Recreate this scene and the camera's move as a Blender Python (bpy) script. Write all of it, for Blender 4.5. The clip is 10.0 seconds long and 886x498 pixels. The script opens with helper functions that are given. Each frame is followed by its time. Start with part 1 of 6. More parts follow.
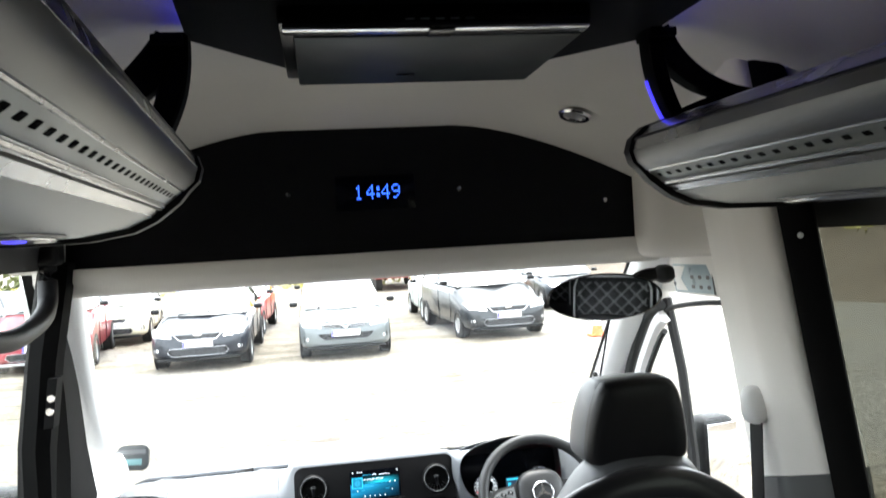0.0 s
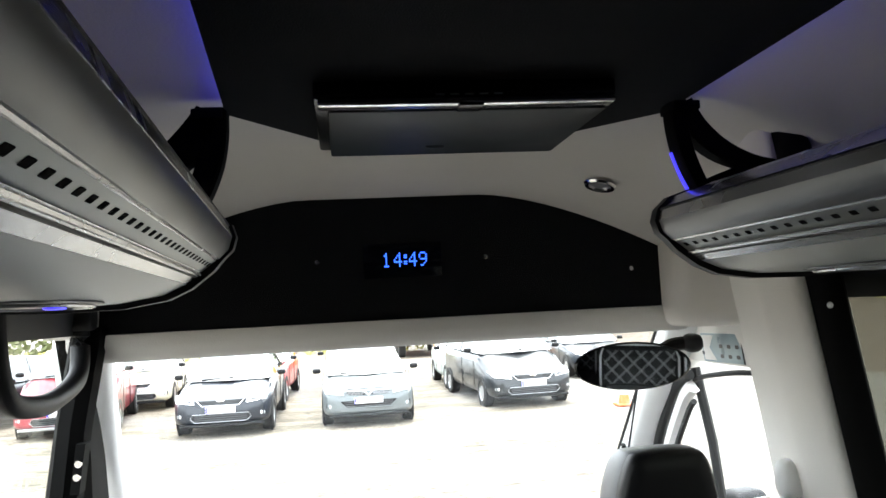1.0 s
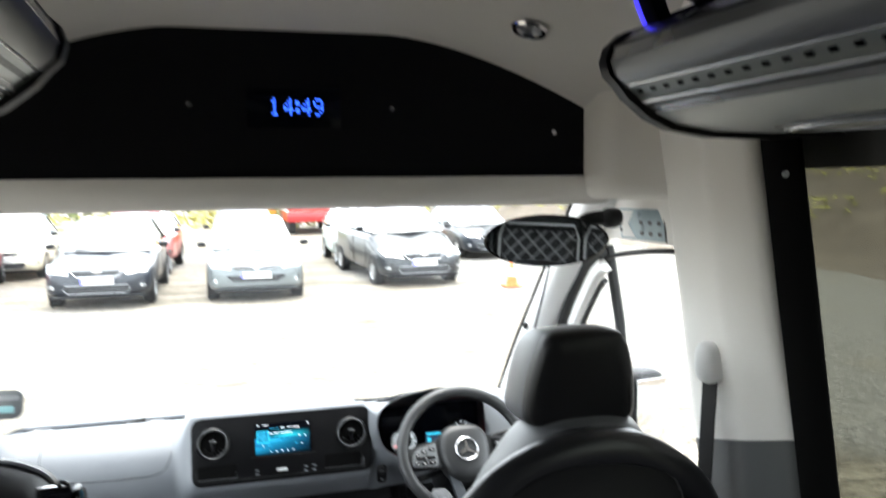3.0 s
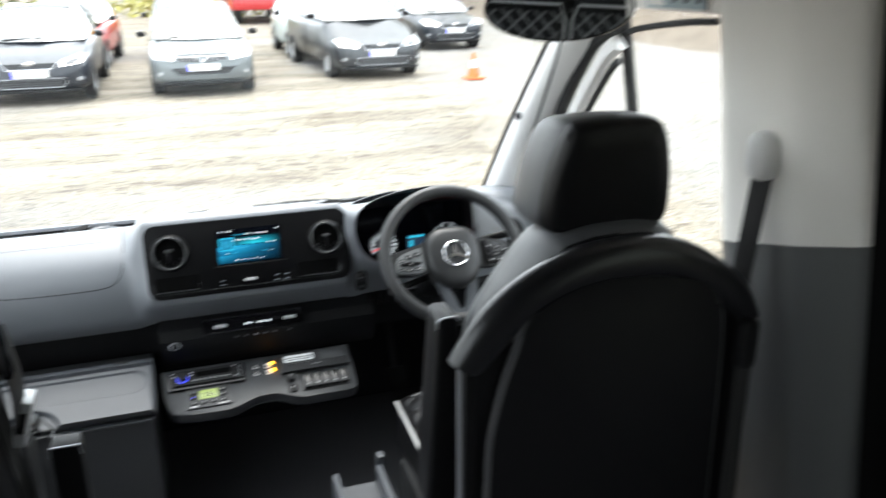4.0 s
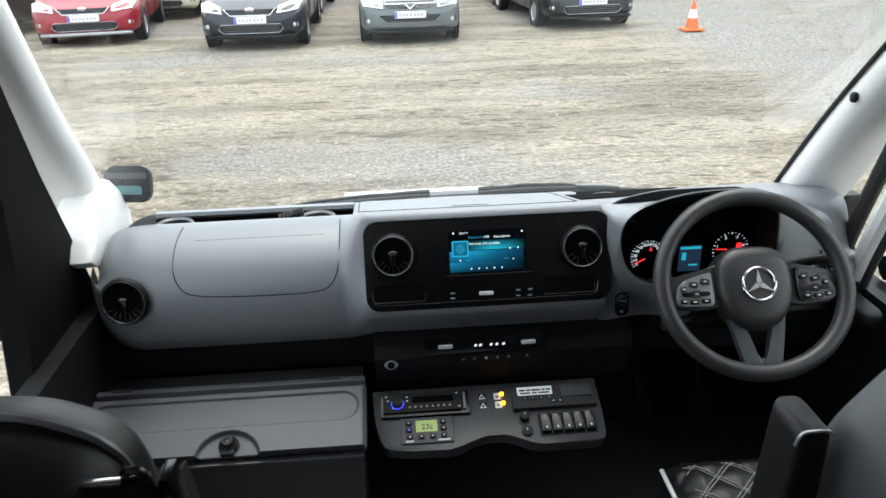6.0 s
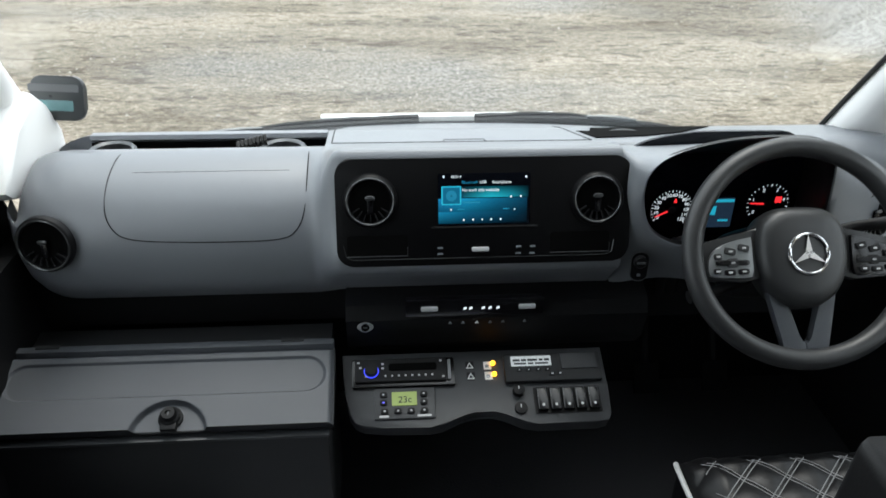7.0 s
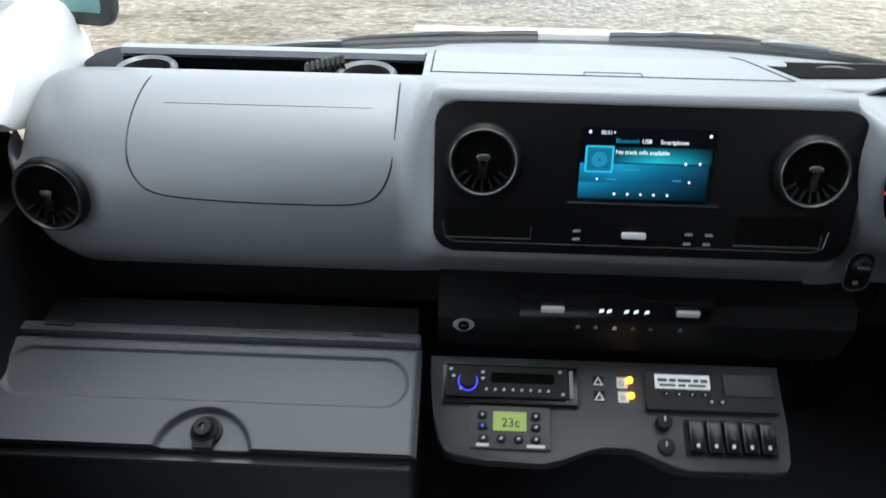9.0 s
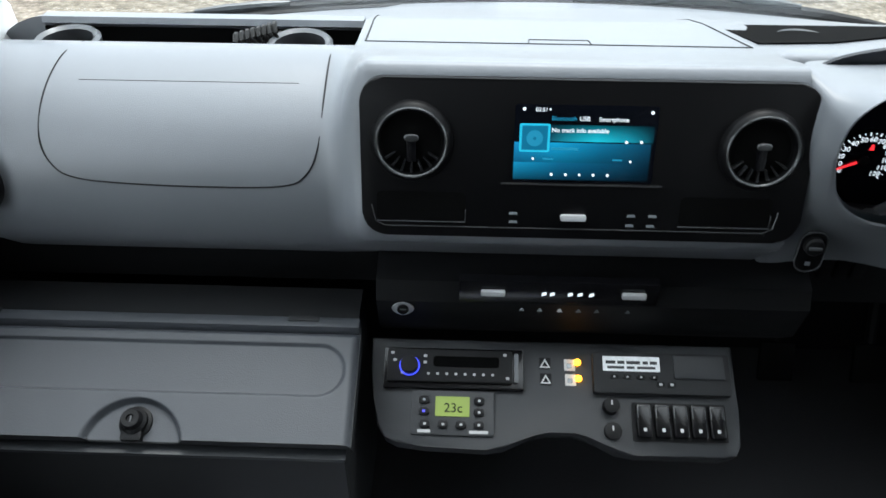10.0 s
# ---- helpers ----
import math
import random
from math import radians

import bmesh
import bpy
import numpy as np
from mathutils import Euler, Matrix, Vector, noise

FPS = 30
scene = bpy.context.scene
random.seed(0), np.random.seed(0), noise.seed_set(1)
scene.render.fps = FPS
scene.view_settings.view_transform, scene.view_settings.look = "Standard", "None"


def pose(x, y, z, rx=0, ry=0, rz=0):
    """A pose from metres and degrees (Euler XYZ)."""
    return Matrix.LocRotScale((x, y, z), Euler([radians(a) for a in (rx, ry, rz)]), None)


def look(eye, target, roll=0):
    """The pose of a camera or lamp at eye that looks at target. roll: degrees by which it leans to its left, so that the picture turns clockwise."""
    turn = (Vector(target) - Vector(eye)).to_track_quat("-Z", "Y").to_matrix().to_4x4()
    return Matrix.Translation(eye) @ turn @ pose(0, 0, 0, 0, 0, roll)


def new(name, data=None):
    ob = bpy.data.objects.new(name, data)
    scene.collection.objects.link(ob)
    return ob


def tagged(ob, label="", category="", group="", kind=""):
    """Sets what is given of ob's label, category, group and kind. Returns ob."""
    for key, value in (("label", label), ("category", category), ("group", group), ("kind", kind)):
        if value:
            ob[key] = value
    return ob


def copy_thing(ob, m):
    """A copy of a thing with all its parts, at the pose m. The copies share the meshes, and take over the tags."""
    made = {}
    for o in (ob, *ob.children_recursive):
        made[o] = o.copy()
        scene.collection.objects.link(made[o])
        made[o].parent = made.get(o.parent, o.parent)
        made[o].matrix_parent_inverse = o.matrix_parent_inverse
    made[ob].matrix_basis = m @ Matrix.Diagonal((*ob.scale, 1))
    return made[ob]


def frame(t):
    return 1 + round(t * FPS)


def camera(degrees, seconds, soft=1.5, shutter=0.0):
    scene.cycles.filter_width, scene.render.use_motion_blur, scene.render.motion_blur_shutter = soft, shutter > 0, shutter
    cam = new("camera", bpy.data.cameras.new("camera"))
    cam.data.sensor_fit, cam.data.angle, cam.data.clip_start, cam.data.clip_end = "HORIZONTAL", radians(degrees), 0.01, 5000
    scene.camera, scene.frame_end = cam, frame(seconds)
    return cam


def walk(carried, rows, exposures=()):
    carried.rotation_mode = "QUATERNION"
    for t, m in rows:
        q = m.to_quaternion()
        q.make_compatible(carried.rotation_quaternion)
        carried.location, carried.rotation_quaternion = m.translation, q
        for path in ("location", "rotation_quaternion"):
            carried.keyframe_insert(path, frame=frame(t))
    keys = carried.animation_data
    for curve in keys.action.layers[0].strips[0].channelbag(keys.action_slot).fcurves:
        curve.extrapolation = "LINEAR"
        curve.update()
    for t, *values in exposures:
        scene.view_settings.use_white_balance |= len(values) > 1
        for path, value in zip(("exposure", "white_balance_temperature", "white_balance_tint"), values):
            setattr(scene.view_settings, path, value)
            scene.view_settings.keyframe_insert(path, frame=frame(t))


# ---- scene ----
cam = camera(59.7, 10.0, shutter=0.4)
PATH = [
    (0, (-0.104, -2.381, 1.519), (0.212, -0.406, 1.494), -3.3),
    (0.5, (-0.11, -2.392, 1.523), (0.195, -0.418, 1.635), -3.4),
    (1, (-0.113, -2.395, 1.522), (0.151, -0.418, 1.672), -3.0),
    (1.5, (-0.113, -2.398, 1.52), (0.141, -0.421, 1.684), -2.8),
    (2, (-0.121, -2.396, 1.52), (0.155, -0.423, 1.688), -1.6),
    (2.5, (-0.109, -2.366, 1.504), (0.176, -0.388, 1.576), -1.7),
    (2.7, (-0.095, -2.286, 1.498), (0.267, -0.319, 1.487), -1.4),
    (3.8, (-0.092, -1.912, 1.422), (0.659, -0.156, 0.829), 1.8),
    (4, (-0.089, -1.868, 1.418), (0.503, -0.083, 0.737), -0.5),
    (4.5, (-0.075, -1.732, 1.392), (0.21, 0.057, 0.543), -2.0),
    (5, (-0.05, -1.606, 1.393), (-0.04, 0.106, 0.36), -10.7),
    (5.5, (-0.112, -1.533, 1.442), (0.003, 0.273, 0.591), -8.2),
    (5.7, (-0.158, -1.483, 1.425), (-0.05, 0.355, 0.645), -4.8),
    (6.8, (-0.157, -1.185, 1.345), (-0.002, 0.575, 0.407), 1.5),
    (7, (-0.136, -1.141, 1.341), (0.004, 0.589, 0.348), 0.9),
    (7.5, (-0.17, -1.054, 1.313), (-0.003, 0.627, 0.243), 1.4),
    (8, (-0.203, -0.936, 1.27), (0.029, 0.717, 0.168), 0.9),
    (8.5, (-0.237, -0.85, 1.271), (0.026, 0.722, 0.062), 2.2),
    (9, (-0.183, -0.78, 1.23), (-0.239, 0.826, 0.039), 0.7),
    (9.5, (-0.112, -0.683, 1.229), (-0.194, 0.847, -0.056), 1.9),
    (10, (-0.104, -0.715, 1.236), (-0.16, 0.807, -0.06), 0.0),
]
walk(cam, [(t, look(e, a, r)) for t, e, a, r in PATH],
     exposures=((0, 2.5, 6430, 8), (2.7, 2.5, 6430, 8), (3.8, 2.1, 6450, 8), (4.4, 1.5, 6420, 7), (5.0, 1.36, 6400, 6), (5.7, 1.25, 6400, 6), (7.0, 1.04, 6380, 6), (8.0, 1.17, 6320, 6), (8.5, 1.28, 6280, 6), (10, 1.42, 6200, 6)))

# ---- world and light ----
world = bpy.data.worlds.new("overcast")
scene.world = world
world.use_nodes = True
wn = world.node_tree.nodes
sky = wn.new("ShaderNodeTexSky")
sky.sky_type = "NISHITA"
sky.sun_disc = False
sky.sun_elevation = radians(70)
sky.sun_rotation = radians(13)
sky.dust_density = 4.0
whiten = wn.new("ShaderNodeMix")
whiten.data_type = "RGBA"
whiten.inputs[0].default_value = 0.75
world.node_tree.links.new(sky.outputs[0], whiten.inputs[6])
whiten.inputs[7].default_value = (11.0, 11.3, 11.8, 1)
world.node_tree.links.new(whiten.outputs[2], wn["Background"].inputs[0])
wn["Background"].inputs[1].default_value = 0.15
sun = new("sun", bpy.data.lights.new("sun", "SUN"))
sun.data.energy = 0.7
sun.data.angle = radians(20)
sun.data.color = (1.0, 0.97, 0.93)
sun.matrix_world = look((0, 0, 50), (-4, -18, 0))


# ---- materials ----
def mat(name, color, rough=0.5, metal=0.0, var=0.12, scale=6.0, bump=0.0, bscale=60.0, coat=0.0, spec=0.5, emit=None, power=0.0):
    m = bpy.data.materials.new(name)
    m.use_nodes = True
    n, l = m.node_tree.nodes, m.node_tree.links
    b = n["Principled BSDF"]
    b.inputs["Base Color"].default_value = (*color, 1)
    b.inputs["Roughness"].default_value = rough
    b.inputs["Metallic"].default_value = metal
    b.inputs["Coat Weight"].default_value = coat
    b.inputs["Specular IOR Level"].default_value = spec
    if emit:
        b.inputs["Emission Color"].default_value = (*emit, 1)
        b.inputs["Emission Strength"].default_value = power
    tc = n.new("ShaderNodeTexCoord")
    if var:
        a = n.new("ShaderNodeTexNoise")
        a.inputs["Scale"].default_value = scale
        a.inputs["Detail"].default_value = 6
        l.new(tc.outputs["Object"], a.inputs["Vector"])
        r = n.new("ShaderNodeMapRange")
        r.inputs[3].default_value, r.inputs[4].default_value = 1 - var, 1 + var
        l.new(a.outputs[0], r.inputs[0])
        x = n.new("ShaderNodeVectorMath")
        x.operation = "SCALE"
        x.inputs[0].default_value = color
        l.new(r.outputs[0], x.inputs["Scale"])
        l.new(x.outputs[0], b.inputs["Base Color"])
        r2 = n.new("ShaderNodeMapRange")
        r2.inputs[3].default_value, r2.inputs[4].default_value = max(0.02, rough - 0.08), min(1, rough + 0.08)
        l.new(a.outputs[0], r2.inputs[0])
        l.new(r2.outputs[0], b.inputs["Roughness"])
    if bump:
        a2 = n.new("ShaderNodeTexNoise")
        a2.inputs["Scale"].default_value = bscale
        a2.inputs["Detail"].default_value = 4
        l.new(tc.outputs["Object"], a2.inputs["Vector"])
        bp = n.new("ShaderNodeBump")
        bp.inputs["Strength"].default_value = bump
        bp.inputs["Distance"].default_value = 0.004
        l.new(a2.outputs[0], bp.inputs["Height"])
        l.new(bp.outputs[0], b.inputs["Normal"])
    return m


def glass_mat(name, tint, gloss):
    m = bpy.data.materials.new(name)
    m.use_nodes = True
    n, l = m.node_tree.nodes, m.node_tree.links
    n.remove(n["Principled BSDF"])
    t = n.new("ShaderNodeBsdfTransparent")
    t.inputs[0].default_value = (*tint, 1)
    g = n.new("ShaderNodeBsdfGlossy")
    g.inputs["Roughness"].default_value = 0.03
    f = n.new("ShaderNodeLayerWeight")
    p = n.new("ShaderNodeMath")
    p.operation = "POWER"
    p.inputs[1].default_value = 4.0
    r = n.new("ShaderNodeMapRange")
    r.inputs[3].default_value, r.inputs[4].default_value = 0.02, gloss
    mx = n.new("ShaderNodeMixShader")
    l.new(f.outputs["Facing"], p.inputs[0])
    l.new(p.outputs[0], r.inputs[0])
    l.new(r.outputs[0], mx.inputs[0])
    l.new(t.outputs[0], mx.inputs[1])
    l.new(g.outputs[0], mx.inputs[2])
    l.new(mx.outputs[0], n["Material Output"].inputs[0])
    return m


def ground_mat():
    m = bpy.data.materials.new("gravel")
    m.use_nodes = True
    n, l = m.node_tree.nodes, m.node_tree.links
    b = n["Principled BSDF"]
    tc = n.new("ShaderNodeTexCoord")

    def nz(scale, detail, sx=1.0, sy=1.0):
        mp = n.new("ShaderNodeMapping")
        mp.inputs["Scale"].default_value = (sx, sy, 1)
        l.new(tc.outputs["Object"], mp.inputs["Vector"])
        a = n.new("ShaderNodeTexNoise")
        a.inputs["Scale"].default_value = scale
        a.inputs["Detail"].default_value = detail
        l.new(mp.outputs[0], a.inputs["Vector"])
        return a.outputs[0]

    def ramp(src, a, b2, ca, cb):
        r = n.new("ShaderNodeValToRGB")
        r.color_ramp.elements[0].position, r.color_ramp.elements[1].position = a, b2
        r.color_ramp.elements[0].color, r.color_ramp.elements[1].color = (*ca, 1), (*cb, 1)
        l.new(src, r.inputs[0])
        return r.outputs[0]

    def mix(a, c, fac, mode="MIX"):
        x = n.new("ShaderNodeMix")
        x.data_type, x.blend_type = "RGBA", mode
        l.new(a, x.inputs[6])
        l.new(c, x.inputs[7])
        if isinstance(fac, float):
            x.inputs[0].default_value = fac
        else:
            l.new(fac, x.inputs[0])
        return x.outputs[2]

    fine = ramp(nz(24, 12, 0.6, 1.3), 0.36, 0.66, (0.195, 0.165, 0.122), (0.40, 0.355, 0.285))
    broad = ramp(nz(0.9, 10, 0.45, 2.1), 0.38, 0.62, (0.62, 0.60, 0.57), (1.13, 1.13, 1.13))
    # shade in hollows between clods, multiplied into the ground colour
    pit_shade = ramp(nz(6.5, 9, 0.55, 1.5), 0.36, 0.45, (0.48, 0.46, 0.43), (1.0, 1.0, 1.0))
    sand = mix(mix(fine, broad, 1.0, "MULTIPLY"), pit_shade, 1.0, "MULTIPLY")
    grey = ramp(nz(26, 6), 0.35, 0.68, (0.11, 0.105, 0.095), (0.42, 0.4, 0.37))
    patch = ramp(nz(0.35, 9, 0.6, 1.0), 0.5, 0.64, (0, 0, 0), (0.85, 0.85, 0.85))
    sep = n.new("ShaderNodeSeparateXYZ")
    l.new(tc.outputs["Object"], sep.inputs[0])
    side = n.new("ShaderNodeMapRange")
    side.inputs[1].default_value, side.inputs[2].default_value = 2.2, 5.5
    l.new(sep.outputs[0], side.inputs[0])
    more = n.new("ShaderNodeMath")
    more.operation = "MULTIPLY"
    l.new(side.outputs[0], more.inputs[0])
    l.new(nz(0.7, 6), more.inputs[1])
    stony = ramp(more.outputs[0], 0.25, 0.5, (0, 0, 0), (0.9, 0.9, 0.9))
    base = mix(mix(sand, grey, patch), grey, stony)
    vor = n.new("ShaderNodeTexVoronoi")
    vor.inputs["Scale"].default_value = 34
    l.new(tc.outputs["Object"], vor.inputs["Vector"])
    speck = ramp(vor.outputs["Distance"], 0.1, 0.55, (1.3, 1.3, 1.3), (0.5, 0.49, 0.48))
    base = mix(base, speck, 0.5, "MULTIPLY")
    l.new(base, b.inputs["Base Color"])
    b.inputs["Roughness"].default_value = 0.9
    bp = n.new("ShaderNodeBump")
    bp.inputs["Strength"].default_value = 0.9
    bp.inputs["Distance"].default_value = 0.07
    l.new(nz(18, 10), bp.inputs["Height"])
    l.new(bp.outputs[0], b.inputs["Normal"])
    return m


DASH = mat("dash_plastic", (0.172, 0.183, 0.2), 0.38, spec=0.6, var=0.06, bump=0.12, bscale=900)
DASHLOW = mat("dash_low_plastic", (0.007, 0.0073, 0.008), 0.5, spec=0.2, var=0.08, bump=0.12, bscale=900)
GLOSSBLK = mat("gloss_black", (0.005, 0.005, 0.006), 0.2, var=0.04, spec=0.4)
MATBLK = mat("matt_black", (0.0065, 0.0065, 0.0072), 0.5, var=0.1, spec=0.25, bump=0.1, bscale=500)
RINGMET = mat("vent_ring_metal", (0.075, 0.078, 0.08), 0.2, 0.5, var=0.06)
FINGREY = mat("vent_fin", (0.016, 0.0165, 0.018), 0.3, var=0.05)
# near-black that puts the shade inside holes and hollows into the colour
HOLLOWSHADE = mat("hollow_shade", (0.003, 0.003, 0.003), 0.9, var=0, spec=0.05)
RUBBER = mat("rubber", (0.018, 0.018, 0.018), 0.75, var=0.15, bump=0.1, bscale=200)
PANELBLK = mat("panel_black", (0.004, 0.004, 0.0045), 0.42, var=0.08, spec=0.14)
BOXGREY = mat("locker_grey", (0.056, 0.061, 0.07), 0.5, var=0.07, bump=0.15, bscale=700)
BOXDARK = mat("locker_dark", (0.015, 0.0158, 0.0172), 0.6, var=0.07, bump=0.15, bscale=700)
BUTTON = mat("button_silver", (0.62, 0.63, 0.64), 0.3, 0.15, var=0.06)
CHROME = mat("chrome", (0.72, 0.72, 0.74), 0.16, 1.0, var=0.05)
SILVER = mat("silver_plastic", (0.42, 0.43, 0.45), 0.32, 0.6, var=0.06)
CREAM = mat("cream_lining", (0.67, 0.645, 0.605), 0.8, var=0.05, bump=0.2, bscale=260)
PILLAR = mat("pillar_plastic", (0.85, 0.845, 0.83), 0.5, var=0.04, bump=0.1, bscale=500)
CARPET = mat("black_carpet", (0.0085, 0.0088, 0.0105), 0.95, var=0.25, scale=30, bump=0.5, bscale=420, spec=0.15)
FLOORM = mat("vinyl_floor", (0.03, 0.03, 0.032), 0.5, var=0.2, scale=4, bump=0.15, bscale=200)
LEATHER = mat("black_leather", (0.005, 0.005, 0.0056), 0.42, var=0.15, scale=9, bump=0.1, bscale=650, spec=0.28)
WHEELBLK = mat("wheel_leather", (0.022, 0.023, 0.024), 0.42, var=0.1, bump=0.06, bscale=600)
# the seat's black leather again, lightened where daylight falls on it
LEATHERLIT = mat("lit_leather", (0.095, 0.098, 0.102), 0.42, var=0.12, scale=9, bump=0.08, bscale=650)
RIMBLK = mat("satin_black", (0.008, 0.008, 0.009), 0.3, var=0.1, bump=0.05, bscale=500)
# black roll lightened to grey for the reflection along it
ROLLSHEEN = mat("roll_sheen", (0.075, 0.075, 0.079), 0.3, var=0.1, bump=0.1, bscale=300)
SEATPIPE = mat("grey_piping", (0.12, 0.12, 0.125), 0.3, var=0.08)
# pod colour with the light on the left pod painted in
PODLIT = mat("pod_lit_grey", (0.2, 0.21, 0.215), 0.35, 0.4, var=0.08)
GREYPOD = mat("dark_silver", (0.1, 0.105, 0.11), 0.3, 0.3, var=0.1)
PILLOW = mat("pillar_grey", (0.08, 0.083, 0.083), 0.6, var=0.06, bump=0.15, bscale=700)
LINING = mat("pale_lining", (0.74, 0.715, 0.67), 0.7, var=0.04, bump=0.15, bscale=300)
POSTBLK = mat("post_black", (0.0025, 0.0025, 0.0025), 0.7, var=0.1, spec=0.08)
BLUERING = mat("blue_ring", (0.05, 0.06, 0.4), 0.4, var=0, emit=(0.06, 0.08, 1.0), power=0.7)
PLATEINK = mat("plate_ink", (0.42, 0.42, 0.46), 0.5, var=0.1)
STITCH = mat("white_thread", (0.22, 0.22, 0.225), 0.8, var=0.1)
PIPING = mat("white_piping", (0.48, 0.48, 0.48), 0.5, var=0.08)
RACKLOW = mat("rack_pale", (0.42, 0.45, 0.45), 0.4, 0.15, var=0.1, scale=2.2)
BLUEHID = mat("blue_night_led", (0.1, 0.1, 0.8), 0.4, var=0, emit=(0.10, 0.09, 1.0), power=1.7)
RACKTUBE = mat("rack_tube", (0.5, 0.51, 0.52), 0.26, 0.7, var=0.05)
RACKSLOT = mat("rack_slot_grey", (0.24, 0.26, 0.25), 0.38, 0.5, var=0.06)
RACKBAND = mat("rack_band", (0.12, 0.125, 0.13), 0.35, 0.5, var=0.05)
WHITEP = mat("white_paint", (0.75, 0.75, 0.74), 0.35, var=0.03, coat=0.4)
SCREENOFF = mat("grey_screen", (0.009, 0.013, 0.015), 0.4, var=0.04, spec=0.15)
WHITEMARK = mat("white_mark", (0.4, 0.4, 0.4), 0.5, var=0.05, emit=(0.9, 0.95, 1.0), power=0.05)
BLUELED = mat("blue_led", (0.1, 0.1, 0.8), 0.4, var=0, emit=(0.09, 0.07, 1.0), power=3.5)
BLUEDIM = mat("blue_lens", (0.1, 0.1, 0.7), 0.3, var=0, emit=(0.05, 0.04, 1.0), power=0.35)
CLOCKLED = mat("clock_led", (0.1, 0.2, 0.8), 0.4, var=0, emit=(0.03, 0.12, 1.0), power=0.7)
ORANGE = mat("orange_led", (0.9, 0.4, 0.02), 0.4, var=0, emit=(1.0, 0.42, 0.02), power=2.2)
REDLED = mat("red_led", (0.8, 0.03, 0.03), 0.4, var=0, emit=(1.0, 0.03, 0.04), power=0.55)
LCDGREEN = mat("lcd_green", (0.2, 0.26, 0.06), 0.3, var=0.05, emit=(0.36, 0.5, 0.06), power=0.12)
LCDWHITE = mat("lcd_white", (0.6, 0.62, 0.62), 0.3, var=0.25, scale=90, emit=(0.9, 0.95, 1.0), power=0.12)
SCR_BLACK = mat("display_black", (0.004, 0.005, 0.008), 0.12, var=0, spec=0.3)
SCR_DIM = mat("display_dim", (0.02, 0.03, 0.05), 0.12, var=0.3, scale=120, emit=(0.1, 0.2, 0.36), power=0.06)
SCR_BLUE = mat("display_blue", (0.01, 0.08, 0.14), 0.12, var=0, emit=(0.012, 0.2, 0.36), power=0.22)
SCR_MID = mat("display_mid_blue", (0.02, 0.12, 0.2), 0.12, var=0, emit=(0.02, 0.26, 0.42), power=0.3)
SCR_CYAN = mat("display_cyan", (0.02, 0.2, 0.3), 0.12, var=0, emit=(0.03, 0.42, 0.6), power=0.4)
SCR_WHITE = mat("display_white", (0.5, 0.5, 0.5), 0.2, var=0, emit=(0.85, 0.93, 1.0), power=0.42)
GLASS = glass_mat("window_glass", (0.96, 0.975, 0.97), 0.3)
# extra dark tint that holds back light from the unseen left window
FILLCUT = glass_mat("fill_cut_glass", (0.17, 0.18, 0.17), 0.35)
PRIVACY = glass_mat("tinted_glass", (0.36, 0.37, 0.34), 0.35)
DOORGLASS = glass_mat("door_glass", (0.95, 0.965, 0.96), 0.3)
CONSOLE = mat("console_grey", (0.03, 0.032, 0.035), 0.45, var=0.07, bump=0.1, bscale=700)
STEPLIT = mat("step_light", (0.8, 0.82, 0.85), 0.4, var=0.1, scale=30, emit=(0.85, 0.93, 1.0), power=0.75)
MIRROR = mat("mirror_silver", (0.85, 0.87, 0.88), 0.02, 1.0, var=0)
STICKER = mat("sticker_dark", (0.03, 0.034, 0.036), 0.3, var=0.2, scale=30)
# colour of the teal reflection on the permit holder
TEALSHEEN = mat("teal_sheen", (0.12, 0.24, 0.25), 0.3, var=0.2, scale=40)
NOTICE = mat("notice_plate_grey", (0.26, 0.33, 0.36), 0.3, 0.2, var=0.25, scale=25)
PAPER = mat("mark_grey", (0.3, 0.33, 0.35), 0.25, 0.3, var=0.25, scale=25)
GRAVEL = ground_mat()
TYRE = mat("tyre", (0.02, 0.02, 0.02), 0.8, var=0.15)
ALLOY = mat("alloy", (0.45, 0.46, 0.47), 0.35, 0.7, var=0.1)
CARGLASS = mat("car_glass", (0.16, 0.17, 0.175), 0.04, 0.75, var=0.05, coat=1.0)
LAMPGLASS = mat("car_headlamp", (0.55, 0.57, 0.58), 0.12, 0.4, var=0.2, scale=20)
PLATE = mat("plate_white", (0.8, 0.8, 0.78), 0.4, var=0.03)
LEAF = mat("leaves", (0.1, 0.115, 0.035), 0.7, var=0.5, scale=3)
LEAFY = mat("yellow_leaves", (0.27, 0.25, 0.06), 0.7, var=0.5, scale=3)
BARK = mat("bark", (0.12, 0.095, 0.07), 0.9, var=0.3, scale=5, bump=0.5, bscale=20)
EARTH = mat("earth", (0.13, 0.105, 0.08), 0.95, var=0.45, scale=1.8, bump=0.8, bscale=9)


# ---- shape helpers ----
def thing(name, label, category, group="", kind="", at=(0, 0, 0)):
    ob = new(name)
    ob.location = at
    ob.empty_display_size = 0.05
    bpy.context.view_layer.update()
    return tagged(ob, label, category, group, kind)


def finish(name, bm, material, sharp=38):
    bmesh.ops.recalc_face_normals(bm, faces=bm.faces)
    me = bpy.data.meshes.new(name)
    bm.to_mesh(me)
    bm.free()
    me.materials.append(material)
    for p in me.polygons:
        p.use_smooth = True
    me.set_sharp_from_angle(angle=radians(sharp))
    return me


def part(name, bm, material, parent, label="", sharp=38):
    """One mesh in world coordinates under parent, which keeps its own place."""
    ob = new(name, finish(name, bm, material, sharp))
    ob.parent = parent
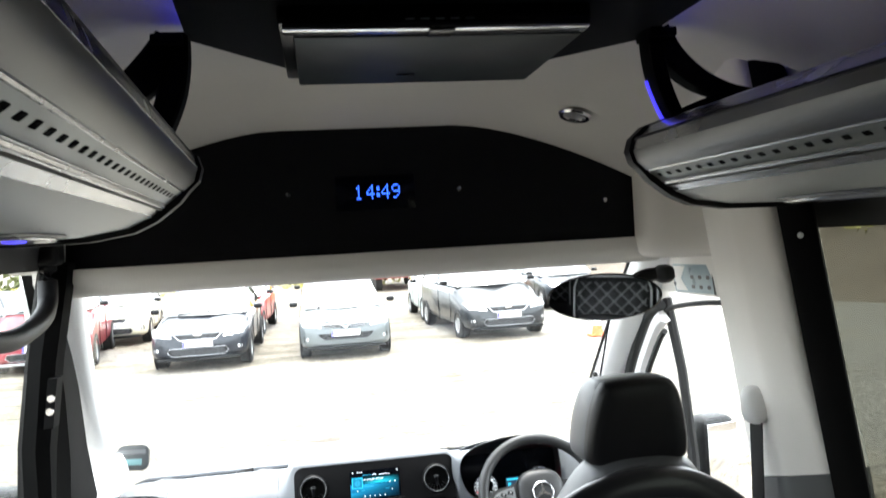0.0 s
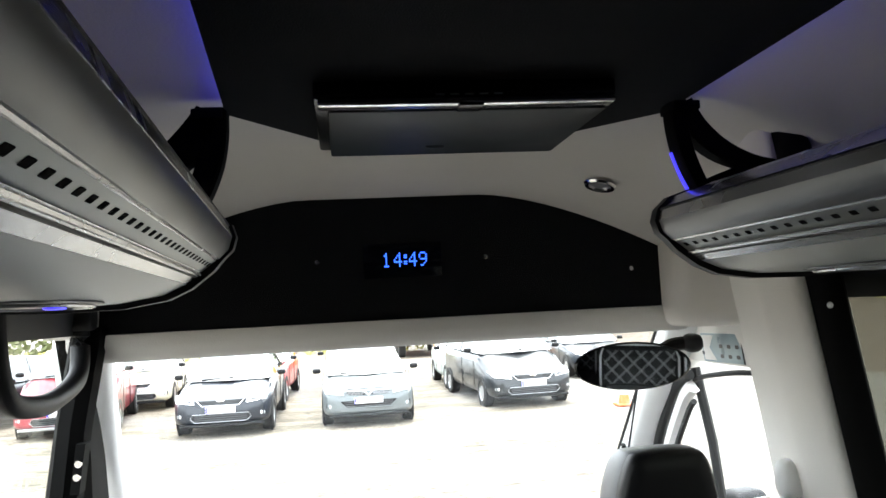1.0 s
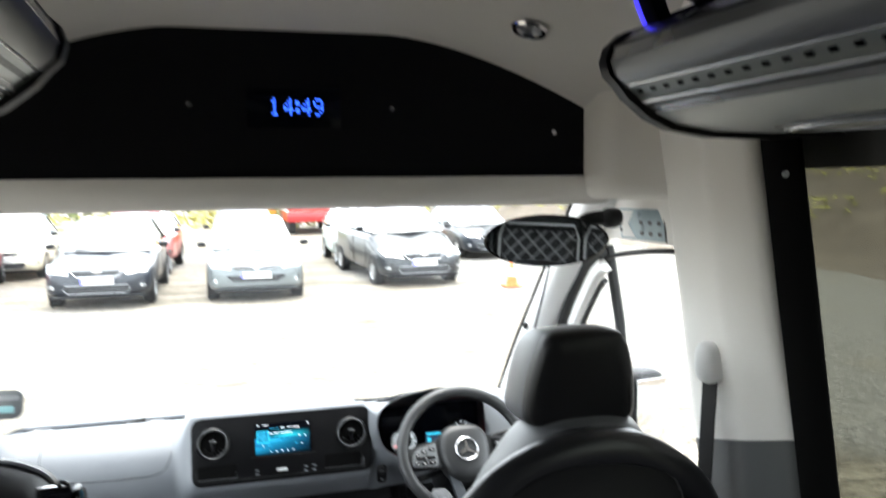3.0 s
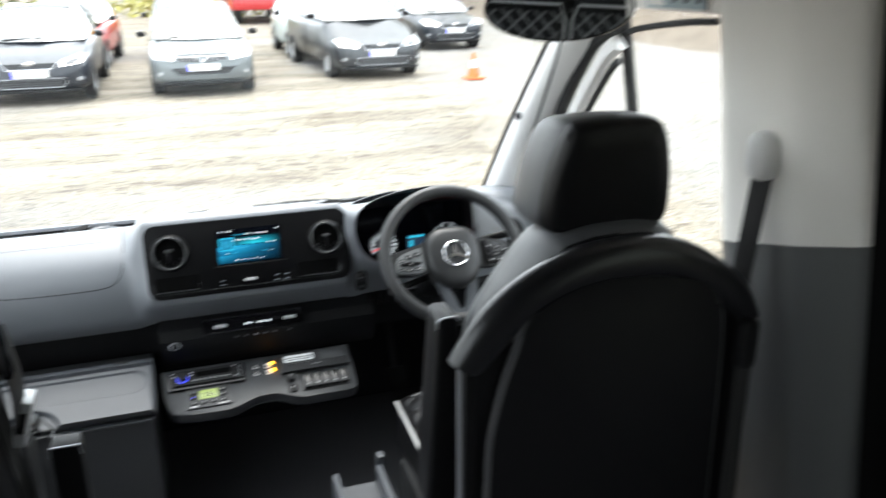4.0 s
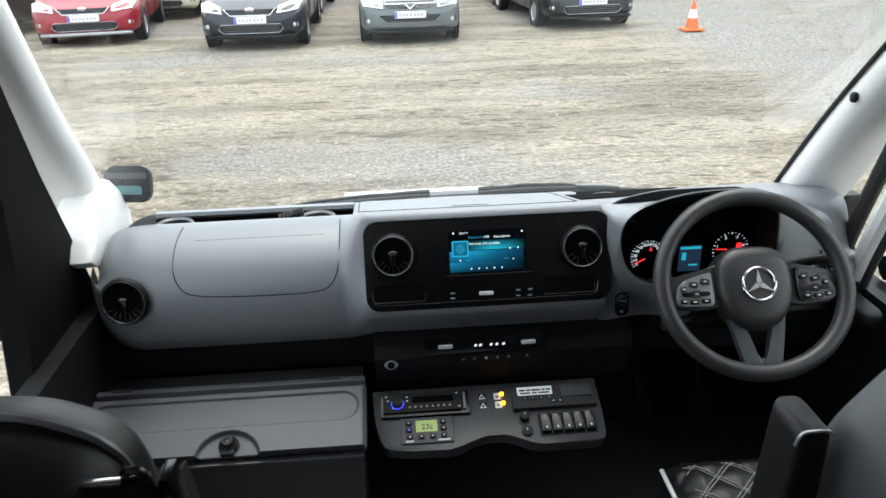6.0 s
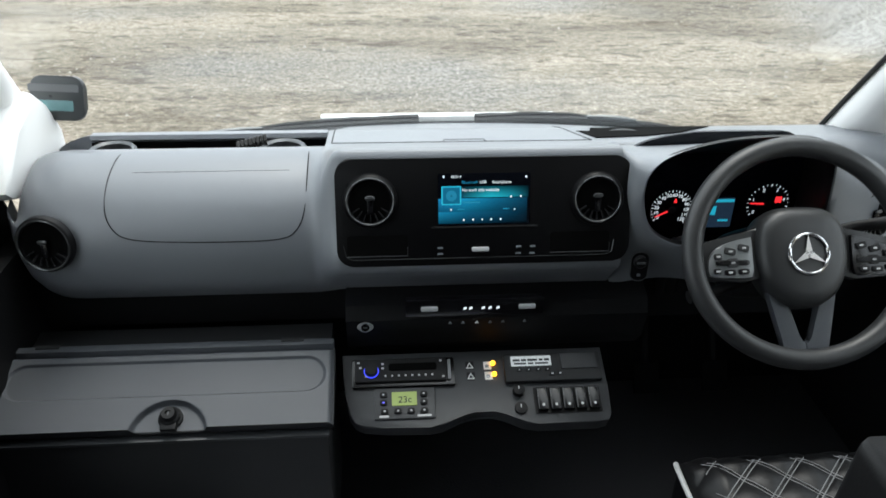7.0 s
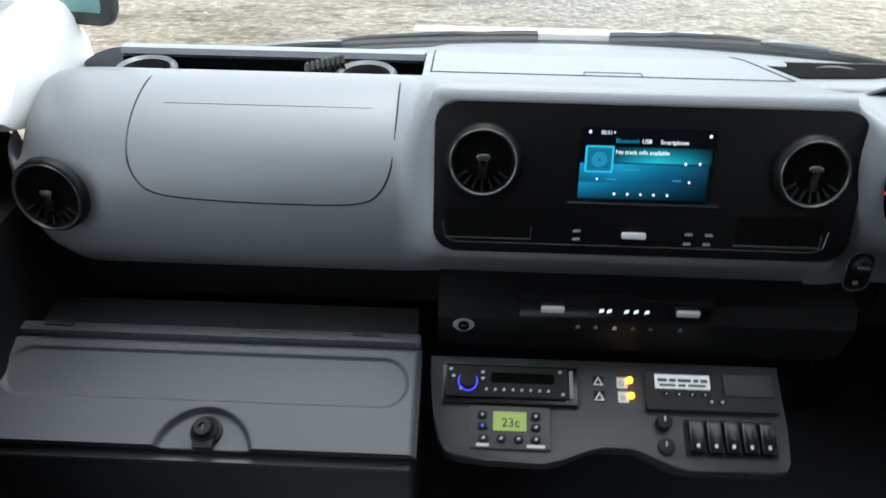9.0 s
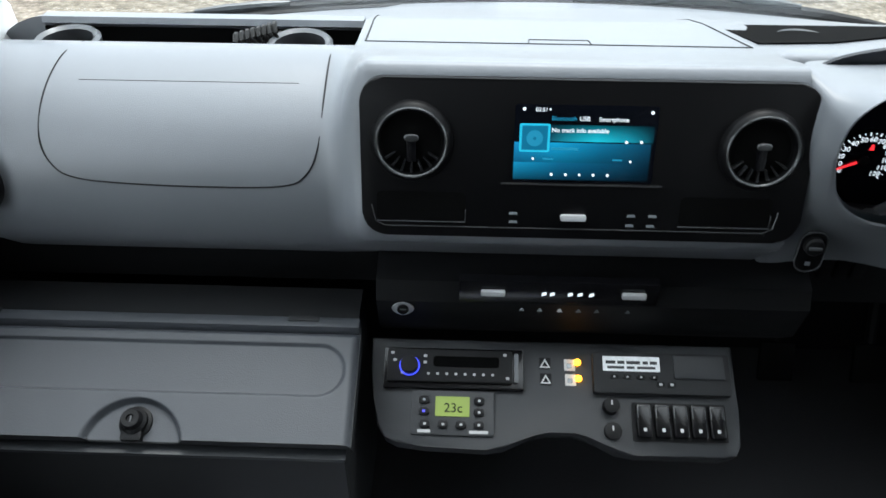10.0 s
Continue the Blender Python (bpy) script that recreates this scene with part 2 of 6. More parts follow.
    ob.matrix_parent_inverse = parent.matrix_world.inverted()
    bpy.context.view_layer.update()
    if label:
        ob["label"] = label
    return ob


def solid(name, bm, material, label, category, group="", kind="", sharp=38):
    return tagged(new(name, finish(name, bm, material, sharp)), label, category, group, kind)


def box(x0, x1, y0, y1, z0, z1, bevel=0.0, bm=None, seg=2):
    own = bmesh.new()
    v = [own.verts.new((x, y, z)) for x in (x0, x1) for y in (y0, y1) for z in (z0, z1)]
    for f in ((0, 1, 3, 2), (4, 6, 7, 5), (0, 4, 5, 1), (2, 3, 7, 6), (0, 2, 6, 4), (1, 5, 7, 3)):
        own.faces.new([v[i] for i in f])
    if bevel:
        bmesh.ops.bevel(own, geom=own.edges[:], offset=bevel, segments=seg, profile=0.6, affect="EDGES")
    return join(bm, own)


def join(bm, own):
    if bm is None:
        return own
    me = bpy.data.meshes.new("tmp")
    own.to_mesh(me)
    own.free()
    bm.from_mesh(me)
    bpy.data.meshes.remove(me)
    return bm


def moved(bm, m):
    bmesh.ops.transform(bm, matrix=m, verts=bm.verts)
    return bm


def loft(rings, closed=True, caps=True, bm=None):
    bm = bm or bmesh.new()
    vs = [[bm.verts.new(p) for p in r] for r in rings]
    n = len(rings[0])
    for a, b in zip(vs, vs[1:]):
        for i in range(n if closed else n - 1):
            j = (i + 1) % n
            bm.faces.new((a[i], a[j], b[j], b[i]))
    if caps and closed:
        bm.faces.new(vs[0][::-1])
        bm.faces.new(vs[-1])
    return bm


def prism(outline, place, d, bm=None, bevel=0.0):
    """An outline of (u, v) pulled out by d along local z, then set by the matrix place."""
    own = loft([[(u, v, 0) for u, v in outline], [(u, v, d) for u, v in outline]])
    if bevel:
        rim = [e for e in own.edges if abs(e.verts[0].co.z - e.verts[1].co.z) < 1e-6]
        bmesh.ops.bevel(own, geom=rim, offset=bevel, segments=2, profile=0.6, affect="EDGES")
    moved(own, place)
    return join(bm, own)


def rounded(u0, u1, v0, v1, r, n=5):
    pts = []
    for cx, cy, a0 in ((u1 - r, v1 - r, 0), (u0 + r, v1 - r, 90), (u0 + r, v0 + r, 180), (u1 - r, v0 + r, 270)):
        for i in range(n + 1):
            a = radians(a0 + 90 * i / n)
            pts.append((cx + r * math.cos(a), cy + r * math.sin(a)))
    return pts


def ring_around(p, t, r, n, up=Vector((0, 0, 1))):
    t = Vector(t).normalized()
    s = t.cross(up)
    if s.length < 1e-3:
        s = t.cross(Vector((0, 1, 0)))
    s.normalize()
    u = s.cross(t)
    return [tuple(Vector(p) + r * (math.cos(2 * math.pi * i / n) * s + math.sin(2 * math.pi * i / n) * u)) for i in range(n)]


def tube(pts, r, n=10, closed=False, bm=None):
    pts = [Vector(p) for p in pts]
    k = len(pts)
    rings = []
    for i, p in enumerate(pts):
        a = pts[(i - 1) % k] if closed or i else p
        b = pts[(i + 1) % k] if closed or i < k - 1 else p
        rr = r[i] if isinstance(r, (list, tuple)) else r
        rings.append(ring_around(p, b - a, rr, n))
    if closed:
        rings.append(rings[0])
        own = loft(rings, caps=False)
        bmesh.ops.remove_doubles(own, verts=own.verts, dist=1e-6)
        return join(bm, own)
    return join(bm, loft(rings))


def smooth_line(pts, k=6):
    """A Catmull-Rom line through pts."""
    pts = [Vector(p) for p in pts]
    out = []
    for i in range(len(pts) - 1):
        p0, p1, p2, p3 = pts[max(i - 1, 0)], pts[i], pts[i + 1], pts[min(i + 2, len(pts) - 1)]
        for j in range(k):
            t = j / k
            out.append(0.5 * ((2 * p1) + (p2 - p0) * t + (2 * p0 - 5 * p1 + 4 * p2 - p3) * t * t + (3 * p1 - p0 - 3 * p2 + p3) * t ** 3))
    return out + [pts[-1]]


def disc(place, r, d, n=32, bm=None, bevel=0.0):
    return prism([(r * math.cos(2 * math.pi * i / n), r * math.sin(2 * math.pi * i / n)) for i in range(n)], place, d, bm, bevel)


def lathe(profile, place, n=36, bm=None):
    """profile of (radius, height) turned about local z."""
    own = loft([[(r * math.cos(2 * math.pi * i / n), r * math.sin(2 * math.pi * i / n), h) for i in range(n)] for r, h in profile], caps=False)
    moved(own, place)
    return join(bm, own)


def sheet(nu, nv, f, bm=None, thick=0.0):
    """A grid of points f(u, v), u and v from 0 to 1, made solid downwards if thick."""
    own = bmesh.new()
    vs = [[own.verts.new(f(i / nu, j / nv)) for j in range(nv + 1)] for i in range(nu + 1)]
    for i in range(nu):
        for j in range(nv):
            own.faces.new((vs[i][j], vs[i + 1][j], vs[i + 1][j + 1], vs[i][j + 1]))
    if thick:
        bmesh.ops.recalc_face_normals(own, faces=own.faces)
        bmesh.ops.solidify(own, geom=own.faces[:], thickness=thick)
    return join(bm, own)


def frame_on(o, right, up):
    """A pose whose local x is right, local y is up and local z looks out of the face."""
    x = Vector(right).normalized()
    u = Vector(up)
    y = (u - x * u.dot(x)).normalized()
    z = x.cross(y)
    m = Matrix((x, y, z)).transposed().to_4x4()
    m.translation = Vector(o)
    return m


def words(name, text, place, size, material, parent, align="LEFT"):
    c = bpy.data.curves.new(name, "FONT")
    c.body = text
    c.size = size
    c.align_x = align
    c.extrude = 0.0002
    c.materials.append(material)
    ob = new(name, c)
    ob.matrix_world = place
    ob.parent = parent
    ob.matrix_parent_inverse = parent.matrix_world.inverted()
    bpy.context.view_layer.update()
    return ob


def superbox(w, d, h, e1=0.35, e2=0.35, nu=28, nv=14):
    """A cushion-like rounded block about the origin; small exponents make it squarer."""
    def p(c, e):
        return math.copysign(abs(c) ** e, c)
    rings = []
    for j in range(1, nv):
        a = math.pi * (j / nv - 0.5)
        rings.append([(w / 2 * p(math.cos(a), e1) * p(math.cos(b), e2), d / 2 * p(math.cos(a), e1) * p(math.sin(b), e2), h / 2 * p(math.sin(a), e1))
                      for b in (2 * math.pi * i / nu for i in range(nu))])
    return loft(rings)


# ---- the coach shell ----
CX = 0.07


def wall_x(side, z):
    """The lining's inner face: upright to the waist, leaning in above."""
    h = 0.86
    if z > 0.85:
        h -= 0.10 * ((z - 0.85) / 0.75) ** 1.6
    return CX + side * h


def wall_panel(side, y0, y1, z0, z1, thick=0.03, inset=0.0, bm=None, nz=8):
    own = sheet(1, nz, lambda u, v: (wall_x(side, z0 + (z1 - z0) * v) - side * inset, y0 + (y1 - y0) * u, z0 + (z1 - z0) * v))
    front = own.faces[:]
    r = bmesh.ops.extrude_face_region(own, geom=front)
    bmesh.ops.translate(own, vec=(side * thick, 0, 0), verts=[g for g in r["geom"] if isinstance(g, bmesh.types.BMVert)])
    return join(bm, own)


floor = solid("floor", box(-0.9, 1.04, -5.0, -0.44, -0.16, -0.12), FLOORM, "dark grey vinyl aisle floor", "floor", kind="structure")
solid("floor_cab", prism([(-0.86, -0.335), (-0.44, -0.335), (0.12, -0.466), (0.12, -0.443), (1.0, -0.443), (1.0, 0.5), (-0.86, 0.5)], pose(0, 0, 0.0), 0.08), FLOORM, "dark vinyl cab floor, one step above the aisle", "floor", kind="structure")
solid("floor_seat_platform", box(0.12, 1.0, -1.02, -0.444, -0.12, 0.08, 0.004), FLOORM, "dark vinyl platform under the driver's seat", "floor", kind="structure")
solid("wall_firewall", box(-0.88, 1.02, 0.36, 0.4, 0.08, 0.72), DASHLOW, "black footwell bulkhead below the dashboard", "wall", kind="structure")
# rear wall is out of view; dark finish chosen to weaken fill from behind
solid("wall_rear", box(-0.9, 1.04, -5.04, -5.0, -0.16, 1.95), CARPET, "unseen rear wall, made dark to cut bounce light", "wall", kind="structure")
solid("roof", box(-0.9, 1.04, -5.04, -0.36, 1.93, 1.96), WHITEP, "white outer roof of the minibus", "roof", kind="structure")

nosing = thing("step_nosing", "lit white step edge with a row of blue lights", "step edge", at=(-0.15, -0.43, 0.08))
ST = frame_on((-0.43, -0.347, 0.0), (0.56, -0.131, 0), (0.131, 0.56, 0))
part("tread", moved(box(0.0, 0.55, -0.036, 0.004, 0.0805, 0.087, 0.002), ST), STEPLIT, nosing, "white lit edge")
part("riser", moved(box(0.0, 0.55, -0.034, -0.004, -0.12, 0.0795), ST), MATBLK, nosing)
for k in range(26):
    part("blue_light", moved(box(0.01 + k * 0.021, 0.024 + k * 0.021, -0.0385, -0.0362, 0.079, 0.085), ST), BLUELED, nosing)


# side walls: right side
bm = wall_panel(1, -5.0, -0.96, -0.16, 0.743)
wall_panel(1, -5.0, -0.96, 1.50, 1.93, bm=bm)
wall_panel(1, -5.0, -2.7, 0.81, 1.50, bm=bm)
solid("wall_right", bm, BOXDARK, "dark grey lower side lining under the side window", "wall", kind="structure")
bm = wall_panel(-1, -5.0, -1.42, -0.16, 0.81)
wall_panel(-1, -5.0, -0.36, 1.50, 1.93, bm=bm)
wall_panel(-1, -5.0, -2.7, 0.81, 1.50, bm=bm)
solid("wall_left", bm, BOXDARK, "dark grey lower side lining beside the entrance", "wall", kind="structure")

pillar = thing("pillar_cover", "cream moulded pillar cover behind the driver's door", "pillar", kind="structure", at=(0.88, -0.8, 0.0))


def bpillar(z0, z1):
    """The pillar's section, leaning in towards the roof."""
    rings = []
    for k in range(13):
        z = z0 + (z1 - z0) * k / 12
        x = 0.75 - 0.16 * (z - 1.24)
        tilt = 0.33 * max(0.0, 1 - abs(z - 0.95) / 0.3)
        rings.append([(a, b, c - tilt * (b + 0.80)) for a, b, c in [(x + 0.2, -0.64, z), (x + 0.125, -0.645, z), (x + 0.1, -0.665, z), (x + 0.06, -0.74, z), (x + 0.012, -0.925, z), (x + 0.004, -0.945, z), (x, -0.962, z),
                      (x - 0.003, -0.98, z), (x - 0.006, -1.075, z), (x, -1.092, z), (x + 0.012, -1.1, z), (x + 0.05, -1.085, z), (x + 0.16, -0.95, z), (x + 0.2, -0.94, z)]])
    return loft(rings)


part("cover", bpillar(0.952, 1.93), LINING, pillar, sharp=60)
part("lower_cover", bpillar(0.1, 0.95), PILLOW, pillar, "dark grey lower cover", sharp=60)

window = thing("window_1", "tinted side window in a black surround", "window", kind="structure", at=(0.9, -1.8, 1.1))
bm = loft([[(0.762 - 0.16 * (z - 1.24) + a, b, z) for a, b in ((0.045, -1.101), (0.0, -1.101), (0.004, -1.118), (0.028, -1.148), (0.036, -1.15), (0.05, -1.135))] for z in (-0.16, 0.4, 0.9, 1.4, 1.93)])
part("window_post", bm, POSTBLK, window, "black window post")
part("post_screw", disc(pose(0.738, -1.132, 1.49, 0, -90, 35), 0.006, 0.003, 12), CHROME, window)
bm = wall_panel(1, -2.7, -1.155, 0.745, 0.79, 0.08, 0.06)
part("window_sill", bm, RUBBER, window)
part("pane", wall_panel(1, -2.7, -0.955, 0.791, 1.50, 0.005, -0.02), PRIVACY, window).visible_shadow = False
part("sill_rail", tube([(0.868, -1.165, 0.80), (0.868, -2.7, 0.80)], 0.012, 8), SILVER, window)

# driver's door
door = thing("door_1", "driver's door with dark trim, white inside frame and a quarter light", "door", kind="structure", at=(0.93, -0.3, 0.1))
part("door_panel", wall_panel(1, -0.655, 0.38, 0.082, 0.60, 0.05, 0.03), DASHLOW, door)
part("door_card", wall_panel(1, -0.655, 0.30, 0.40, 0.615, 0.03, 0.062), MATBLK, door)
part("upper_lining", wall_panel(1, -0.655, -0.10, 1.335, 1.93, 0.04, 0.01), LINING, door, "cream lining above the door")
part("window_seal", tube(smooth_line([(wall_x(1, 1.33) - 0.006, -0.605, 1.322), (wall_x(1, 1.33) - 0.008, -0.5, 1.314), (wall_x(1, 1.3) - 0.008, -0.34, 1.293), (wall_x(1, 1.28) - 0.006, -0.26, 1.274), (wall_x(1, 1.26) - 0.006, -0.20, 1.252)], 5), 0.007, 8), RUBBER, door)
bar = [(wall_x(1, z) + 0.005, y, z) for y, z in ((-0.255, 1.31), (-0.27, 1.1), (-0.285, 0.84), (-0.29, 0.61))]
part("division_bar", tube(bar, 0.014, 8), RUBBER, door)
edge = smooth_line([(0.862, -0.27, 1.292), (0.864, -0.20, 1.268), (0.866, -0.13, 1.215), (0.868, 0.01, 1.04), (0.866, 0.115, 0.78), (0.866, 0.17, 0.60)], 5)
part("front_seal", tube(edge, 0.017, 8), RUBBER, door)
part("inner_frame", tube([(p.x + 0.012, p.y - 0.05, p.z - 0.016) for p in edge[4:]], 0.021, 8), PILLAR, door, "white inside frame")
part("quarter_seal", tube([(p.x + 0.006, p.y - 0.085, p.z - 0.045) for p in edge[6:]], 0.009, 8), RUBBER, door)
part("pane", wall_panel(1, -0.655, 0.3, 0.605, 1.33, 0.004, -0.015), GLASS, door).visible_shadow = False
part("lock_pod", moved(superbox(0.05, 0.16, 0.04), pose(0.83, 0.03, 0.59)), MATBLK, door)

# entrance door on the other side
door2 = thing("door_2", "black framed glazed entrance door beside the step", "door", kind="structure", at=(-0.82, -0.9, -0.1))
post = [(wall_x(-1, z) + 0.012, -0.50 - 0.02 * (1.5 - z), z) for z in (1.52, 1.3, 1.1, 0.8, 0.4, 0.0)]
part("front_post", tube(post, 0.04, 8), POSTBLK, door2)
post = [(wall_x(-1, z) + 0.012, -1.40, z) for z in (1.52, 1.3, 1.1, 0.8, 0.4, 0.0)]
part("rear_post", tube(post, 0.026, 8), MATBLK, door2)
part("pane", wall_panel(-1, -1.39, -0.52, 0.0, 1.50, 0.004, -0.012), DOORGLASS, door2).visible_shadow = False
part("bottom_rail", wall_panel(-1, -1.39, -0.36, -0.16, 0.06, 0.03, 0.0), MATBLK, door2)
hinge = part("hinge_plate", wall_panel(-1, -0.555, -0.515, 1.15, 1.26, 0.02, 0.058), POSTBLK, door2, "black hinge plate with two bolts")
for z in (1.188, 1.217):
    part("bolt", disc(pose(wall_x(-1, z) + 0.05, -0.556, z, 90, 0, 0), 0.008, 0.006, 12), CHROME, hinge)
window2 = thing("door_frame", "black frame between the entrance door and the windscreen pillar", "door frame", kind="structure", at=(-0.82, -0.1, 0.9))
part("lower_panel", wall_panel(-1, -0.50, 0.42, 0.06, 0.66, 0.04, 0.01), DASHLOW, window2)
part("pane", wall_panel(-1, -0.49, 0.30, 0.66, 1.45, 0.004, -0.085), GLASS, window2).visible_shadow = False
rings = []
for z, x, r, f in ((0.5, -0.80, -0.20, 0.22), (0.66, -0.80, -0.17, 0.17), (0.78, -0.80, -0.145, 0.12), (0.97, -0.797, -0.125, 0.03), (1.16, -0.780, -0.19, -0.07), (1.26, -0.765, -0.26, -0.16), (1.36, -0.745, -0.36, -0.28), (1.44, -0.728, -0.44, -0.36), (1.52, -0.712, -0.52, -0.44)):
    rings.append([(x - 0.015, r, z), (x - 0.015, f, z), (x - 0.06, f, z), (x - 0.06, r, z)])
part("frame_panel", loft(rings), POSTBLK, window2, "wide black door frame")
# out of view; its tint is deepened to dim the cabin light
window3 = thing("window_3", "unseen side window, tinted darker to cut fill light", "window", kind="structure", at=(-0.82, -2.0, 1.1))
part("pane", wall_panel(-1, -2.7, -1.43, 0.81, 1.50, 0.005, -0.012), FILLCUT, window3).visible_shadow = False

handle = thing("grab_handle", "black looped grab handle by the entrance door", "handle", at=(-0.72, -0.72, 1.45))
pts = smooth_line([(-0.70, -0.56, 1.555), (-0.70, -0.56, 1.46), (-0.695, -0.60, 1.41), (-0.69, -0.70, 1.385), (-0.68, -0.85, 1.377), (-0.675, -1.0, 1.40), (-0.67, -1.06, 1.47), (-0.67, -1.07, 1.555)], 5)
part("bar", tube(pts, 0.021, 10), MATBLK, handle)
part("collar", moved(superbox(0.065, 0.065, 0.07), pose(-0.70, -0.56, 1.545)), MATBLK, handle)

# ceiling, header and windscreen
def ceiling_z(x, y):
    d = abs(x - CX)
    e = abs(x - 0.02)
    back = 1.868 - (max(0.0, d - 0.36) / 0.46) ** 2 * 0.22
    front = 1.798 - (max(0.0, e - 0.22) / 0.46) ** 1.55 * 0.15
    k = min(1.0, max(0.0, (y + 1.05) / 0.55))
    return back + (front - back) * k


solid("ceiling", sheet(40, 40, lambda u, v: (-0.77 + 1.68 * u, -5.0 + 4.51 * v ** 0.7, ceiling_z(-0.77 + 1.68 * u, -5.0 + 4.51 * v ** 0.7)), thick=-0.02),
      CREAM, "pale grey felt ceiling lining", "ceiling", kind="structure")
outline = [(-0.22, -5.0), (0.475, -5.0), (0.467, -1.11), (0.337, -0.965), (-0.142, -0.945), (-0.285, -1.15), (-0.22, -2.1)]
solid("ceiling_centre_panel", prism(outline, pose(0, 0, 1.846), 0.005), CARPET, "black carpeted centre strip of the ceiling", "ceiling panel", kind="structure")

panel = thing("overhead_panel", "black carpeted panel above the windscreen with a blue clock", "panel", at=(0.0, -0.5, 1.5))
top = []
for i in range(41):
    x = 0.72 - 1.46 * i / 40
    z = 1.825 - (max(0.0, abs(x - 0.02) - 0.22) / 0.46) ** 1.55 * 0.148
    top.append((x, z))
outline = [(-0.75, 1.498), (0.72, 1.498)] + top
part("board", prism([(x, z) for x, z in outline], frame_on((0, -0.5, 0), (1, 0, 0), (0, 0, 1)) @ pose(0, 0, -0.03), 0.03), CARPET, panel)
for x, z in ((-0.17, 1.645), (0.245, 1.642), (0.622, 1.596)):
    part("screw", disc(frame_on((x, -0.5, z), (1, 0, 0), (0, 0, 1)), 0.006, 0.003, 12, bevel=0.001), CHROME, panel)
clock = part("clock_window", box(-0.058, 0.135, -0.5025, -0.5, 1.60, 1.685, 0.001), SCR_BLACK, panel, "smoked clock window")
DIGITS = {"1": ".#...##....#....#....#....#...###.", "4": "...#...##..#.#.#..#.#####...#....#.", "9": ".###.#...##...#.####....#...#..##..", ":": ".....##...##........##...##........"}
bm = bmesh.new()
cell, u = 0.0041, 0.0
for ch in "14:49":
    wide = 2 if ch == ":" else 5
    for i, bit in enumerate(DIGITS[ch]):
        r, c = divmod(i, 5)
        if bit == "#" and c < wide:
            x, z = -0.006 + u + c * cell, 1.659 - r * 0.0051
            box(x - 0.0015, x + 0.0015, -0.5036, -0.5026, z - 0.0019, z + 0.0019, bm=bm)
    u += (wide + 1) * cell
tagged(part("clock_digits", bm, CLOCKLED, clock, "blue dotted digits 14:49"), kind="stuff")

bm = bmesh.new()
prof = [(-0.505, 1.497), (-0.503, 1.47), (-0.485, 1.445), (-0.45, 1.432), (-0.40, 1.428), (-0.35, 1.434), (-0.32, 1.452), (-0.31, 1.48), (-0.34, 1.56), (-0.468, 1.56), (-0.47, 1.497)]
loft([[(x, y, z) for y, z in prof] for x in (-0.75, -0.4, 0.0, 0.4, 0.78)], bm=bm)
solid("header_pad", bm, CREAM, "grey beige padded header above the windscreen", "trim", kind="structure")

locker = thing("corner_locker", "cream moulded corner cover beside the overhead panel", "cover", at=(0.83, -0.5, 1.5))
plan = [(0.70, -0.47), (0.692, -0.58), (0.70, -0.615), (0.72, -0.635), (0.77, -0.665), (0.81, -0.715), (0.826, -0.75), (0.85, -0.765), (0.93, -0.77), (0.93, -0.47)]
rings = []
for z, k in ((1.442, 0.82), (1.446, 0.9), (1.456, 0.955), (1.475, 0.988), (1.50, 1.0), (1.78, 1.0)):
    rings.append([(0.93 + (x - 0.93) * k, -0.47 + (y + 0.47) * k, z) for x, y in plan])
part("cover", loft(rings), LINING, locker, sharp=50)
part("edge_seal", tube(smooth_line([(0.824, -0.778, 1.76), (0.824, -0.778, 1.52), (0.822, -0.775, 1.478)], 4), 0.0045, 6), RUBBER, locker)
lock2 = thing("corner_locker", "cream moulded corner cover beside the overhead panel", "cover", at=(-0.73, -0.5, 1.5))
part("cover", moved(superbox(0.14, 0.14, 0.34, 0.25, 0.25), pose(-0.745, -0.45, 1.66)), CREAM, lock2)

for side, pts in ((-1, [(-0.86, 0.40, 0.66), (-0.855, 0.24, 0.90), (-0.848, 0.10, 1.085), (-0.797, -0.15, 1.355), (-0.745, -0.33, 1.50)]),
                  (1, [(0.83, 0.40, 0.66), (0.838, 0.24, 0.88), (0.842, 0.10, 1.05), (0.836, -0.15, 1.30), (0.83, -0.33, 1.47)])):
    line = smooth_line(pts, 5)
    rings = []
    for i, p in enumerate(line):
        a, b = line[max(i - 1, 0)], line[min(i + 1, len(line) - 1)]
        t = (b - a).normalized()
        s = Vector((1, 0, 0))
        n = t.cross(s).normalized()
        wide = Vector((0.028, -0.01, 0)) if side == 1 else Vector((-0.018, 0, 0))
        rings.append([tuple(p + wide + (0.083 if side == 1 else 0.076) * math.copysign(abs(math.cos(q)) ** 0.7, math.cos(q)) * s + 0.045 * math.copysign(abs(math.sin(q)) ** 0.7, math.sin(q)) * n) for q in (2 * math.pi * k / 16 for k in range(16))])
    apillar = thing("windscreen_pillar", "white plastic windscreen pillar trim", "pillar", "windscreen pillars", "structure", at=tuple(line[0]))
    part("cover", loft(rings), PILLAR, apillar)
    if side == -1:
        flare = [(0.072, 0.768), (0.095, 0.748), (0.127, 0.735), (0.165, 0.733), (0.228, 0.741), (0.281, 0.737), (0.355, 0.722), (0.352, 0.78), (0.31, 0.845), (0.26, 0.885), (0.17, 0.84), (0.095, 0.795)]
        part("flared_foot", prism(flare[::-1], frame_on((-0.865, 0, 0), (0, 1, 0), (0, 0, 1)), 0.094, bevel=0.014), PILLAR, apillar, "white foot spreading over the dashboard's end")
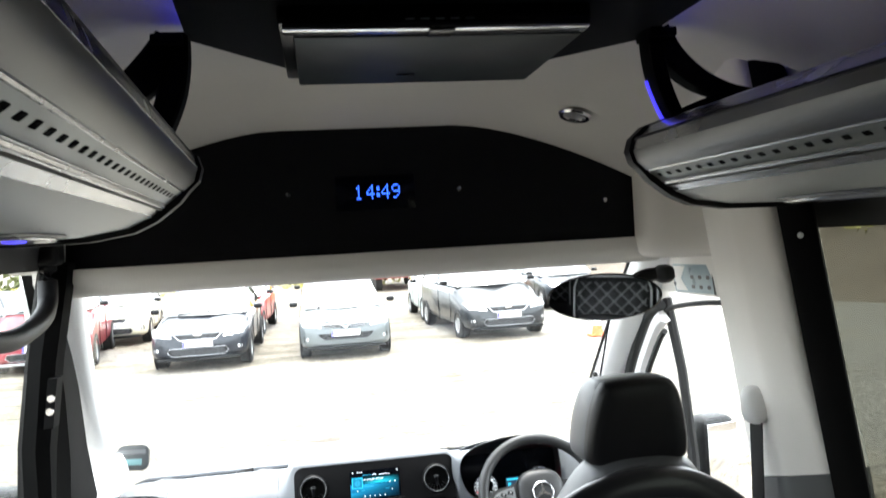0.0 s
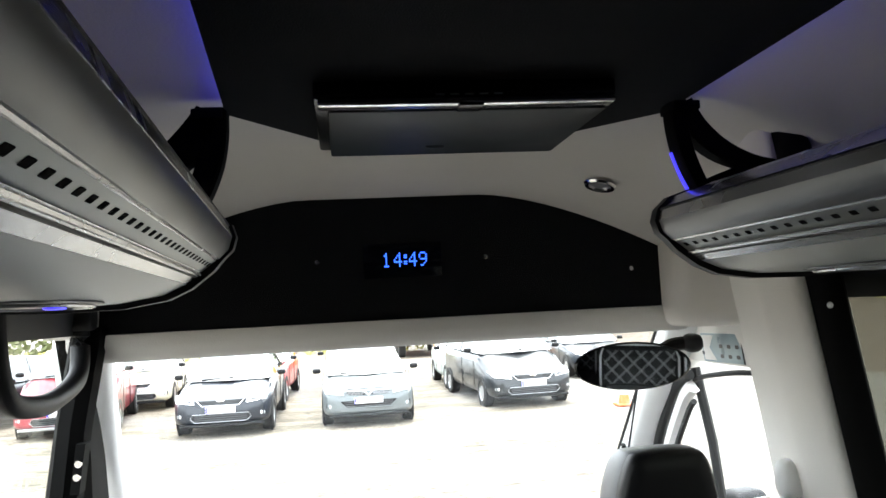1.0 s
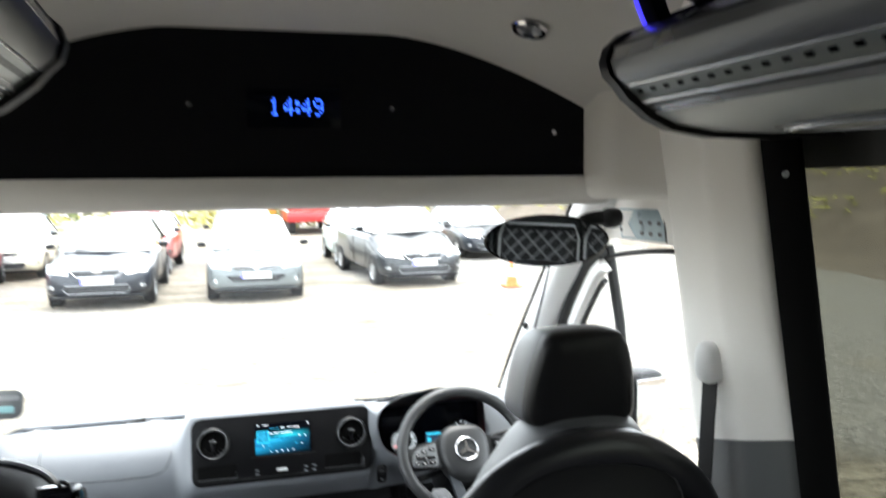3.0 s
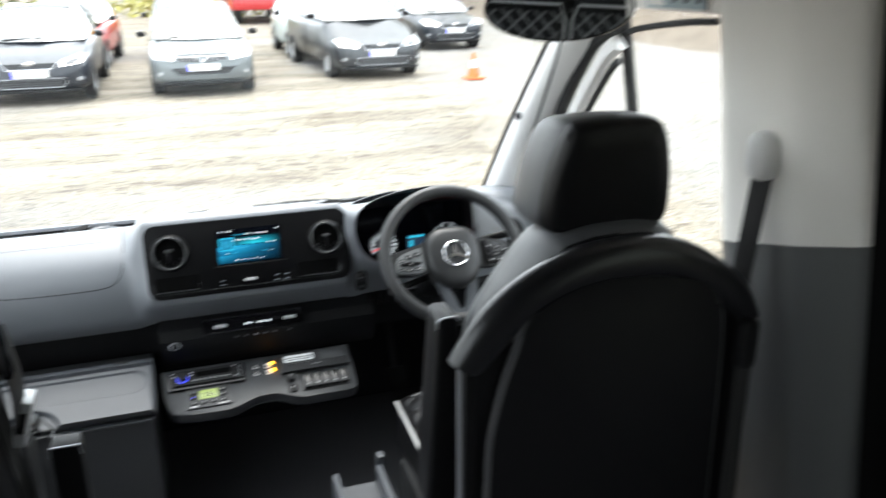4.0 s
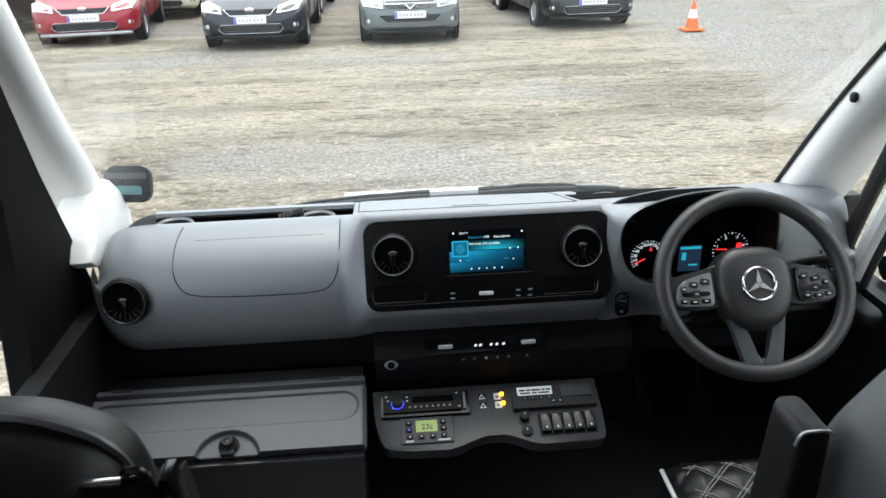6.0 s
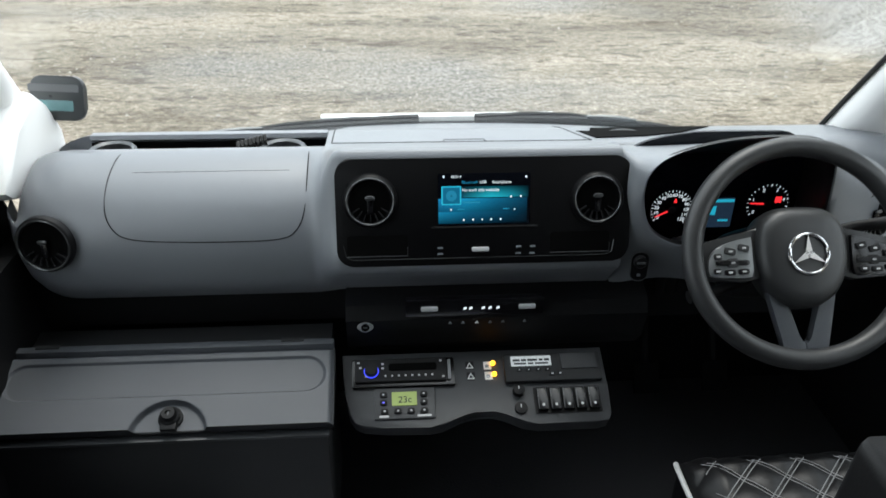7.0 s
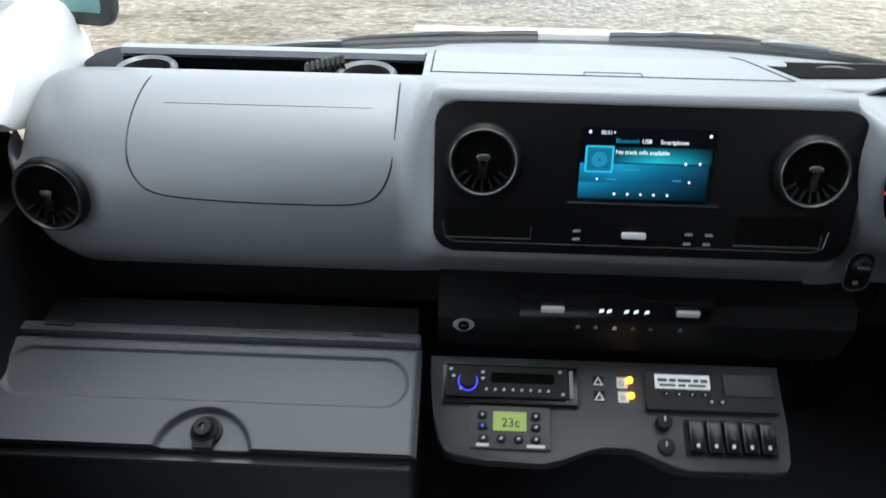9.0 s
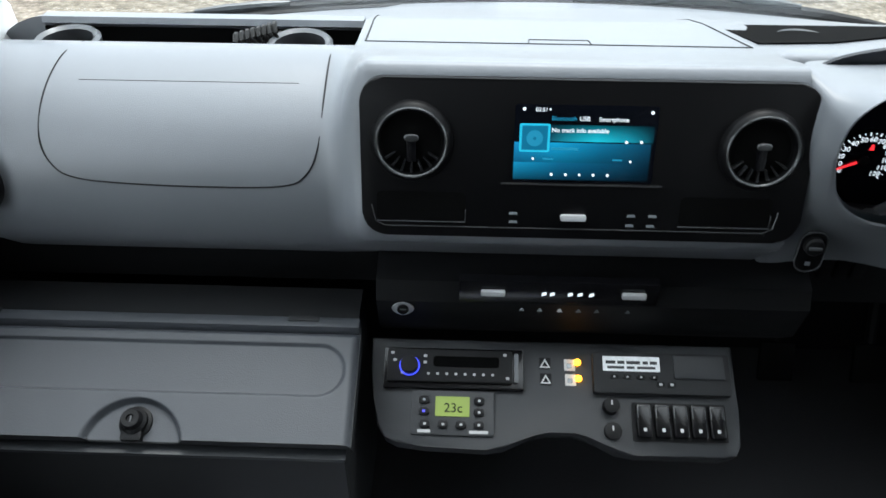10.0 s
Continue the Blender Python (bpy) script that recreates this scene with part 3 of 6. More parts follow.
    if side == 1:
        part("rubber_plug", moved(superbox(0.016, 0.016, 0.022, 0.8, 0.8), pose(0.783, 0.09, 1.035)), RUBBER, apillar, "small black plug")
        part("edge_cable", tube([(p.x - 0.056, p.y + 0.012, p.z + 0.008) for p in line], 0.005, 6), RUBBER, apillar, "black cable along the glass")

screen = thing("windscreen", "clear raked windscreen glass", "windscreen", kind="structure", at=(0, 0.1, 1.0))
part("pane", loft([[(-0.86, 0.60, 0.66), (0.90, 0.60, 0.66), (0.90, 0.605, 0.664), (-0.86, 0.605, 0.664)],
                   [(-0.80, -0.335, 1.50), (0.86, -0.335, 1.50), (0.86, -0.33, 1.504), (-0.80, -0.33, 1.504)]]), GLASS, screen).visible_shadow = False
def foot(x, out=0.0):
    """The bowed foot of the windscreen."""
    return 0.665 + out - 0.19 * ((x - 0.02) / 0.85) ** 2


XF = [-0.86 + 0.087 * i for i in range(21)]
part("lower_seal", tube([(x, foot(x, -0.012), 0.66) for x in XF], 0.009, 8), RUBBER, screen)
part("cowl", loft([[(x, foot(x), 0.656), (x, foot(x, 0.045), 0.652), (x, foot(x, 0.045), 0.60), (x, foot(x), 0.60)] for x in XF]), MATBLK, screen, "black cowl strip")
for x0, x1, up, label in ((-0.055, -0.80, 0.0, "black windscreen wiper curving along the foot of the glass"), (0.085, 0.63, 0.010, "black windscreen wiper resting at the foot of the glass")):
    w = thing("windscreen_wiper", label, "wiper", "wipers", at=(x0, foot(x0), 0.68))
    run = [x0 + (x1 - x0) * k / 14 for k in range(15)]
    rise = [up * math.sin(math.pi * k / 14) for k in range(15)]
    part("blade", tube([(x, foot(x, 0.004), 0.664 + r) for x, r in zip(run, rise)], [0.011] * 12 + [0.009, 0.007, 0.004], 8), RUBBER, w)
    part("arm", tube([(x, foot(x, 0.016), 0.669 + r + (0.004 if 2 < k < 7 else 0)) for k, (x, r) in enumerate(zip(run[:9], rise))], [0.013, 0.013, 0.011, 0.009, 0.008, 0.007, 0.007, 0.007, 0.006], 8), MATBLK, w)
    part("bridge", tube([(x, foot(x, 0.0), 0.676 + r) for x, r in zip(run[7:11], rise[7:11])], [0.004, 0.008, 0.008, 0.004], 8), GREYPOD, w)
solid("bonnet_edge", box(-0.30, 0.30, 0.715, 0.745, 0.54, 0.664, 0.008, bm=box(-0.75, 0.83, 0.72, 0.9, 0.40, 0.52, 0.02)), WHITEP, "white front end of the minibus below the glass", "bodywork", kind="structure")

sticker = thing("permit_holder", "dark plastic permit holder with a teal sheen on the windscreen", "holder", at=(-0.774, 0.36, 0.84))
sp = frame_on((-0.765, 0.345, 0.845), (1, -0.15, 0.0), (0, 0.3, 1.0))
part("badge", prism(rounded(-0.053, 0.053, -0.042, 0.042, 0.022), sp @ pose(0.006, 0, 0), 0.014, bevel=0.004), STICKER, sticker)
# teal reflection across the holder, painted as a thin band
part("sheen_band", prism(rounded(-0.042, 0.038, -0.024, -0.004, 0.004), sp @ pose(0, 0, 0.014), 0.001), TEALSHEEN, sticker)
part("badge_top", prism(rounded(-0.05, 0.05, 0.012, 0.026, 0.004), sp @ pose(0, 0, 0.014), 0.001), GREYPOD, sticker)

# ---- luggage racks ----
RACK_LINE = [(0.84, 1.80), (0.70, 1.755), (0.60, 1.728), (0.52, 1.708), (0.46, 1.688), (0.438, 1.668), (0.432, 1.648), (0.438, 1.628), (0.452, 1.615),
             (0.465, 1.605), (0.478, 1.595), (0.50, 1.578), (0.535, 1.562), (0.60, 1.552), (0.70, 1.55), (0.84, 1.556)]


def ribbon(pts, widths, X, y0=-1.182, y1=-1.148):
    """A flat bracket limb in the plane across the bus."""
    line = smooth_line([Vector((a, b, 0)) for a, b in pts], 4)
    k = len(line)
    ws = [w.x for w in smooth_line([Vector((w, 0, 0)) for w in widths], 4)]
    rings = []
    for i, p in enumerate(line):
        t = (line[min(i + 1, k - 1)] - line[max(i - 1, 0)]).normalized()
        n = Vector((-t.y, t.x, 0)) * ws[i] / 2
        a, b = p + n, p - n
        rings.append([(X(a.x), y0 + 0.004, a.y), (X(p.x + n.x * 0.8), y0, p.y + n.y * 0.8), (X(p.x - n.x * 0.8), y0, p.y - n.y * 0.8), (X(b.x), y0 + 0.004, b.y), (X(b.x), y1, b.y), (X(a.x), y1, a.y)])
    return loft(rings)


def rack(side):
    def X(x, y=-1.165):
        """Across the bus; the rack drifts a little to one side as it runs back."""
        x -= 0.011
        return (x if side == 1 else 2 * CX - x) + (0.036 if side == 1 else 0.058) * (-1.165 - max(y, -2.6))
    t = thing("luggage_rack", "silver overhead luggage rack with a slotted edge strip", "luggage rack", "luggage racks", at=(X(0.6), -3.0, 1.6))
    y0, y1 = -4.9, -1.165
    def strip(a, b, grow, mat_, name, label=""):
        pts = RACK_LINE[a:b]
        inner = [(x + 0.012, z + (0.0 if 5 <= a + i <= 10 else 0.008 * (1 if a + i > 9 else -1))) for i, (x, z) in enumerate(pts)]
        loop = pts + inner[::-1]
        return part(name, loft([[(X(x - grow, y), y, z) for x, z in loop] for y in (y0, -2.6, y1)]), mat_, t, label)
    strip(3, 6, 0.0, RACKTUBE, "upper_skin")
    strip(5, 7, 0.003, RACKTUBE, "edge_tube", "polished rounded edge")
    strip(6, 9, 0.002, RACKBAND, "edge_band", "dark metallic edge band")
    strip(8, 11, 0.0, RACKSLOT, "slot_strip", "greenish grey slotted strip")
    strip(10, 12, 0.001, RACKTUBE, "slot_edge")
    strip(11, 16, 0.0, RACKLOW, "lower_skin")
    part("groove", tube([(X(0.4365, y), y, 1.6665) for y in (y0, -2.6, y1)], 0.0035, 6), DASHLOW, t)
    part("ridge", tube([(X(0.4805, y), y, 1.5925) for y in (y0, -2.6, y1)], 0.003, 6), RACKTUBE, t)
    part("groove", tube([(X(0.4865, y), y, 1.5885) for y in (y0, -2.6, y1)], 0.0022, 6), DASHLOW, t)
    part("ridge", tube([(X(0.4545, y), y, 1.6145) for y in (y0, -2.6, y1)], 0.0025, 6), RACKTUBE, t)
    # slots are thin black plates, the shade of their depth painted on
    bm = bmesh.new()
    n = 118
    for i in range(n):
        y = y1 - 0.02 - i * 0.031
        a, b = Vector((X(0.4520, y), 0, 1.615)), Vector((X(0.478, y), 0, 1.595))
        m = frame_on((X(0.465, y), y, 1.605), (0, -side, 0), (a - b))
        prism(rounded(-0.0062, 0.0062, -0.0038, 0.0038, 0.0012, 2), m, 0.0005, bm)
    tagged(part("perforation", bm, HOLLOWSHADE, t, "row of small dark slots"), kind="stuff")
    # end cap, a little larger than the rack and rounded
    loop = [(X(x - 0.008), z) for x, z in RACK_LINE[3:9]] + [(X(x - 0.006), z - 0.008) for x, z in RACK_LINE[9:]]
    part("end_cap", loft([[(x, -1.163, z) for x, z in loop], [(x, -1.14, z) for x, z in loop]]), MATBLK, t, "black end cap")
    lens = part("reading_lamp", moved(superbox(0.13, 0.30, 0.008, 0.5, 0.6), pose(X(0.655, -1.4), -1.40, 1.5515)), RACKBAND, t, "recessed reading lamp with a blue light")
    part("lamp_rim", tube([(X(0.655, -1.4) + 0.062 * math.cos(q), -1.40 + 0.148 * math.sin(q), 1.5475) for q in (2 * math.pi * k / 32 for k in range(32))], 0.003, 6, closed=True), RACKTUBE, lens)
    if side < 0:
        part("lamp_lens", moved(superbox(0.022, 0.05, 0.004, 0.6, 0.8), pose(X(0.645, -1.33), -1.33, 1.5465)), BLUEDIM, lens)
    e = 0.468 if side == 1 else -0.285
    n = thing("night_light", "thin blue light strip along the ceiling panel edge", "light strip", "night lights", at=(e, -1.6, 1.85))
    e -= side * 0.02
    part("diffuser", loft([[(a, y, 1.8525), (a + 0.004, y, 1.8525), (a + 0.004, y, 1.8585), (a, y, 1.8585)] for a, y in ((e + (0.008 if side == 1 else 0.065), -2.1), (e, -1.15))]), BLUEHID, n)
    # bracket
    def BX(x):
        return X(x) + (0.0 if side == 1 else 0.022)
    b = thing("rack_bracket", "black forked bracket holding the luggage rack to the ceiling", "bracket", "rack brackets", at=(BX(0.49), -1.2, 1.85))
    A = [(0.473, 1.85), (0.474, 1.81), (0.481, 1.765), (0.496, 1.722), (0.512, 1.69)]
    B = [(0.482, 1.846), (0.505, 1.803), (0.545, 1.766), (0.60, 1.742), (0.66, 1.735)]
    C = [(0.505, 1.702), (0.54, 1.716), (0.585, 1.73), (0.64, 1.738)]
    k = 1.0 if side > 0 else 1.35
    part("front_leg", ribbon(A, [0.03 * k, 0.03 * k, 0.029 * k, 0.027 * k, 0.024 * k], BX), POSTBLK, b)
    part("rear_leg", ribbon(B, [0.036, 0.038 * k, 0.034 * k, 0.024, 0.012], BX), POSTBLK, b)
    part("base_bar", ribbon(C, [0.012, 0.014, 0.014, 0.012], BX), POSTBLK, b)
    part("foot", box(min(BX(0.458), BX(0.505)), max(BX(0.458), BX(0.505)), -1.195, -1.135, 1.83, 1.8458, 0.004), POSTBLK, b)
    # blue light caught on the leg's edge, added as a glowing tube
    if side > 0:
        part("blue_glint", tube([(BX(p.x) - 0.0150, -1.153, p.y) for p in smooth_line([Vector((a[0], a[1], 0)) for a in A[2:]], 4)], 0.004, 6), BLUEDIM, b, "glowing tube for blue light caught on the edge")


rack(1)
rack(-1)

# fold-down monitor
tv = thing("ceiling_monitor", "grey fold-down ceiling monitor folded shut", "monitor", at=(0.07, -1.15, 1.84))
part("housing", box(-0.142, 0.298, -1.328, -0.985, 1.818, 1.8455, 0.006), GLOSSBLK, tv)
flap = part("screen_flap", box(-0.122, 0.292, -1.30, -0.985, 1.806, 1.819, 0.005), SCREENOFF, tv, "slate grey flap")
part("front_bar", box(-0.136, 0.293, -1.335, -1.303, 1.808, 1.8175, 0.003), CHROME, tv, "bright front bar")
part("latch", box(0.063, 0.098, -1.34, -1.302, 1.804, 1.8075, 0.002), GLOSSBLK, tv)
for i in range(5):
    part("button", box(0.03 + i * 0.021, 0.043 + i * 0.021, -1.3325, -1.3305, 1.8215, 1.8235), PAPER, tv)
part("badge", moved(superbox(0.034, 0.012, 0.003, 0.6, 0.8), pose(0.06, -1.06, 1.8055)), GLOSSBLK, flap)

spot = thing("ceiling_spot", "round chrome rimmed ceiling spotlight, switched off", "spotlight", at=(0.485, -0.70, ceiling_z(0.485, -0.70)))
sm = pose(0.485, -0.70, ceiling_z(0.485, -0.70) - 0.001, 180 - 7, 16, 0)
part("rim", lathe([(0.036, 0.0), (0.038, 0.004), (0.034, 0.009), (0.026, 0.007), (0.024, 0.002)], sm), CHROME, spot)
part("lens", disc(sm @ pose(0, 0, 0.0), 0.024, 0.004, 24, bevel=0.001), SILVER, spot)

# interior mirror
mir = thing("interior_mirror", "oval black interior mirror on a pillar bracket", "mirror", at=(0.62, -0.45, 1.34))
mm = frame_on((0.625, -0.45, 1.344), Vector((1, -0.285, 0)), (0, -0.085, 1))
a, b = 0.149, 0.063
ov = [(a * math.cos(2 * math.pi * i / 48), b * math.sin(2 * math.pi * i / 48)) for i in range(48)]
part("case", loft([[tuple(mm @ Vector((u * k, v * k, w))) for u, v in ov] for k, w in ((0.55, -0.035), (0.85, -0.025), (0.98, -0.01), (1.0, 0.0), (0.965, 0.004))]), GLOSSBLK, mir)
part("glass", prism([(u * 0.95, v * 0.93) for u, v in ov], mm @ pose(0, 0, 0.0042), 0.001), MIRROR, mir, "mirror glass")
part("arm", tube(smooth_line([(0.69, -0.43, 1.36), (0.74, -0.44, 1.39), (0.785, -0.46, 1.395)], 4), 0.018, 8), MATBLK, mir)
part("mount", moved(superbox(0.05, 0.06, 0.05, 0.8, 0.8), pose(0.79, -0.46, 1.395)), MATBLK, mir)
part("cable", tube(smooth_line([(0.648, -0.42, 1.285), (0.645, -0.38, 1.2), (0.655, -0.3, 1.1), (0.68, -0.2, 1.02)], 5), 0.003, 6), RUBBER, mir)

notice = thing("notice_plate", "grey printed notice plate on the cream lining", "notice", at=(0.83, -0.5, 1.38))
nm = frame_on((wall_x(1, 1.385) - 0.016, -0.495, 1.379), (0.12, -1, 0), (-0.12, 0, 1))
part("plate", prism(rounded(-0.088, 0.088, -0.038, 0.038, 0.004, 2), nm, 0.003), NOTICE, notice)
part("plate_edge", prism([(0.084, -0.039), (0.089, -0.039), (0.089, 0.039), (0.084, 0.039)], nm @ pose(0, 0, 0.003), 0.001), RUBBER, notice)
part("pale_field", prism([(-0.083, -0.033), (-0.03, -0.033), (-0.055, 0.0), (-0.03, 0.033), (-0.083, 0.033)], nm @ pose(0, 0, 0.003), 0.0006), LINING, notice)
for k in range(3):
    for j in range(2):
        part("print_bar", prism(rounded(-0.01 + 0.034 * k, 0.004 + 0.034 * k, -0.026 + 0.026 * j, -0.016 + 0.026 * j, 0.003, 2), nm @ pose(0, 0, 0.003), 0.0008), STICKER, notice)
for k in range(2):
    part("print_bar", prism(rounded(-0.09, -0.08, -0.02 + 0.02 * k, -0.01 + 0.02 * k, 0.003, 2), nm @ pose(0, 0, 0.0036), 0.0008), STICKER, notice)

belt = thing("seat_belt_anchor", "cream belt guide on the pillar with a black belt", "seat belt", at=(0.83, -0.8, 1.11))
part("guide", moved(superbox(0.05, 0.06, 0.08, 0.7, 0.8), pose(0.778, -0.885, 1.135)), PILLAR, belt)
part("webbing", loft([[(x, y + 0.022, z), (x, y - 0.022, z), (x + 0.003, y - 0.022, z), (x + 0.003, y + 0.022, z)] for x, y, z in ((0.778, -0.885, 1.105), (0.80, -0.84, 0.9), (0.83, -0.79, 0.7), (0.86, -0.75, 0.4), (0.86, -0.75, 0.1))]), RUBBER, belt)

# ---- dashboard ----
dash = thing("dashboard", "charcoal moulded dashboard with round vents and a central screen", "dashboard", at=(0.05, 0.15, 0.6))
PL = [(0.53, 0.665), (0.42, 0.735), (0.33, 0.776), (0.30, 0.785), (0.296, 0.735), (0.205, 0.73), (0.198, 0.792), (0.19, 0.80), (0.165, 0.806), (0.125, 0.80), (0.08, 0.781), (0.042, 0.75), (0.02, 0.708), (0.016, 0.657), (0.031, 0.606), (0.062, 0.566)]
PC = [(0.53, 0.67), (0.42, 0.738), (0.33, 0.779), (0.30, 0.787), (0.296, 0.788), (0.205, 0.80), (0.20, 0.801), (0.19, 0.803), (0.15, 0.814), (0.10, 0.833), (0.066, 0.8445), (0.043, 0.838), (0.009, 0.75), (-0.023, 0.67), (0.006, 0.628), (0.045, 0.582)]
PR = [(0.53, 0.67), (0.42, 0.735), (0.33, 0.775), (0.30, 0.784), (0.296, 0.785), (0.205, 0.80), (0.20, 0.801), (0.19, 0.802), (0.175, 0.80), (0.165, 0.78), (0.16, 0.745), (0.158, 0.70), (0.158, 0.66), (0.158, 0.63), (0.158, 0.60), (0.165, 0.588)]
PE = [(0.53, 0.67), (0.42, 0.735), (0.33, 0.775), (0.30, 0.784), (0.296, 0.785), (0.205, 0.80), (0.20, 0.801), (0.19, 0.802), (0.165, 0.80), (0.14, 0.785), (0.12, 0.75), (0.10, 0.70), (0.07, 0.66), (0.06, 0.63), (0.075, 0.60), (0.13, 0.588)]


def blend(a, b, k):
    k = min(1.0, max(0.0, k))
    k = k * k * (3 - 2 * k)
    return [(p[0] + (q[0] - p[0]) * k, p[1] + (q[1] - p[1]) * k) for p, q in zip(a, b)]


def dash_profile(x):
    p = blend(PL, PC, (x + 0.268) / 0.05)
    if x < -0.2475:
        p = p[:3] + PL[3:8] + p[8:]
    elif x < -0.2:
        p = p[:3] + PC[3:8] + p[8:]
    if x > 0.26:
        p = blend(blend(PC, PR, (x - 0.262) / 0.024), PE, (x - 0.69) / 0.06)
    # the front edge follows the bowed foot of the windscreen
    y0 = 0.645 - 0.19 * ((x - 0.02) / 0.85) ** 2
    p = [(y0, p[0][1]), (min(p[1][0], y0 - 0.06), p[1][1])] + p[2:]
    # rounded ends
    e = max(0.0, (-0.685 - x) / 0.11, (x - 0.80) / 0.09)
    if e > 0:
        k = 1 - math.sqrt(max(0.0, 1 - min(e, 1) ** 2))
        p = [(y + 0.11 * k * (1 if y < 0.3 else 0.2), z - (0.085 if x < 0 else 0.05) * k if i < 12 else z + 0.03 * k) for i, (y, z) in enumerate(p)]
    face = smooth_line([Vector((y, z, 0)) for y, z in p[7:]], 4)
    return p[:7] + [(q.x, q.y) for q in face]


xs = [-0.795, -0.79, -0.78, -0.765, -0.745, -0.72] + [-0.70 + 0.02 * i for i in range(20)] + [-0.31, -0.30, -0.29, -0.28, -0.27, -0.26, -0.248, -0.247, -0.235, -0.225, -0.215, -0.205] + [-0.19 + 0.02 * i for i in range(23)] + [0.258, 0.262, 0.268, 0.274, 0.28, 0.286, 0.30, 0.32, 0.35] + [0.38 + 0.03 * i for i in range(14)] + [0.80, 0.83, 0.855, 0.875, 0.886, 0.89]
rings = []
for x in xs:
    p = dash_profile(x)
    rings.append([(x, y, z) for y, z in p] + [(x, 0.34, 0.576), (x, p[0][0] - 0.01, 0.62)])
part("body", loft(rings), DASH, dash, sharp=50)

# seams of the glove box lid and the top pad
def on_dash(x, s):
    """A point on the dashboard's face; s runs along the profile from the slot's edge down."""
    p = [Vector((y, z)) for y, z in dash_profile(x)[7:]]
    d = [0.0]
    for a, b in zip(p, p[1:]):
        d.append(d[-1] + (b - a).length)
    s = min(max(s, 0), d[-1] - 1e-6)
    for i in range(len(p) - 1):
        if d[i + 1] >= s:
            q = p[i].lerp(p[i + 1], (s - d[i]) / (d[i + 1] - d[i]))
            return Vector((x, q.x, q.y))


line = [on_dash(-0.594, 0.004), on_dash(-0.603, 0.05), on_dash(-0.608, 0.11), on_dash(-0.606, 0.165), on_dash(-0.592, 0.198), on_dash(-0.565, 0.213), on_dash(-0.5, 0.219), on_dash(-0.40, 0.221), on_dash(-0.32, 0.218),
        on_dash(-0.291, 0.203), on_dash(-0.277, 0.17), on_dash(-0.2735, 0.11), on_dash(-0.2735, 0.05), on_dash(-0.2735, 0.004)]
part("glove_box_seam", tube(smooth_line(line, 6), 0.0011, 6), DASHLOW, dash, "dark seam round the glove box lid")
part("glove_box_crease", tube(smooth_line([on_dash(x, 0.09) - Vector((0, -0.0003, 0.0003)) for x in (-0.57, -0.5, -0.4, -0.305)], 4), 0.0007, 6), DASHLOW, dash)
# tray floor and back painted black for the shade inside
part("tray_liner", box(-0.70, -0.2495, 0.2065, 0.2945, 0.7355, 0.742), HOLLOWSHADE, dash, "black sheet for the shade in the open tray")
part("tray_back", box(-0.70, -0.2495, 0.291, 0.2945, 0.742, 0.772), HOLLOWSHADE, dash)
part("tray_lip", loft([[(x, 0.298, 0.772), (x, 0.288, 0.779), (x, 0.292, 0.787), (x, 0.31, 0.786)] for x in (-0.70, -0.25)]), DASH, dash, "pale far edge of the tray")
part("tray_end", box(-0.249, -0.2475, 0.204, 0.296, 0.736, 0.786), DASHLOW, dash)
for x in (-0.645, -0.33, 0.33):
    part("tray_ring", lathe([(0.034, 0), (0.04, 0.004), (0.044, 0), (0.042, -0.03), (0.034, 0)], pose(x, 0.238, 0.778 if x < 0 else 0.788)), GREYPOD, dash, "cup holder ring in the tray")
part("coiled_lead", tube([(-0.412 + 0.0009 * i, 0.225 + 0.0007 * i + 0.010 * math.cos(i * 0.9), 0.785 + 0.010 * math.sin(i * 0.9)) for i in range(56)], 0.0035, 6), RUBBER, dash)


def top_z(x, y):
    """Height of the dashboard's top at x and y."""
    p = dash_profile(x)
    for a, b in zip(p, p[1:]):
        if b[0] <= y <= a[0]:
            return a[1] + (b[1] - a[1]) * (a[0] - y) / max(1e-6, a[0] - b[0])
    return p[8][1]


def top_line(pts, k=6):
    out = []
    for a, b in zip(pts, pts[1:]):
        for i in range(k + 1):
            x, y = a[0] + (b[0] - a[0]) * i / k, a[1] + (b[1] - a[1]) * i / k
            out.append((x, y, top_z(x, y)))
    return out


seam = top_line([(-0.236, 0.40), (-0.2365, 0.20), (0.25, 0.197), (0.205, 0.32), (0.20, 0.40)])
part("top_pad_seam", tube(seam, 0.0012, 6), DASHLOW, dash)
part("pad_grip", tube(top_line([(-0.03, 0.2), (-0.028, 0.217), (0.048, 0.217), (0.05, 0.2)], 3), 0.0009, 6), DASHLOW, dash)
# no hollow here: a black sheet on the dash top paints its shade
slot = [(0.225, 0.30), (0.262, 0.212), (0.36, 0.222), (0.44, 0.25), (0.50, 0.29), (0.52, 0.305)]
part("tray_slot", loft([[(x, y, top_z(0.3, y) - 0.004) for x, y in slot], [(x, y, top_z(0.3, y) + 0.0025) for x, y in slot]]), HOLLOWSHADE, dash, "black sheet for the shade in the open tray")

# lower fascia
low = loft([[(x, 0.06, 0.592), (x, 0.03, 0.586), (x, 0.0, 0.574), (x, -0.013, 0.55), (x, 0.0, 0.49), (x, 0.03, 0.455), (x, 0.12, 0.45), (x, 0.12, 0.592)] for x in (-0.215, 0.0, 0.33)])
part("lower_fascia", low, DASHLOW, dash)
part("footwell_fascia", loft([[(x, 0.10, 0.60), (x, 0.085, 0.56), (x, 0.10, 0.48), (x, 0.2, 0.44), (x, 0.3, 0.60)] for x in (-0.79, -0.5, -0.216)]), DASHLOW, dash)
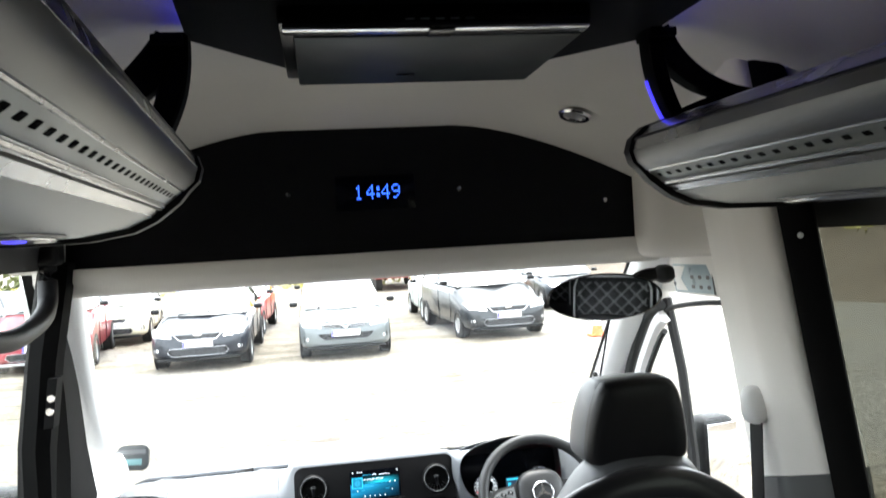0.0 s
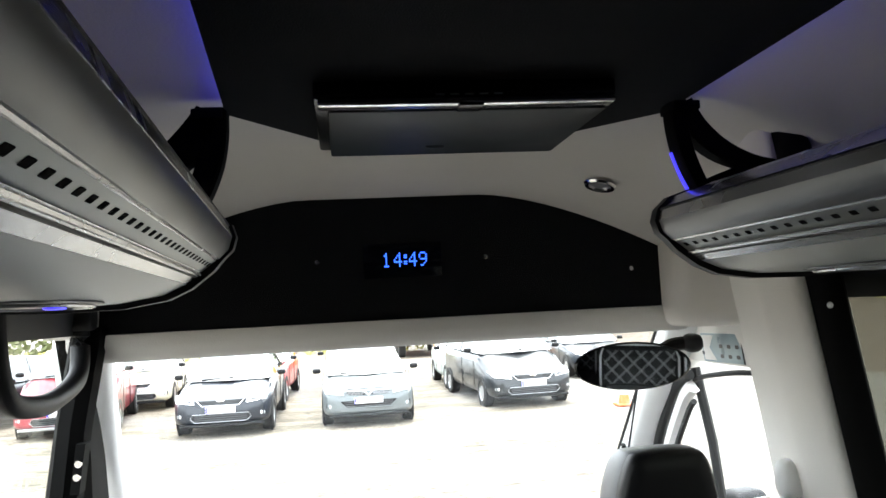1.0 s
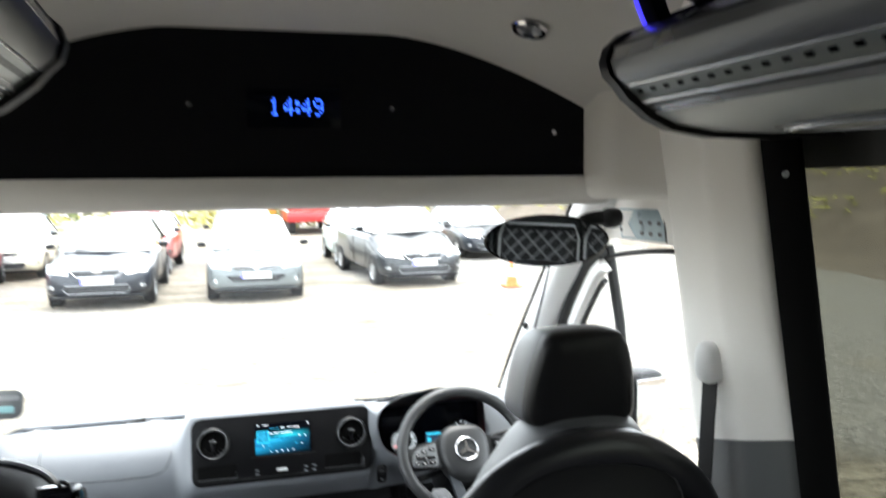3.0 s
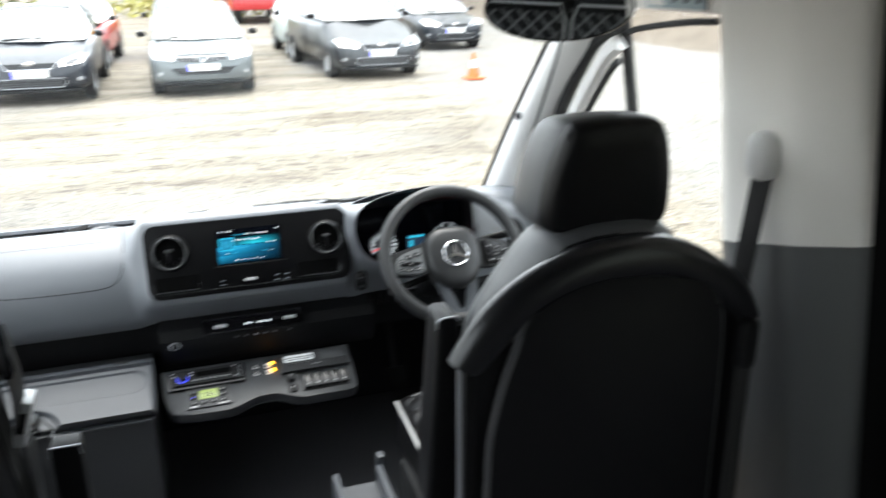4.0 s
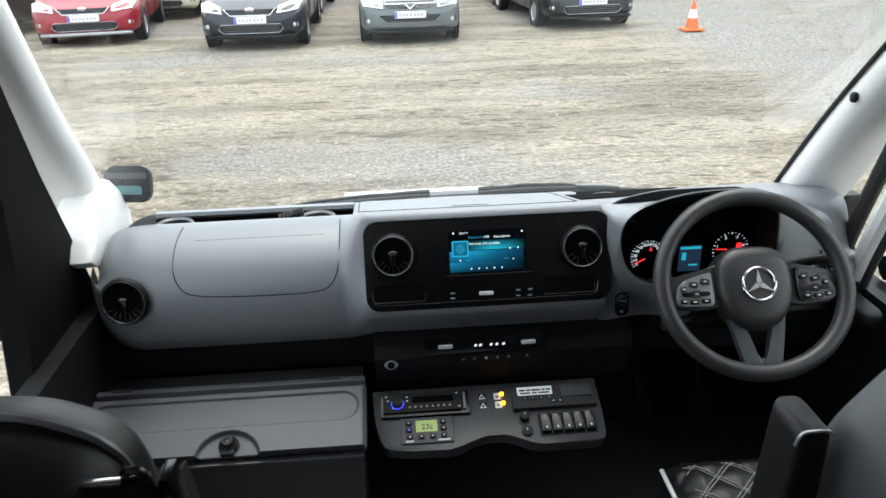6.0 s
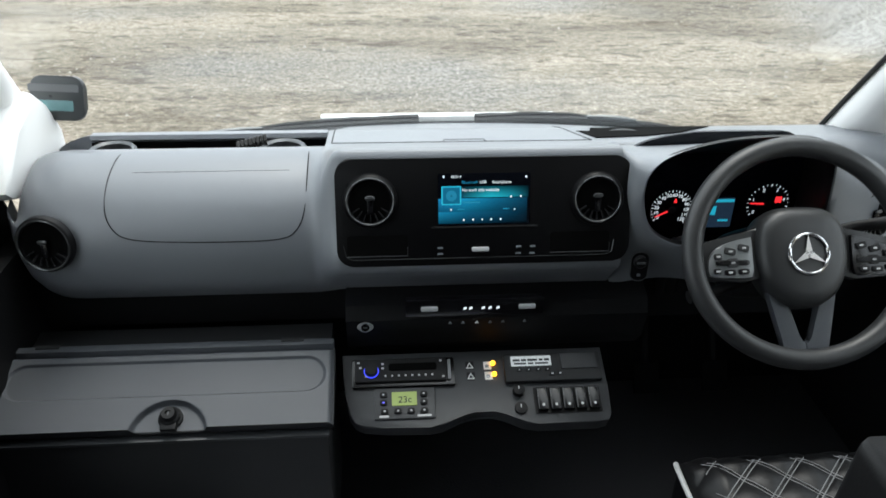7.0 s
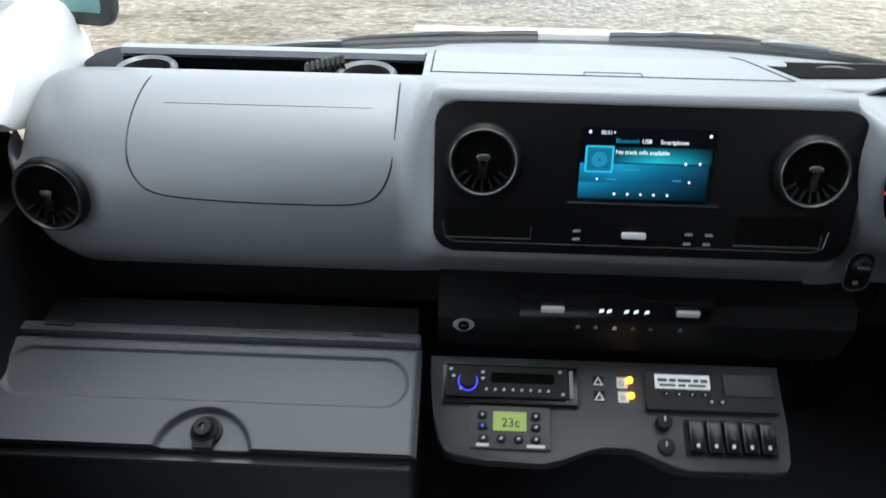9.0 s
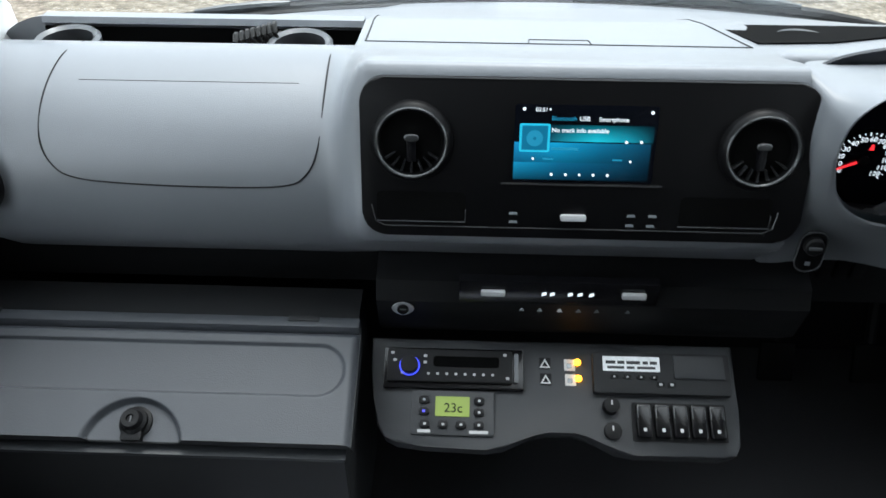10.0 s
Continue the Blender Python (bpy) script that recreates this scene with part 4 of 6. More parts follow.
part("knee_fascia", loft([[(x, 0.10, 0.60), (x, 0.075, 0.56), (x, 0.09, 0.47), (x, 0.2, 0.42), (x, 0.3, 0.60)] for x in (0.331, 0.6, 0.88)]), DASHLOW, dash)
for i in range(4):
    part("blank_switch", box(0.345 + i * 0.022, 0.363 + i * 0.022, 0.066, 0.078, 0.535, 0.575, 0.002), MATBLK, dash)
KM = frame_on((-0.181, -0.0125, 0.538), (1, 0, 0), (0, 0.1, 1))
ign = part("key_switch", prism([(0.0145 * math.cos(q) * abs(math.cos(q)) ** 0.6, 0.0105 * math.sin(q)) for q in (2 * math.pi * k / 24 for k in range(24))], KM, 0.003, bevel=0.001), SILVER, dash, "silver key switch surround")
part("key_barrel", lathe([(0.0075, 0.003), (0.0075, 0.005), (0.006, 0.0055), (0.0055, 0.0035), (0.0, 0.0035)], KM, 20), GLOSSBLK, ign)
part("key_slot", moved(box(-0.004, 0.004, -0.0008, 0.0008, 0.0037, 0.0043), KM), GREYPOD, ign)

bar = part("climate_bar", box(-0.11, 0.135, -0.024, -0.01, 0.562, 0.598, 0.003), GLOSSBLK, dash, "gloss black climate control bar")
for x in (-0.068, 0.104):
    part("rocker", box(x - 0.015, x + 0.015, -0.031, -0.0245, 0.578, 0.586, 0.0025), BUTTON, bar)
bf = frame_on((0, -0.0243, 0.575), (1, 0, 0), (0, 0, 1))
for x in (-0.008, 0.002, 0.024, 0.036, 0.05):
    part("symbol", prism([(x, 0.001), (x + 0.006, 0.003), (x + 0.0055, 0.0075), (x + 0.0005, 0.006)], bf, 0.0006), SCR_WHITE, bar)
for i, x in enumerate((-0.03, -0.007, 0.018, 0.042, 0.065, 0.104)):
    part("symbol", prism([(x - 0.0035, 0), (x + 0.0035, 0), (x + 0.001, 0.005), (x - 0.001, 0.005)], frame_on((0, -0.0148, 0.54), (1, 0, 0), (0, 0.0, 1)), 0.0008), WHITEMARK if i == 2 else PAPER, dash)

# centre panel
PO = Vector((-0.222, 0.034, 0.846))
PM = frame_on(PO, (1, 0, 0), (0, 0.052, 0.16))
W, H = 0.495, 0.182


def pc(xc, yc):
    return (xc - 45) * 0.000436, -(yc - 50) * 0.00045


panel2 = part("centre_panel", prism(rounded(0, W, -H - 0.004, -0.0055, 0.026), PM @ pose(0, 0, -0.02), 0.024, bevel=0.003), PANELBLK, dash, "black centre panel")
part("inner_rail", tube([tuple(PM @ Vector((*pc(x, y), 0.0045))) for x, y in ((70, 380), (80, 425), (105, 437), (1085, 437), (1112, 425), (1120, 380))], 0.0009, 6), RINGMET, panel2)
# the panel has no holes; flat black plates paint the cubbies' shade
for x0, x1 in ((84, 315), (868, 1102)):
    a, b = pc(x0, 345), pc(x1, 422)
    part("cubby", prism(rounded(a[0], b[0], b[1], a[1], 0.006), PM @ pose(0, 0, 0.0042), 0.0004), HOLLOWSHADE, panel2, "dark plate for the shaded cubby hole")
    part("cubby_edge", tube([tuple(PM @ Vector((*p, 0.0048))) for p in (pc(x0, 424), pc(x1, 424), pc(x1, 390))], 0.0006, 6), GREYPOD, panel2)


def vent(m, r, parent, wide=1.24):
    """A round air vent on the pose m, which looks out of the face."""
    v = part("air_vent", lathe([(r * wide, -0.003), (r * (wide * 0.6 + 0.44), 0.002), (r * (wide * 0.3 + 0.77), 0.0065), (r * 1.08, 0.009), (r * 1.04, 0.0105), (r * 0.95, 0.0095), (r * 0.90, 0.003), (r * 0.86, 0.0005), (0.0, 0.0004)], m, 48), PANELBLK, parent, "round black air vent in a soft bulge")
    # shallow black disc, painted as the shade inside the vent
    part("bowl", lathe([(r * 0.91, 0.0038), (r * 0.84, 0.0014), (0.0, 0.001)], m, 40), HOLLOWSHADE, v)
    part("bright_ring", lathe([(r * 0.945, 0.0098), (r * 0.965, 0.0112), (r * 1.0, 0.0118), (r * 1.035, 0.0108)], m, 48), RINGMET, v, "dark metal ring")
    for k in range(7):
        q = radians(213 + k * 19)
        c, s = math.cos(q), math.sin(q)
        ring = [(0.56 * r, 0.0005), (0.90 * r, 0.0014), (0.90 * r, -0.0014), (0.56 * r, -0.0005)]
        fin = [(u * c - w * s, u * s + w * c) for u, w in ring]
        part("fin", prism(fin, m @ pose(0, 0, 0.0012), 0.0062), FINGREY, v)
    part("knob", moved(box(-0.0055, 0.0055, -0.022, 0.008, 0.001, 0.0095, 0.002), m), GLOSSBLK, v)
    part("knob_cap", moved(superbox(0.017, 0.0085, 0.006, 0.6, 0.8), m @ pose(0, 0.006, 0.0105)), RINGMET, v)
    return v


vent(PM @ Matrix.Translation((*pc(176, 216), 0.003)), 0.0385, panel2)
vent(PM @ Matrix.Translation((*pc(1048, 222), 0.003)), 0.0385, panel2)
mv = frame_on((-0.701, 0.015, 0.706), (1, -0.1, 0), (0, 0.14, 1))
vent(mv, 0.0435, dash, 1.13)
vent(frame_on((0.752, 0.058, 0.705), (1, 0.3, 0), (0, 0.25, 1)), 0.0435, dash, 1.13)

scr = part("display", prism(rounded(*[pc(433, 0)[0], pc(787, 0)[0], pc(0, 312)[1], pc(0, 120)[1]], 0.003, 2), PM @ pose(0, 0, 0.0042), 0.0012), SCR_BLACK, panel2, "lit display in blue and black")
part("display_lip", prism([pc(405, 316), pc(405, 321), pc(815, 321), pc(815, 316)], PM @ pose(0, 0, 0.0042), 0.0014), RINGMET, panel2)


def on_scr(name, x0, y0, x1, y1, m, h=0.0016, r=0.0):
    a, b = pc(x0, y0), pc(x1, y1)
    o = rounded(a[0], b[0], b[1], a[1], r, 3) if r else [(a[0], b[1]), (b[0], b[1]), (b[0], a[1]), (a[0], a[1])]
    return part(name, prism(o, PM @ pose(0, 0, 0.0042 + h - 0.0002), 0.0002), m, scr)


def fade_mat(name, stops, lift, power):
    """Brightest part way along the strip and towards one long edge, as the display draws it."""
    m = mat(name, (0.002, 0.006, 0.01), 0.15, var=0)
    n, l = m.node_tree.nodes, m.node_tree.links
    tc, sx, rp, mr, mx = n.new("ShaderNodeTexCoord"), n.new("ShaderNodeSeparateXYZ"), n.new("ShaderNodeValToRGB"), n.new("ShaderNodeMapRange"), n.new("ShaderNodeVectorMath")
    l.new(tc.outputs["Generated"], sx.inputs[0])
    l.new(sx.outputs[0], rp.inputs[0])
    r = rp.color_ramp
    r.elements[0].position, r.elements[0].color = stops[0][0], (*stops[0][1], 1)
    r.elements[1].position, r.elements[1].color = stops[-1][0], (*stops[-1][1], 1)
    for at, c in stops[1:-1]:
        r.elements.new(at).color = (*c, 1)
    l.new(sx.outputs[2], mr.inputs[0])
    mr.inputs[3].default_value, mr.inputs[4].default_value = lift
    mx.operation = "SCALE"
    l.new(rp.outputs[0], mx.inputs[0])
    l.new(mr.outputs[0], mx.inputs["Scale"])
    l.new(mx.outputs[0], n["Principled BSDF"].inputs["Emission Color"])
    n["Principled BSDF"].inputs["Emission Strength"].default_value = power
    return m


STRIP1 = fade_mat("display_strip_upper", ((0.0, (0.006, 0.05, 0.08)), (0.45, (0.02, 0.36, 0.46)), (0.75, (0.012, 0.2, 0.27)), (1.0, (0.002, 0.02, 0.03))), (1.0, 0.12), 0.62)
STRIP2 = fade_mat("display_strip_lower", ((0.0, (0.012, 0.17, 0.34)), (0.3, (0.012, 0.22, 0.40)), (0.65, (0.006, 0.10, 0.19)), (1.0, (0.003, 0.03, 0.06))), (0.35, 1.0), 0.62)
STRIP3 = fade_mat("display_strip_foot", ((0.0, (0.012, 0.2, 0.36)), (0.35, (0.006, 0.09, 0.18)), (1.0, (0.001, 0.01, 0.02))), (0.15, 0.9), 0.6)
on_scr("foot_strip", 434, 262, 775, 306, STRIP3)
on_scr("track_strip", 522, 168, 780, 209, STRIP1)
on_scr("source_strip", 434, 212, 775, 262, STRIP2)
on_scr("cover_frame", 446, 166, 522, 236, SCR_CYAN, 0.0019, 0.002)
on_scr("cover_art", 452, 171, 516, 231, SCR_BLUE, 0.0022)
c0 = pc(484, 202)
part("cover_disc", disc(PM @ Matrix.Translation((*c0, 0.0066)), 0.009, 0.0002, 24), SCR_MID, scr)
part("cover_hole", disc(PM @ Matrix.Translation((*c0, 0.0069)), 0.0018, 0.0002, 16), SCR_BLUE, scr)


def scr_text(name, text, x, y, size, m=SCR_WHITE):
    words(name, text, PM @ Matrix.Translation((*pc(x, y), 0.0068)), size, m, scr)


scr_text("display_text", "Bluetooth", 523, 157, 0.0068, SCR_MID)
scr_text("display_text", "USB", 592, 157, 0.0066)
scr_text("display_text", "Smartphone", 640, 158, 0.0066)
scr_text("display_text", "No track info available", 525, 186, 0.0068)
scr_text("display_text", "02:51", 483, 136, 0.006)
on_scr("name_bar", 527, 224, 594, 230, SCR_MID, 0.002)
on_scr("time_bar", 507, 251, 533, 255, SCR_MID, 0.002)
on_scr("time_bar", 682, 251, 706, 255, SCR_MID, 0.002)
for x, y, s in ((455, 131, 9), (770, 135, 9), (482, 253, 7), (727, 256, 7), (713, 208, 8), (750, 207, 8), (531, 292, 8), (567, 292, 8), (602, 292, 7), (637, 292, 8), (673, 292, 8), (519, 131, 6)):
    on_scr("icon", x - s * 0.45, y - s * 0.45, x + s * 0.45, y + s * 0.45, SCR_WHITE, 0.0021, 0.0015)
part("volume_rocker", prism(rounded(*[pc(562, 0)[0], pc(628, 0)[0], pc(0, 412)[1], pc(0, 396)[1]], 0.002, 2), PM @ pose(0, 0, 0.0042), 0.006, bevel=0.001), BUTTON, panel2, "silver rocker button")
for x, y in ((440, 397), (440, 420), (745, 398), (743, 424), (800, 398), (797, 424)):
    a = pc(x, y)
    part("panel_mark", prism([(a[0] - 0.005, a[1] - 0.0015), (a[0] + 0.005, a[1] - 0.0015), (a[0] + 0.004, a[1] + 0.0015), (a[0] - 0.004, a[1] + 0.0015)], PM @ pose(0, 0, 0.0042), 0.0006), PAPER, panel2)
LS = frame_on((0.298, -0.0155, 0.653), (1, -0.05, 0), (0, 0.12, 1))
sw = part("light_switch", prism(rounded(-0.0155, 0.0155, -0.028, 0.026, 0.0135, 6), LS, 0.004, bevel=0.0015), PANELBLK, dash, "black oblong light switch")
part("switch_rim", tube([tuple(LS @ Vector((u, v, 0.0042))) for u, v in rounded(-0.0155, 0.0155, -0.028, 0.026, 0.0135, 6)], 0.0008, 6, closed=True), GREYPOD, sw)
part("switch_dial", lathe([(0.0115, 0.0), (0.0115, 0.007), (0.0095, 0.009), (0.0, 0.009)], LS @ pose(0, 0.009, 0.003), 24), MATBLK, sw)
part("dial_bar", moved(box(-0.007, 0.007, -0.0015, 0.0015, 0.0, 0.0025), LS @ pose(0, 0.009, 0.012)), GREYPOD, sw)
part("switch_mark", moved(box(-0.003, 0.003, -0.0025, 0.0025, 0.0, 0.0006), LS @ pose(0, -0.017, 0.0042)), PAPER, sw)

# instrument binnacle: a hooded opening in the dashboard's face
RIM = [(0.375, -0.014, 0.687), (0.333, -0.014, 0.70), (0.305, -0.014, 0.725), (0.29, -0.014, 0.765), (0.287, -0.014, 0.80), (0.293, -0.016, 0.828), (0.313, -0.018, 0.852), (0.35, -0.02, 0.870), (0.41, -0.022, 0.885),
       (0.47, -0.024, 0.891), (0.53, -0.024, 0.891), (0.565, -0.022, 0.886), (0.59, -0.02, 0.868), (0.606, -0.016, 0.838), (0.614, -0.012, 0.79), (0.617, -0.01, 0.73), (0.605, -0.01, 0.692), (0.54, -0.012, 0.682), (0.46, -0.014, 0.682)]
OUT = [(0.375, 0.035, 0.594), (0.315, 0.035, 0.592), (0.262, 0.036, 0.594), (0.262, 0.012, 0.75), (0.262, 0.038, 0.825), (0.264, 0.062, 0.842), (0.28, 0.11, 0.826), (0.32, 0.15, 0.81), (0.40, 0.175, 0.80),
       (0.47, 0.18, 0.798), (0.53, 0.18, 0.798), (0.60, 0.178, 0.798), (0.68, 0.17, 0.797), (0.76, 0.135, 0.785), (0.80, 0.10, 0.75), (0.80, 0.08, 0.68), (0.76, 0.05, 0.61), (0.56, 0.008, 0.598), (0.46, 0.006, 0.598)]


def loop_line(pts, k=4):
    p = [Vector(q) for q in pts]
    q = smooth_line(p[-2:] + p + p[:2], k)
    return q[2 * k:(len(p) + 2) * k]


rim, out = loop_line(RIM), loop_line(OUT)
mid = Vector((0.48, 0.0, 0.785))


def shrink(pts, k, dy, y=None):
    return [(mid.x + (p.x - mid.x) * k, p.y + dy if y is None else y, mid.z + (p.z - mid.z) * k) for p in pts]


half = [tuple(p.lerp(q, 0.45) + Vector((0, -0.005, -0.003 * min(1.0, max(0.0, (p.z - 0.80) / 0.06))))) for p, q in zip(rim, out)]
low = [tuple(p.lerp(q, 0.10) + Vector((0, -0.001, -0.002 if p.z > 0.84 else 0.0))) for p, q in zip(rim, out)]
binn = part("binnacle", loft([[tuple(p) for p in out], half, low, [tuple(p) for p in rim], shrink(rim, 0.985, 0.002)], caps=False), DASH, dash, "hooded instrument binnacle", sharp=70)
def deep(k, y):
    """The hood's section at depth y, opening downwards behind the rim."""
    return [(mid.x + (p.x - mid.x) * (0.97 if p.x < mid.x else 1.12), y, min(0.846 - 0.55 * max(0.0, y - 0.045) - 0.12 * (p.x - 0.48) ** 2, mid.z + (p.z - mid.z) * (k if p.z < mid.z else 0.6))) for p in rim]


part("hood_lining", loft([shrink(rim, 0.986, 0.0025), shrink(rim, 0.975, 0.014), deep(1.2, 0.045), deep(1.65, 0.125)], caps=False), MATBLK, binn)
part("cluster_face", prism([(x, z) for x, y, z in deep(1.66, 0.0)][::-1], frame_on((0, 0.125, 0), (1, 0, 0), (0, 0, 1)), 0.006), SCR_BLACK, binn, "black instrument face")
DY = 0.115


def dial(x, z, r, a0, a1, needle, n, numbers):
    d = part("dial", disc(frame_on((x, DY, z), (1, 0, 0), (0, 0, 1)), r, 0.001, 40), SCR_BLACK, binn, "dial with a red needle")
    m = frame_on((x, DY - 0.0012, z), (1, 0, 0), (0, 0, 1))
    for i in range(n):
        q = radians(a0 + (a1 - a0) * i / (n - 1))
        c, s = math.cos(q), math.sin(q)
        u0, u1, w = (0.88, 0.98, 0.0007) if i % 2 == 0 else (0.92, 0.98, 0.0004)
        part("tick", prism([(r * u * c - v * s, r * u * s + v * c) for u, v in ((u0, -w), (u1, -w), (u1, w), (u0, w))], m, 0.0005), SCR_WHITE, d)
    for i, word in enumerate(numbers):
        q = radians(a0 + (a1 - a0) * i / (len(numbers) - 1))
        words("dial_number", word, m @ pose(0.74 * r * math.cos(q), 0.74 * r * math.sin(q) - 0.003, 0), 0.0095, SCR_WHITE, d, "CENTER")
    q = radians(needle)
    c, s = math.cos(q), math.sin(q)
    part("needle", prism([(u * c - v * s, u * s + v * c) for u, v in ((0.2 * r, -0.0016), (0.85 * r, -0.0008), (0.85 * r, 0.0008), (0.2 * r, 0.0016))], m @ pose(0, 0, 0.001), 0.001), REDLED, d, "red needle")
    part("dial_cap", disc(m @ pose(0, 0, 0.001), r * 0.16, 0.003, 20), MATBLK, d)


dial(0.393, 0.694, 0.040, 215, -45, 206, 27, [str(k) for k in range(0, 130, 10)])
dial(0.577, 0.702, 0.041, 215, -35, 177, 21, list("012345"))
part("warning_light", prism([(-0.003, -0.004), (0.003, -0.004), (0.001, 0.004), (-0.001, 0.004)], frame_on((0.398, DY - 0.001, 0.712), (1, 0, 0), (0, 0, 1)), 0.0006), REDLED, binn)
part("warning_light", box(0.590, 0.602, DY - 0.002, DY - 0.001, 0.704, 0.716), REDLED, binn)
trip = part("trip_display", box(0.462, 0.512, DY - 0.003, DY - 0.001, 0.655, 0.716, 0.001), SCR_DIM, binn, "small blue trip display")
part("trip_bar", box(0.464, 0.51, DY - 0.0036, DY - 0.0031, 0.708, 0.714), SCR_CYAN, trip)
part("trip_bar", box(0.468, 0.478, DY - 0.0036, DY - 0.0031, 0.682, 0.700), SCR_CYAN, trip)
part("trip_bar", box(0.485, 0.505, DY - 0.0036, DY - 0.0031, 0.668, 0.672), SCR_CYAN, trip)
part("trip_knob", tube([(0.372, 0.03, 0.672), (0.375, 0.02, 0.673), (0.425, 0.06, 0.662)], [0.009, 0.0115, 0.0115], 18), GREYPOD, binn)

# sloping switch console
CO = Vector((-0.226, 0.001, 0.466))
CM = frame_on(CO, (1, 0, 0), (0, 0.13, 0.062))


def cc(x, y):
    return (x - 30 - 0.045 * max(0.0, x - 600)) * 0.000444, -(y - 205) * 0.000428


con = thing("switch_console", "grey sloping switch console below the dashboard", "console", at=(0.02, -0.06, 0.43))
ol = [(30, 206), (36, 300), (48, 400), (62, 478), (85, 515), (120, 532), (200, 540), (380, 545), (430, 538), (475, 515), (520, 490), (560, 480), (640, 480), (680, 490), (720, 515), (765, 540), (820, 548), (1080, 550), (1118, 540), (1134, 510), (1138, 400), (1138, 206)]
part("body", prism([cc(x, y) for x, y in ol], CM @ pose(0, 0, -0.035), 0.035, bevel=0.003), CONSOLE, con)


def block(name, x0, y0, x1, y1, h, m, parent, r=0.002, base=0.0, label="", bevel=0.0):
    a, b = cc(x0, y0), cc(x1, y1)
    return part(name, prism(rounded(a[0], b[0], b[1], a[1], r, 3), CM @ pose(0, 0, base), h, bevel=bevel), m, parent, label)


radio = thing("car_radio", "black car radio with a blue ringed knob", "radio", at=tuple(CM @ Vector((*cc(280, 305), 0.0))))
block("surround", 72, 240, 488, 368, 0.008, GLOSSBLK, radio, 0.003, bevel=0.001)
block("faceplate", 84, 248, 455, 350, 0.006, MATBLK, radio, 0.003, 0.008, bevel=0.001)
block("disc_slot", 220, 270, 415, 303, 0.0012, HOLLOWSHADE, radio, 0.004, 0.014)
a = cc(150, 302)
kn = part("volume_knob", disc(CM @ Matrix.Translation((*a, 0.014)), 0.0115, 0.011, 24, bevel=0.0015), MATBLK, radio)
part("knob_ring", lathe([(0.0118, 0.0), (0.0127, 0.003), (0.0136, 0.0)], CM @ Matrix.Translation((*a, 0.0142)), 32), BLUERING, kn, "blue lit ring")
for i in range(8):
    block("preset_button", 203 + i * 27, 322, 211 + i * 27, 329, 0.0015, WHITEMARK, radio, 0.001, 0.014)
for x, y in ((98, 262), (106, 285), (196, 270), (196, 290), (130, 325), (432, 262), (440, 335)):
    block("radio_mark", x - 5, y - 4, x + 5, y + 4, 0.001, WHITEMARK, radio, 0.0008, 0.014)
block("side_catch", 460, 255, 472, 345, 0.005, GREYPOD, radio, 0.001, 0.008)

ac = thing("climate_controller", "grey climate controller with a green display", "controller", at=tuple(CM @ Vector((*cc(280, 437), 0.0))))
block("plate", 160, 371, 402, 507, 0.004, CONSOLE, ac, 0.003, bevel=0.001)
lcd = block("display", 230, 390, 330, 450, 0.0015, LCDGREEN, ac, 0.001, 0.004, "green display")
words("display_digits", "23c", CM @ Matrix.Translation((*cc(255, 438), 0.006)), 0.017, GLOSSBLK, lcd)
for x, y, m in ((197, 402, REDLED), (197, 437, BLUEDIM), (358, 402, WHITEMARK), (358, 437, WHITEMARK), (201, 475, WHITEMARK), (254, 475, WHITEMARK), (306, 475, WHITEMARK), (358, 475, WHITEMARK)):
    bt = block("push_button", x - 15, y - 12, x + 15, y + 12, 0.004, MATBLK, ac, 0.004, 0.004, bevel=0.001)
    block("button_mark", x - 4, y - 3, x + 4, y + 4, 0.0006, PAPER if m is REDLED else m, bt, 0.001, 0.008)
block("print_bar", 180, 491, 218, 500, 0.0006, WHITEMARK, ac, 0.001, 0.004)
block("print_bar", 330, 491, 385, 500, 0.0006, WHITEMARK, ac, 0.001, 0.004)
for x, y in ((553, 275), (555, 325), (628, 278), (630, 325)):
    w = block("warning_label", x - 17, y - 18, x + 17, y + 18, 0.0008, PLATE if x > 600 else MATBLK, con, 0.001)
    t = [cc(x, y - 15), cc(x - 16, y + 14), cc(x + 16, y + 14)]
    if x < 600:
        part("triangle", prism(t, CM @ pose(0, 0, 0.0008), 0.0006), PLATE, w)
        t2 = [cc(x, y - 6), cc(x - 9, y + 10), cc(x + 9, y + 10)]
        part("triangle_centre", prism(t2, CM @ pose(0, 0, 0.0014), 0.0004), MATBLK, w)
    else:
        block("symbol", x - 9, y - 4, x + 6, y + 10, 0.0006, PAPER, w, 0.001, 0.0008)
for x, y in ((652, 270), (654, 321)):
    part("tell_tale", moved(superbox(0.009, 0.009, 0.008, 0.8, 0.9), CM @ Matrix.Translation((*cc(x, y), 0.003))), ORANGE, con, "amber warning light")
tac = thing("tachograph", "dark grey tachograph with a pale display", "tachograph", at=tuple(CM @ Vector((*cc(905, 305), 0.0))))
block("case", 697, 240, 1116, 368, 0.012, BOXDARK, tac, 0.003, bevel=0.0015)
td = block("display", 727, 254, 902, 300, 0.001, LCDWHITE, tac, 0.001, 0.012, "pale lit display")
for x, w in ((736, 30), (772, 22), (800, 42), (850, 16), (872, 22)):
    block("print_bar", x, 268, x + w, 278, 0.0004, CONSOLE, td, 0.0005, 0.013)
for x, w in ((740, 52), (800, 24), (832, 56)):
    block("print_bar", x, 285, x + w, 293, 0.0004, CONSOLE, td, 0.0005, 0.013)
block("paper_drawer", 944, 248, 1098, 320, 0.003, CONSOLE, tac, 0.002, 0.012, bevel=0.001)
